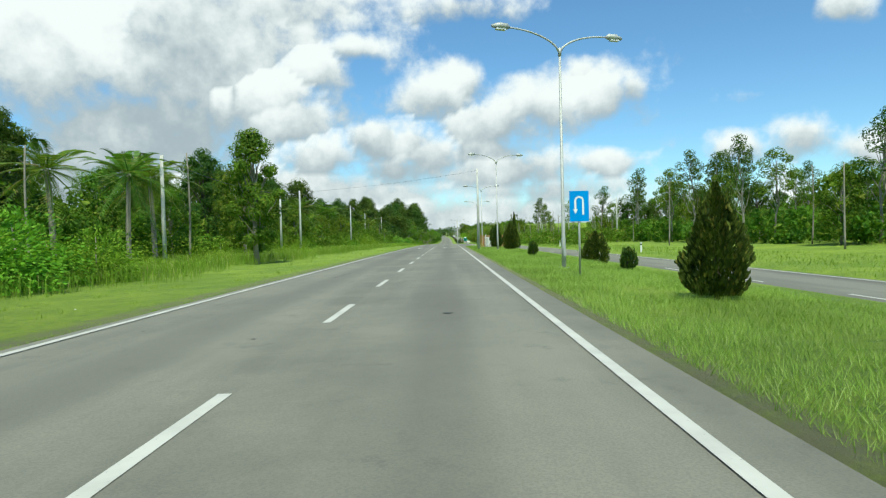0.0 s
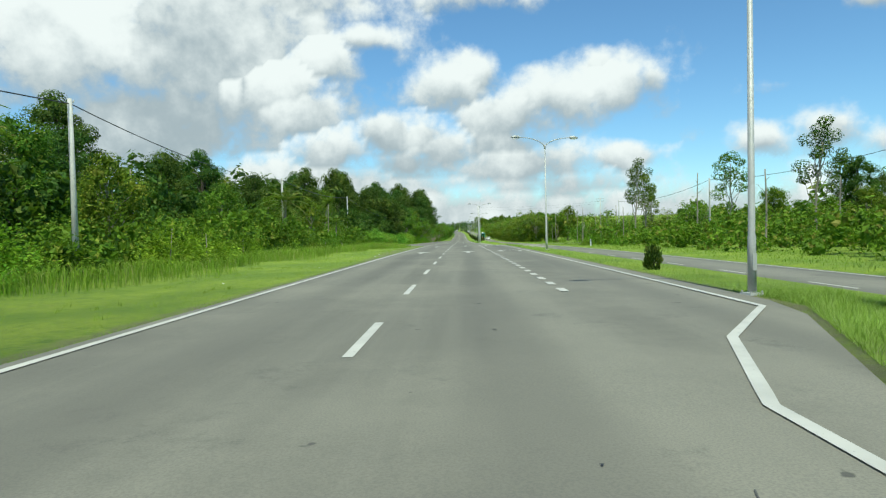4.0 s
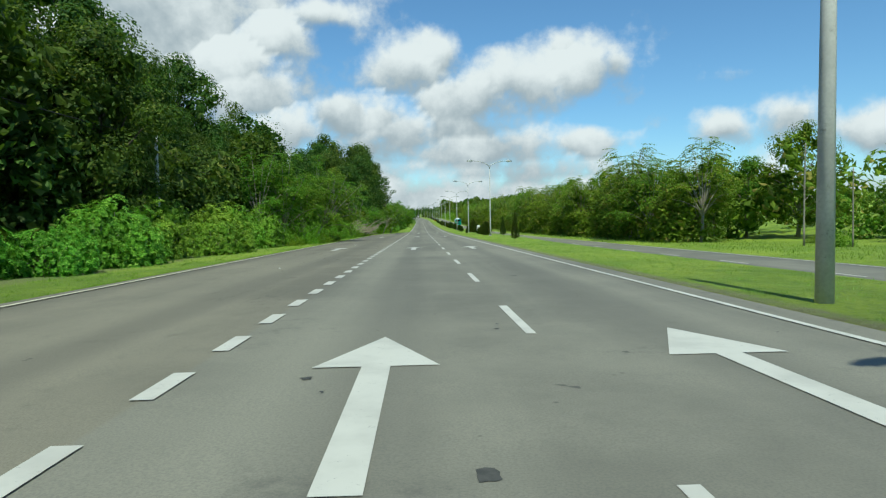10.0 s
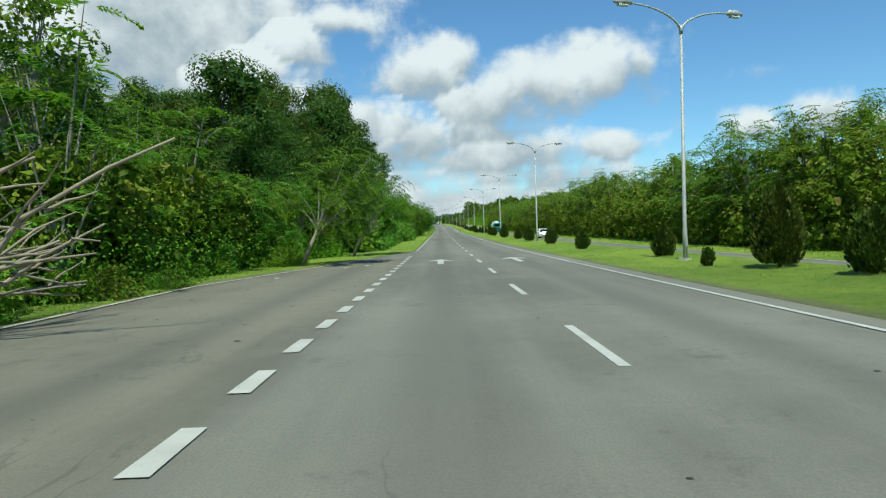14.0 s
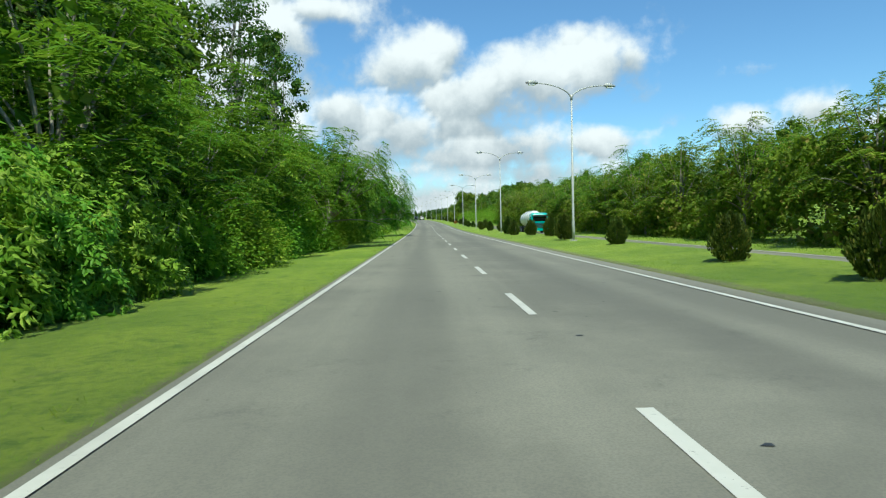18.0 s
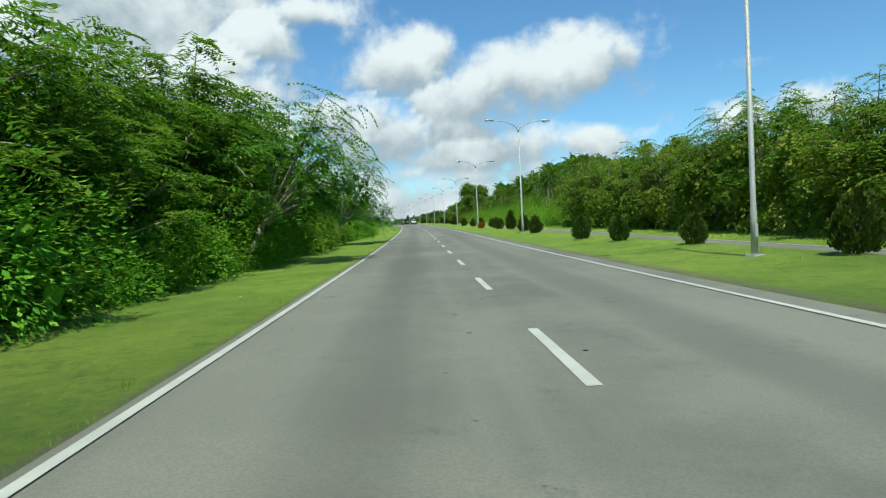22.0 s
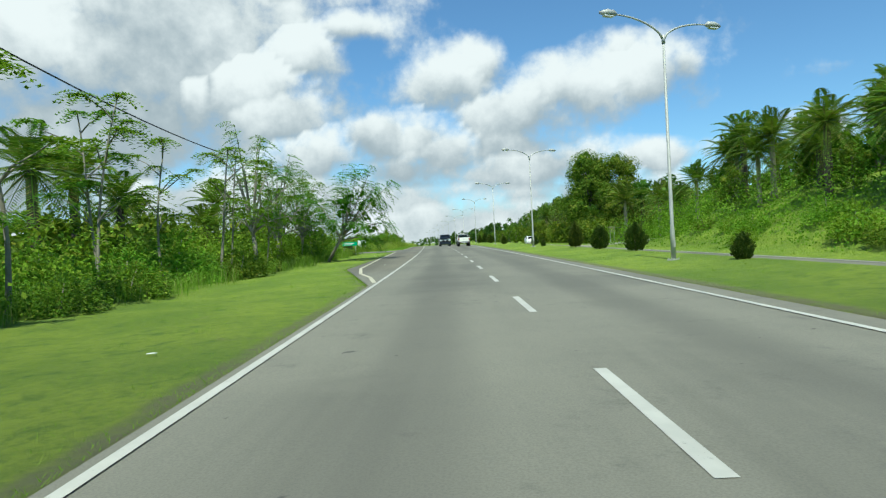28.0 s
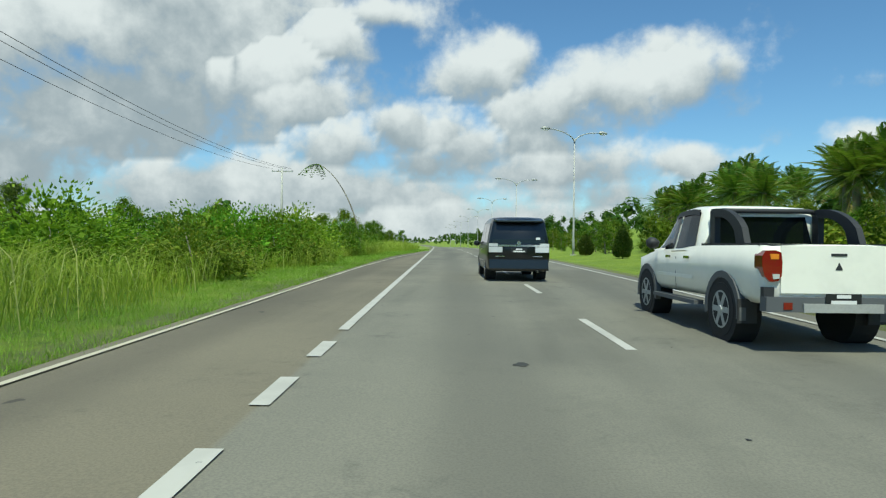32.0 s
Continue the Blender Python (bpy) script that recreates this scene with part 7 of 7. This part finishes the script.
# ---- litter, leaves and stains on the road ----
def scraps(name, n, s0, s1, x0, x1, size, mat, label):
    g = Geo()
    s, x = rng.uniform(s0, s1, n), rng.uniform(x0, x1, n)
    p = spot(s, x, 0.004)
    for c in p:
        k = int(rng.integers(5, 8))
        a = np.sort(rng.uniform(0, 2 * np.pi, k))
        r = size * rng.uniform(0.3, 1.2) * rng.uniform(0.6, 1.2, k)
        ring = np.stack([c[0] + r * np.cos(a) * 1.4, c[1] + r * np.sin(a), np.full(k, c[2] + 0.002)], 1)
        g.add(np.concatenate([ring, [c + np.array([0, 0, 0.018 * size / 0.1])]]), [(i, (i + 1) % k, k) for i in range(k)])
    solid(name, g, mat, label, "litter", kind="stuff")


scraps("road_debris", 420, 0, 720, -3.4, 3.4, 0.035, DARK_TRIM, "dark scraps and dried leaves on the asphalt")
scraps("road_debris", 260, 230, 330, -9.0, -3.8, 0.05, BARK_DARK, "dried leaves and twigs on the turning lane")
scraps("roadside_litter", 40, 0, 700, -8, -4.6, 0.09, SIGN_WHITE, "pale litter on the verge")


# ---- tar seams and cracks ----
TAR = surface("dark_tar", (0.085, 0.083, 0.075), (0.11, 0.107, 0.095), 0.8, big=3, fine=20, bumps=0.1)


BLOT = surface("tar_blot", (0.04, 0.04, 0.037), (0.07, 0.068, 0.06), 0.85, big=6, fine=25, bumps=0.1)


def crack(s0, s1, xf, width, label, gap=0.3):
    t = thing("road_crack", label, "road crack", kind="structure")
    s = s0
    while s < s1:
        ln = rng.uniform(0.5, 2.2)
        ss = np.arange(s, min(s + ln, s1) + 0.01, 0.22)
        if len(ss) > 1:
            band("seam", [(q, xf(q) + rng.normal() * 0.025) for q in ss], width * rng.uniform(0.6, 1.3), TAR, t, 0.003)
        s += ln + rng.uniform(0, gap)


crack(43, 86, lambda s: 2.7 + 0.06 * math.sin(s * 0.31), 0.011, "dark lengthwise crack in the asphalt", 1.1)
crack(21.4, 24.6, lambda s: -2.06 + 0.07 * (s - 21.6), 0.10, "dark tar-filled crack in the asphalt", 0.05)
crack(679.4, 682.4, lambda s: -4.12 + 0.14 * math.sin(s * 2.2), 0.04, "dark tar-filled crack beside the lane dashes", 0.05)
crack(680.2, 682.0, lambda s: -4.35 + 0.3 * (s - 680.2), 0.03, "dark tar-filled crack beside the lane dashes", 0.05)
for q, x0 in ((216.7, -2.4), (214.4, -1.0), (257.6, -0.55), (10.8, 1.95), (51.2, 2.1), (280.6, -3.0), (300.4, -1.2), (355.0, 0.8), (480.6, 1.0), (592.4, -2.2), (696.8, 0.3), (700.2, -1.4)):
    g = Geo()
    k = 11
    a = np.linspace(0, 2 * np.pi, k, endpoint=False)
    r = rng.uniform(0.04, 0.10) * rng.uniform(0.6, 1.25, k)
    g.add(spot(q + 1.2 * r * np.sin(a), x0 + r * np.cos(a), 0.003), [tuple(range(k))])
    solid("tar_blot", g, BLOT, "dark tar blot on grey asphalt", "road stain", kind="structure")
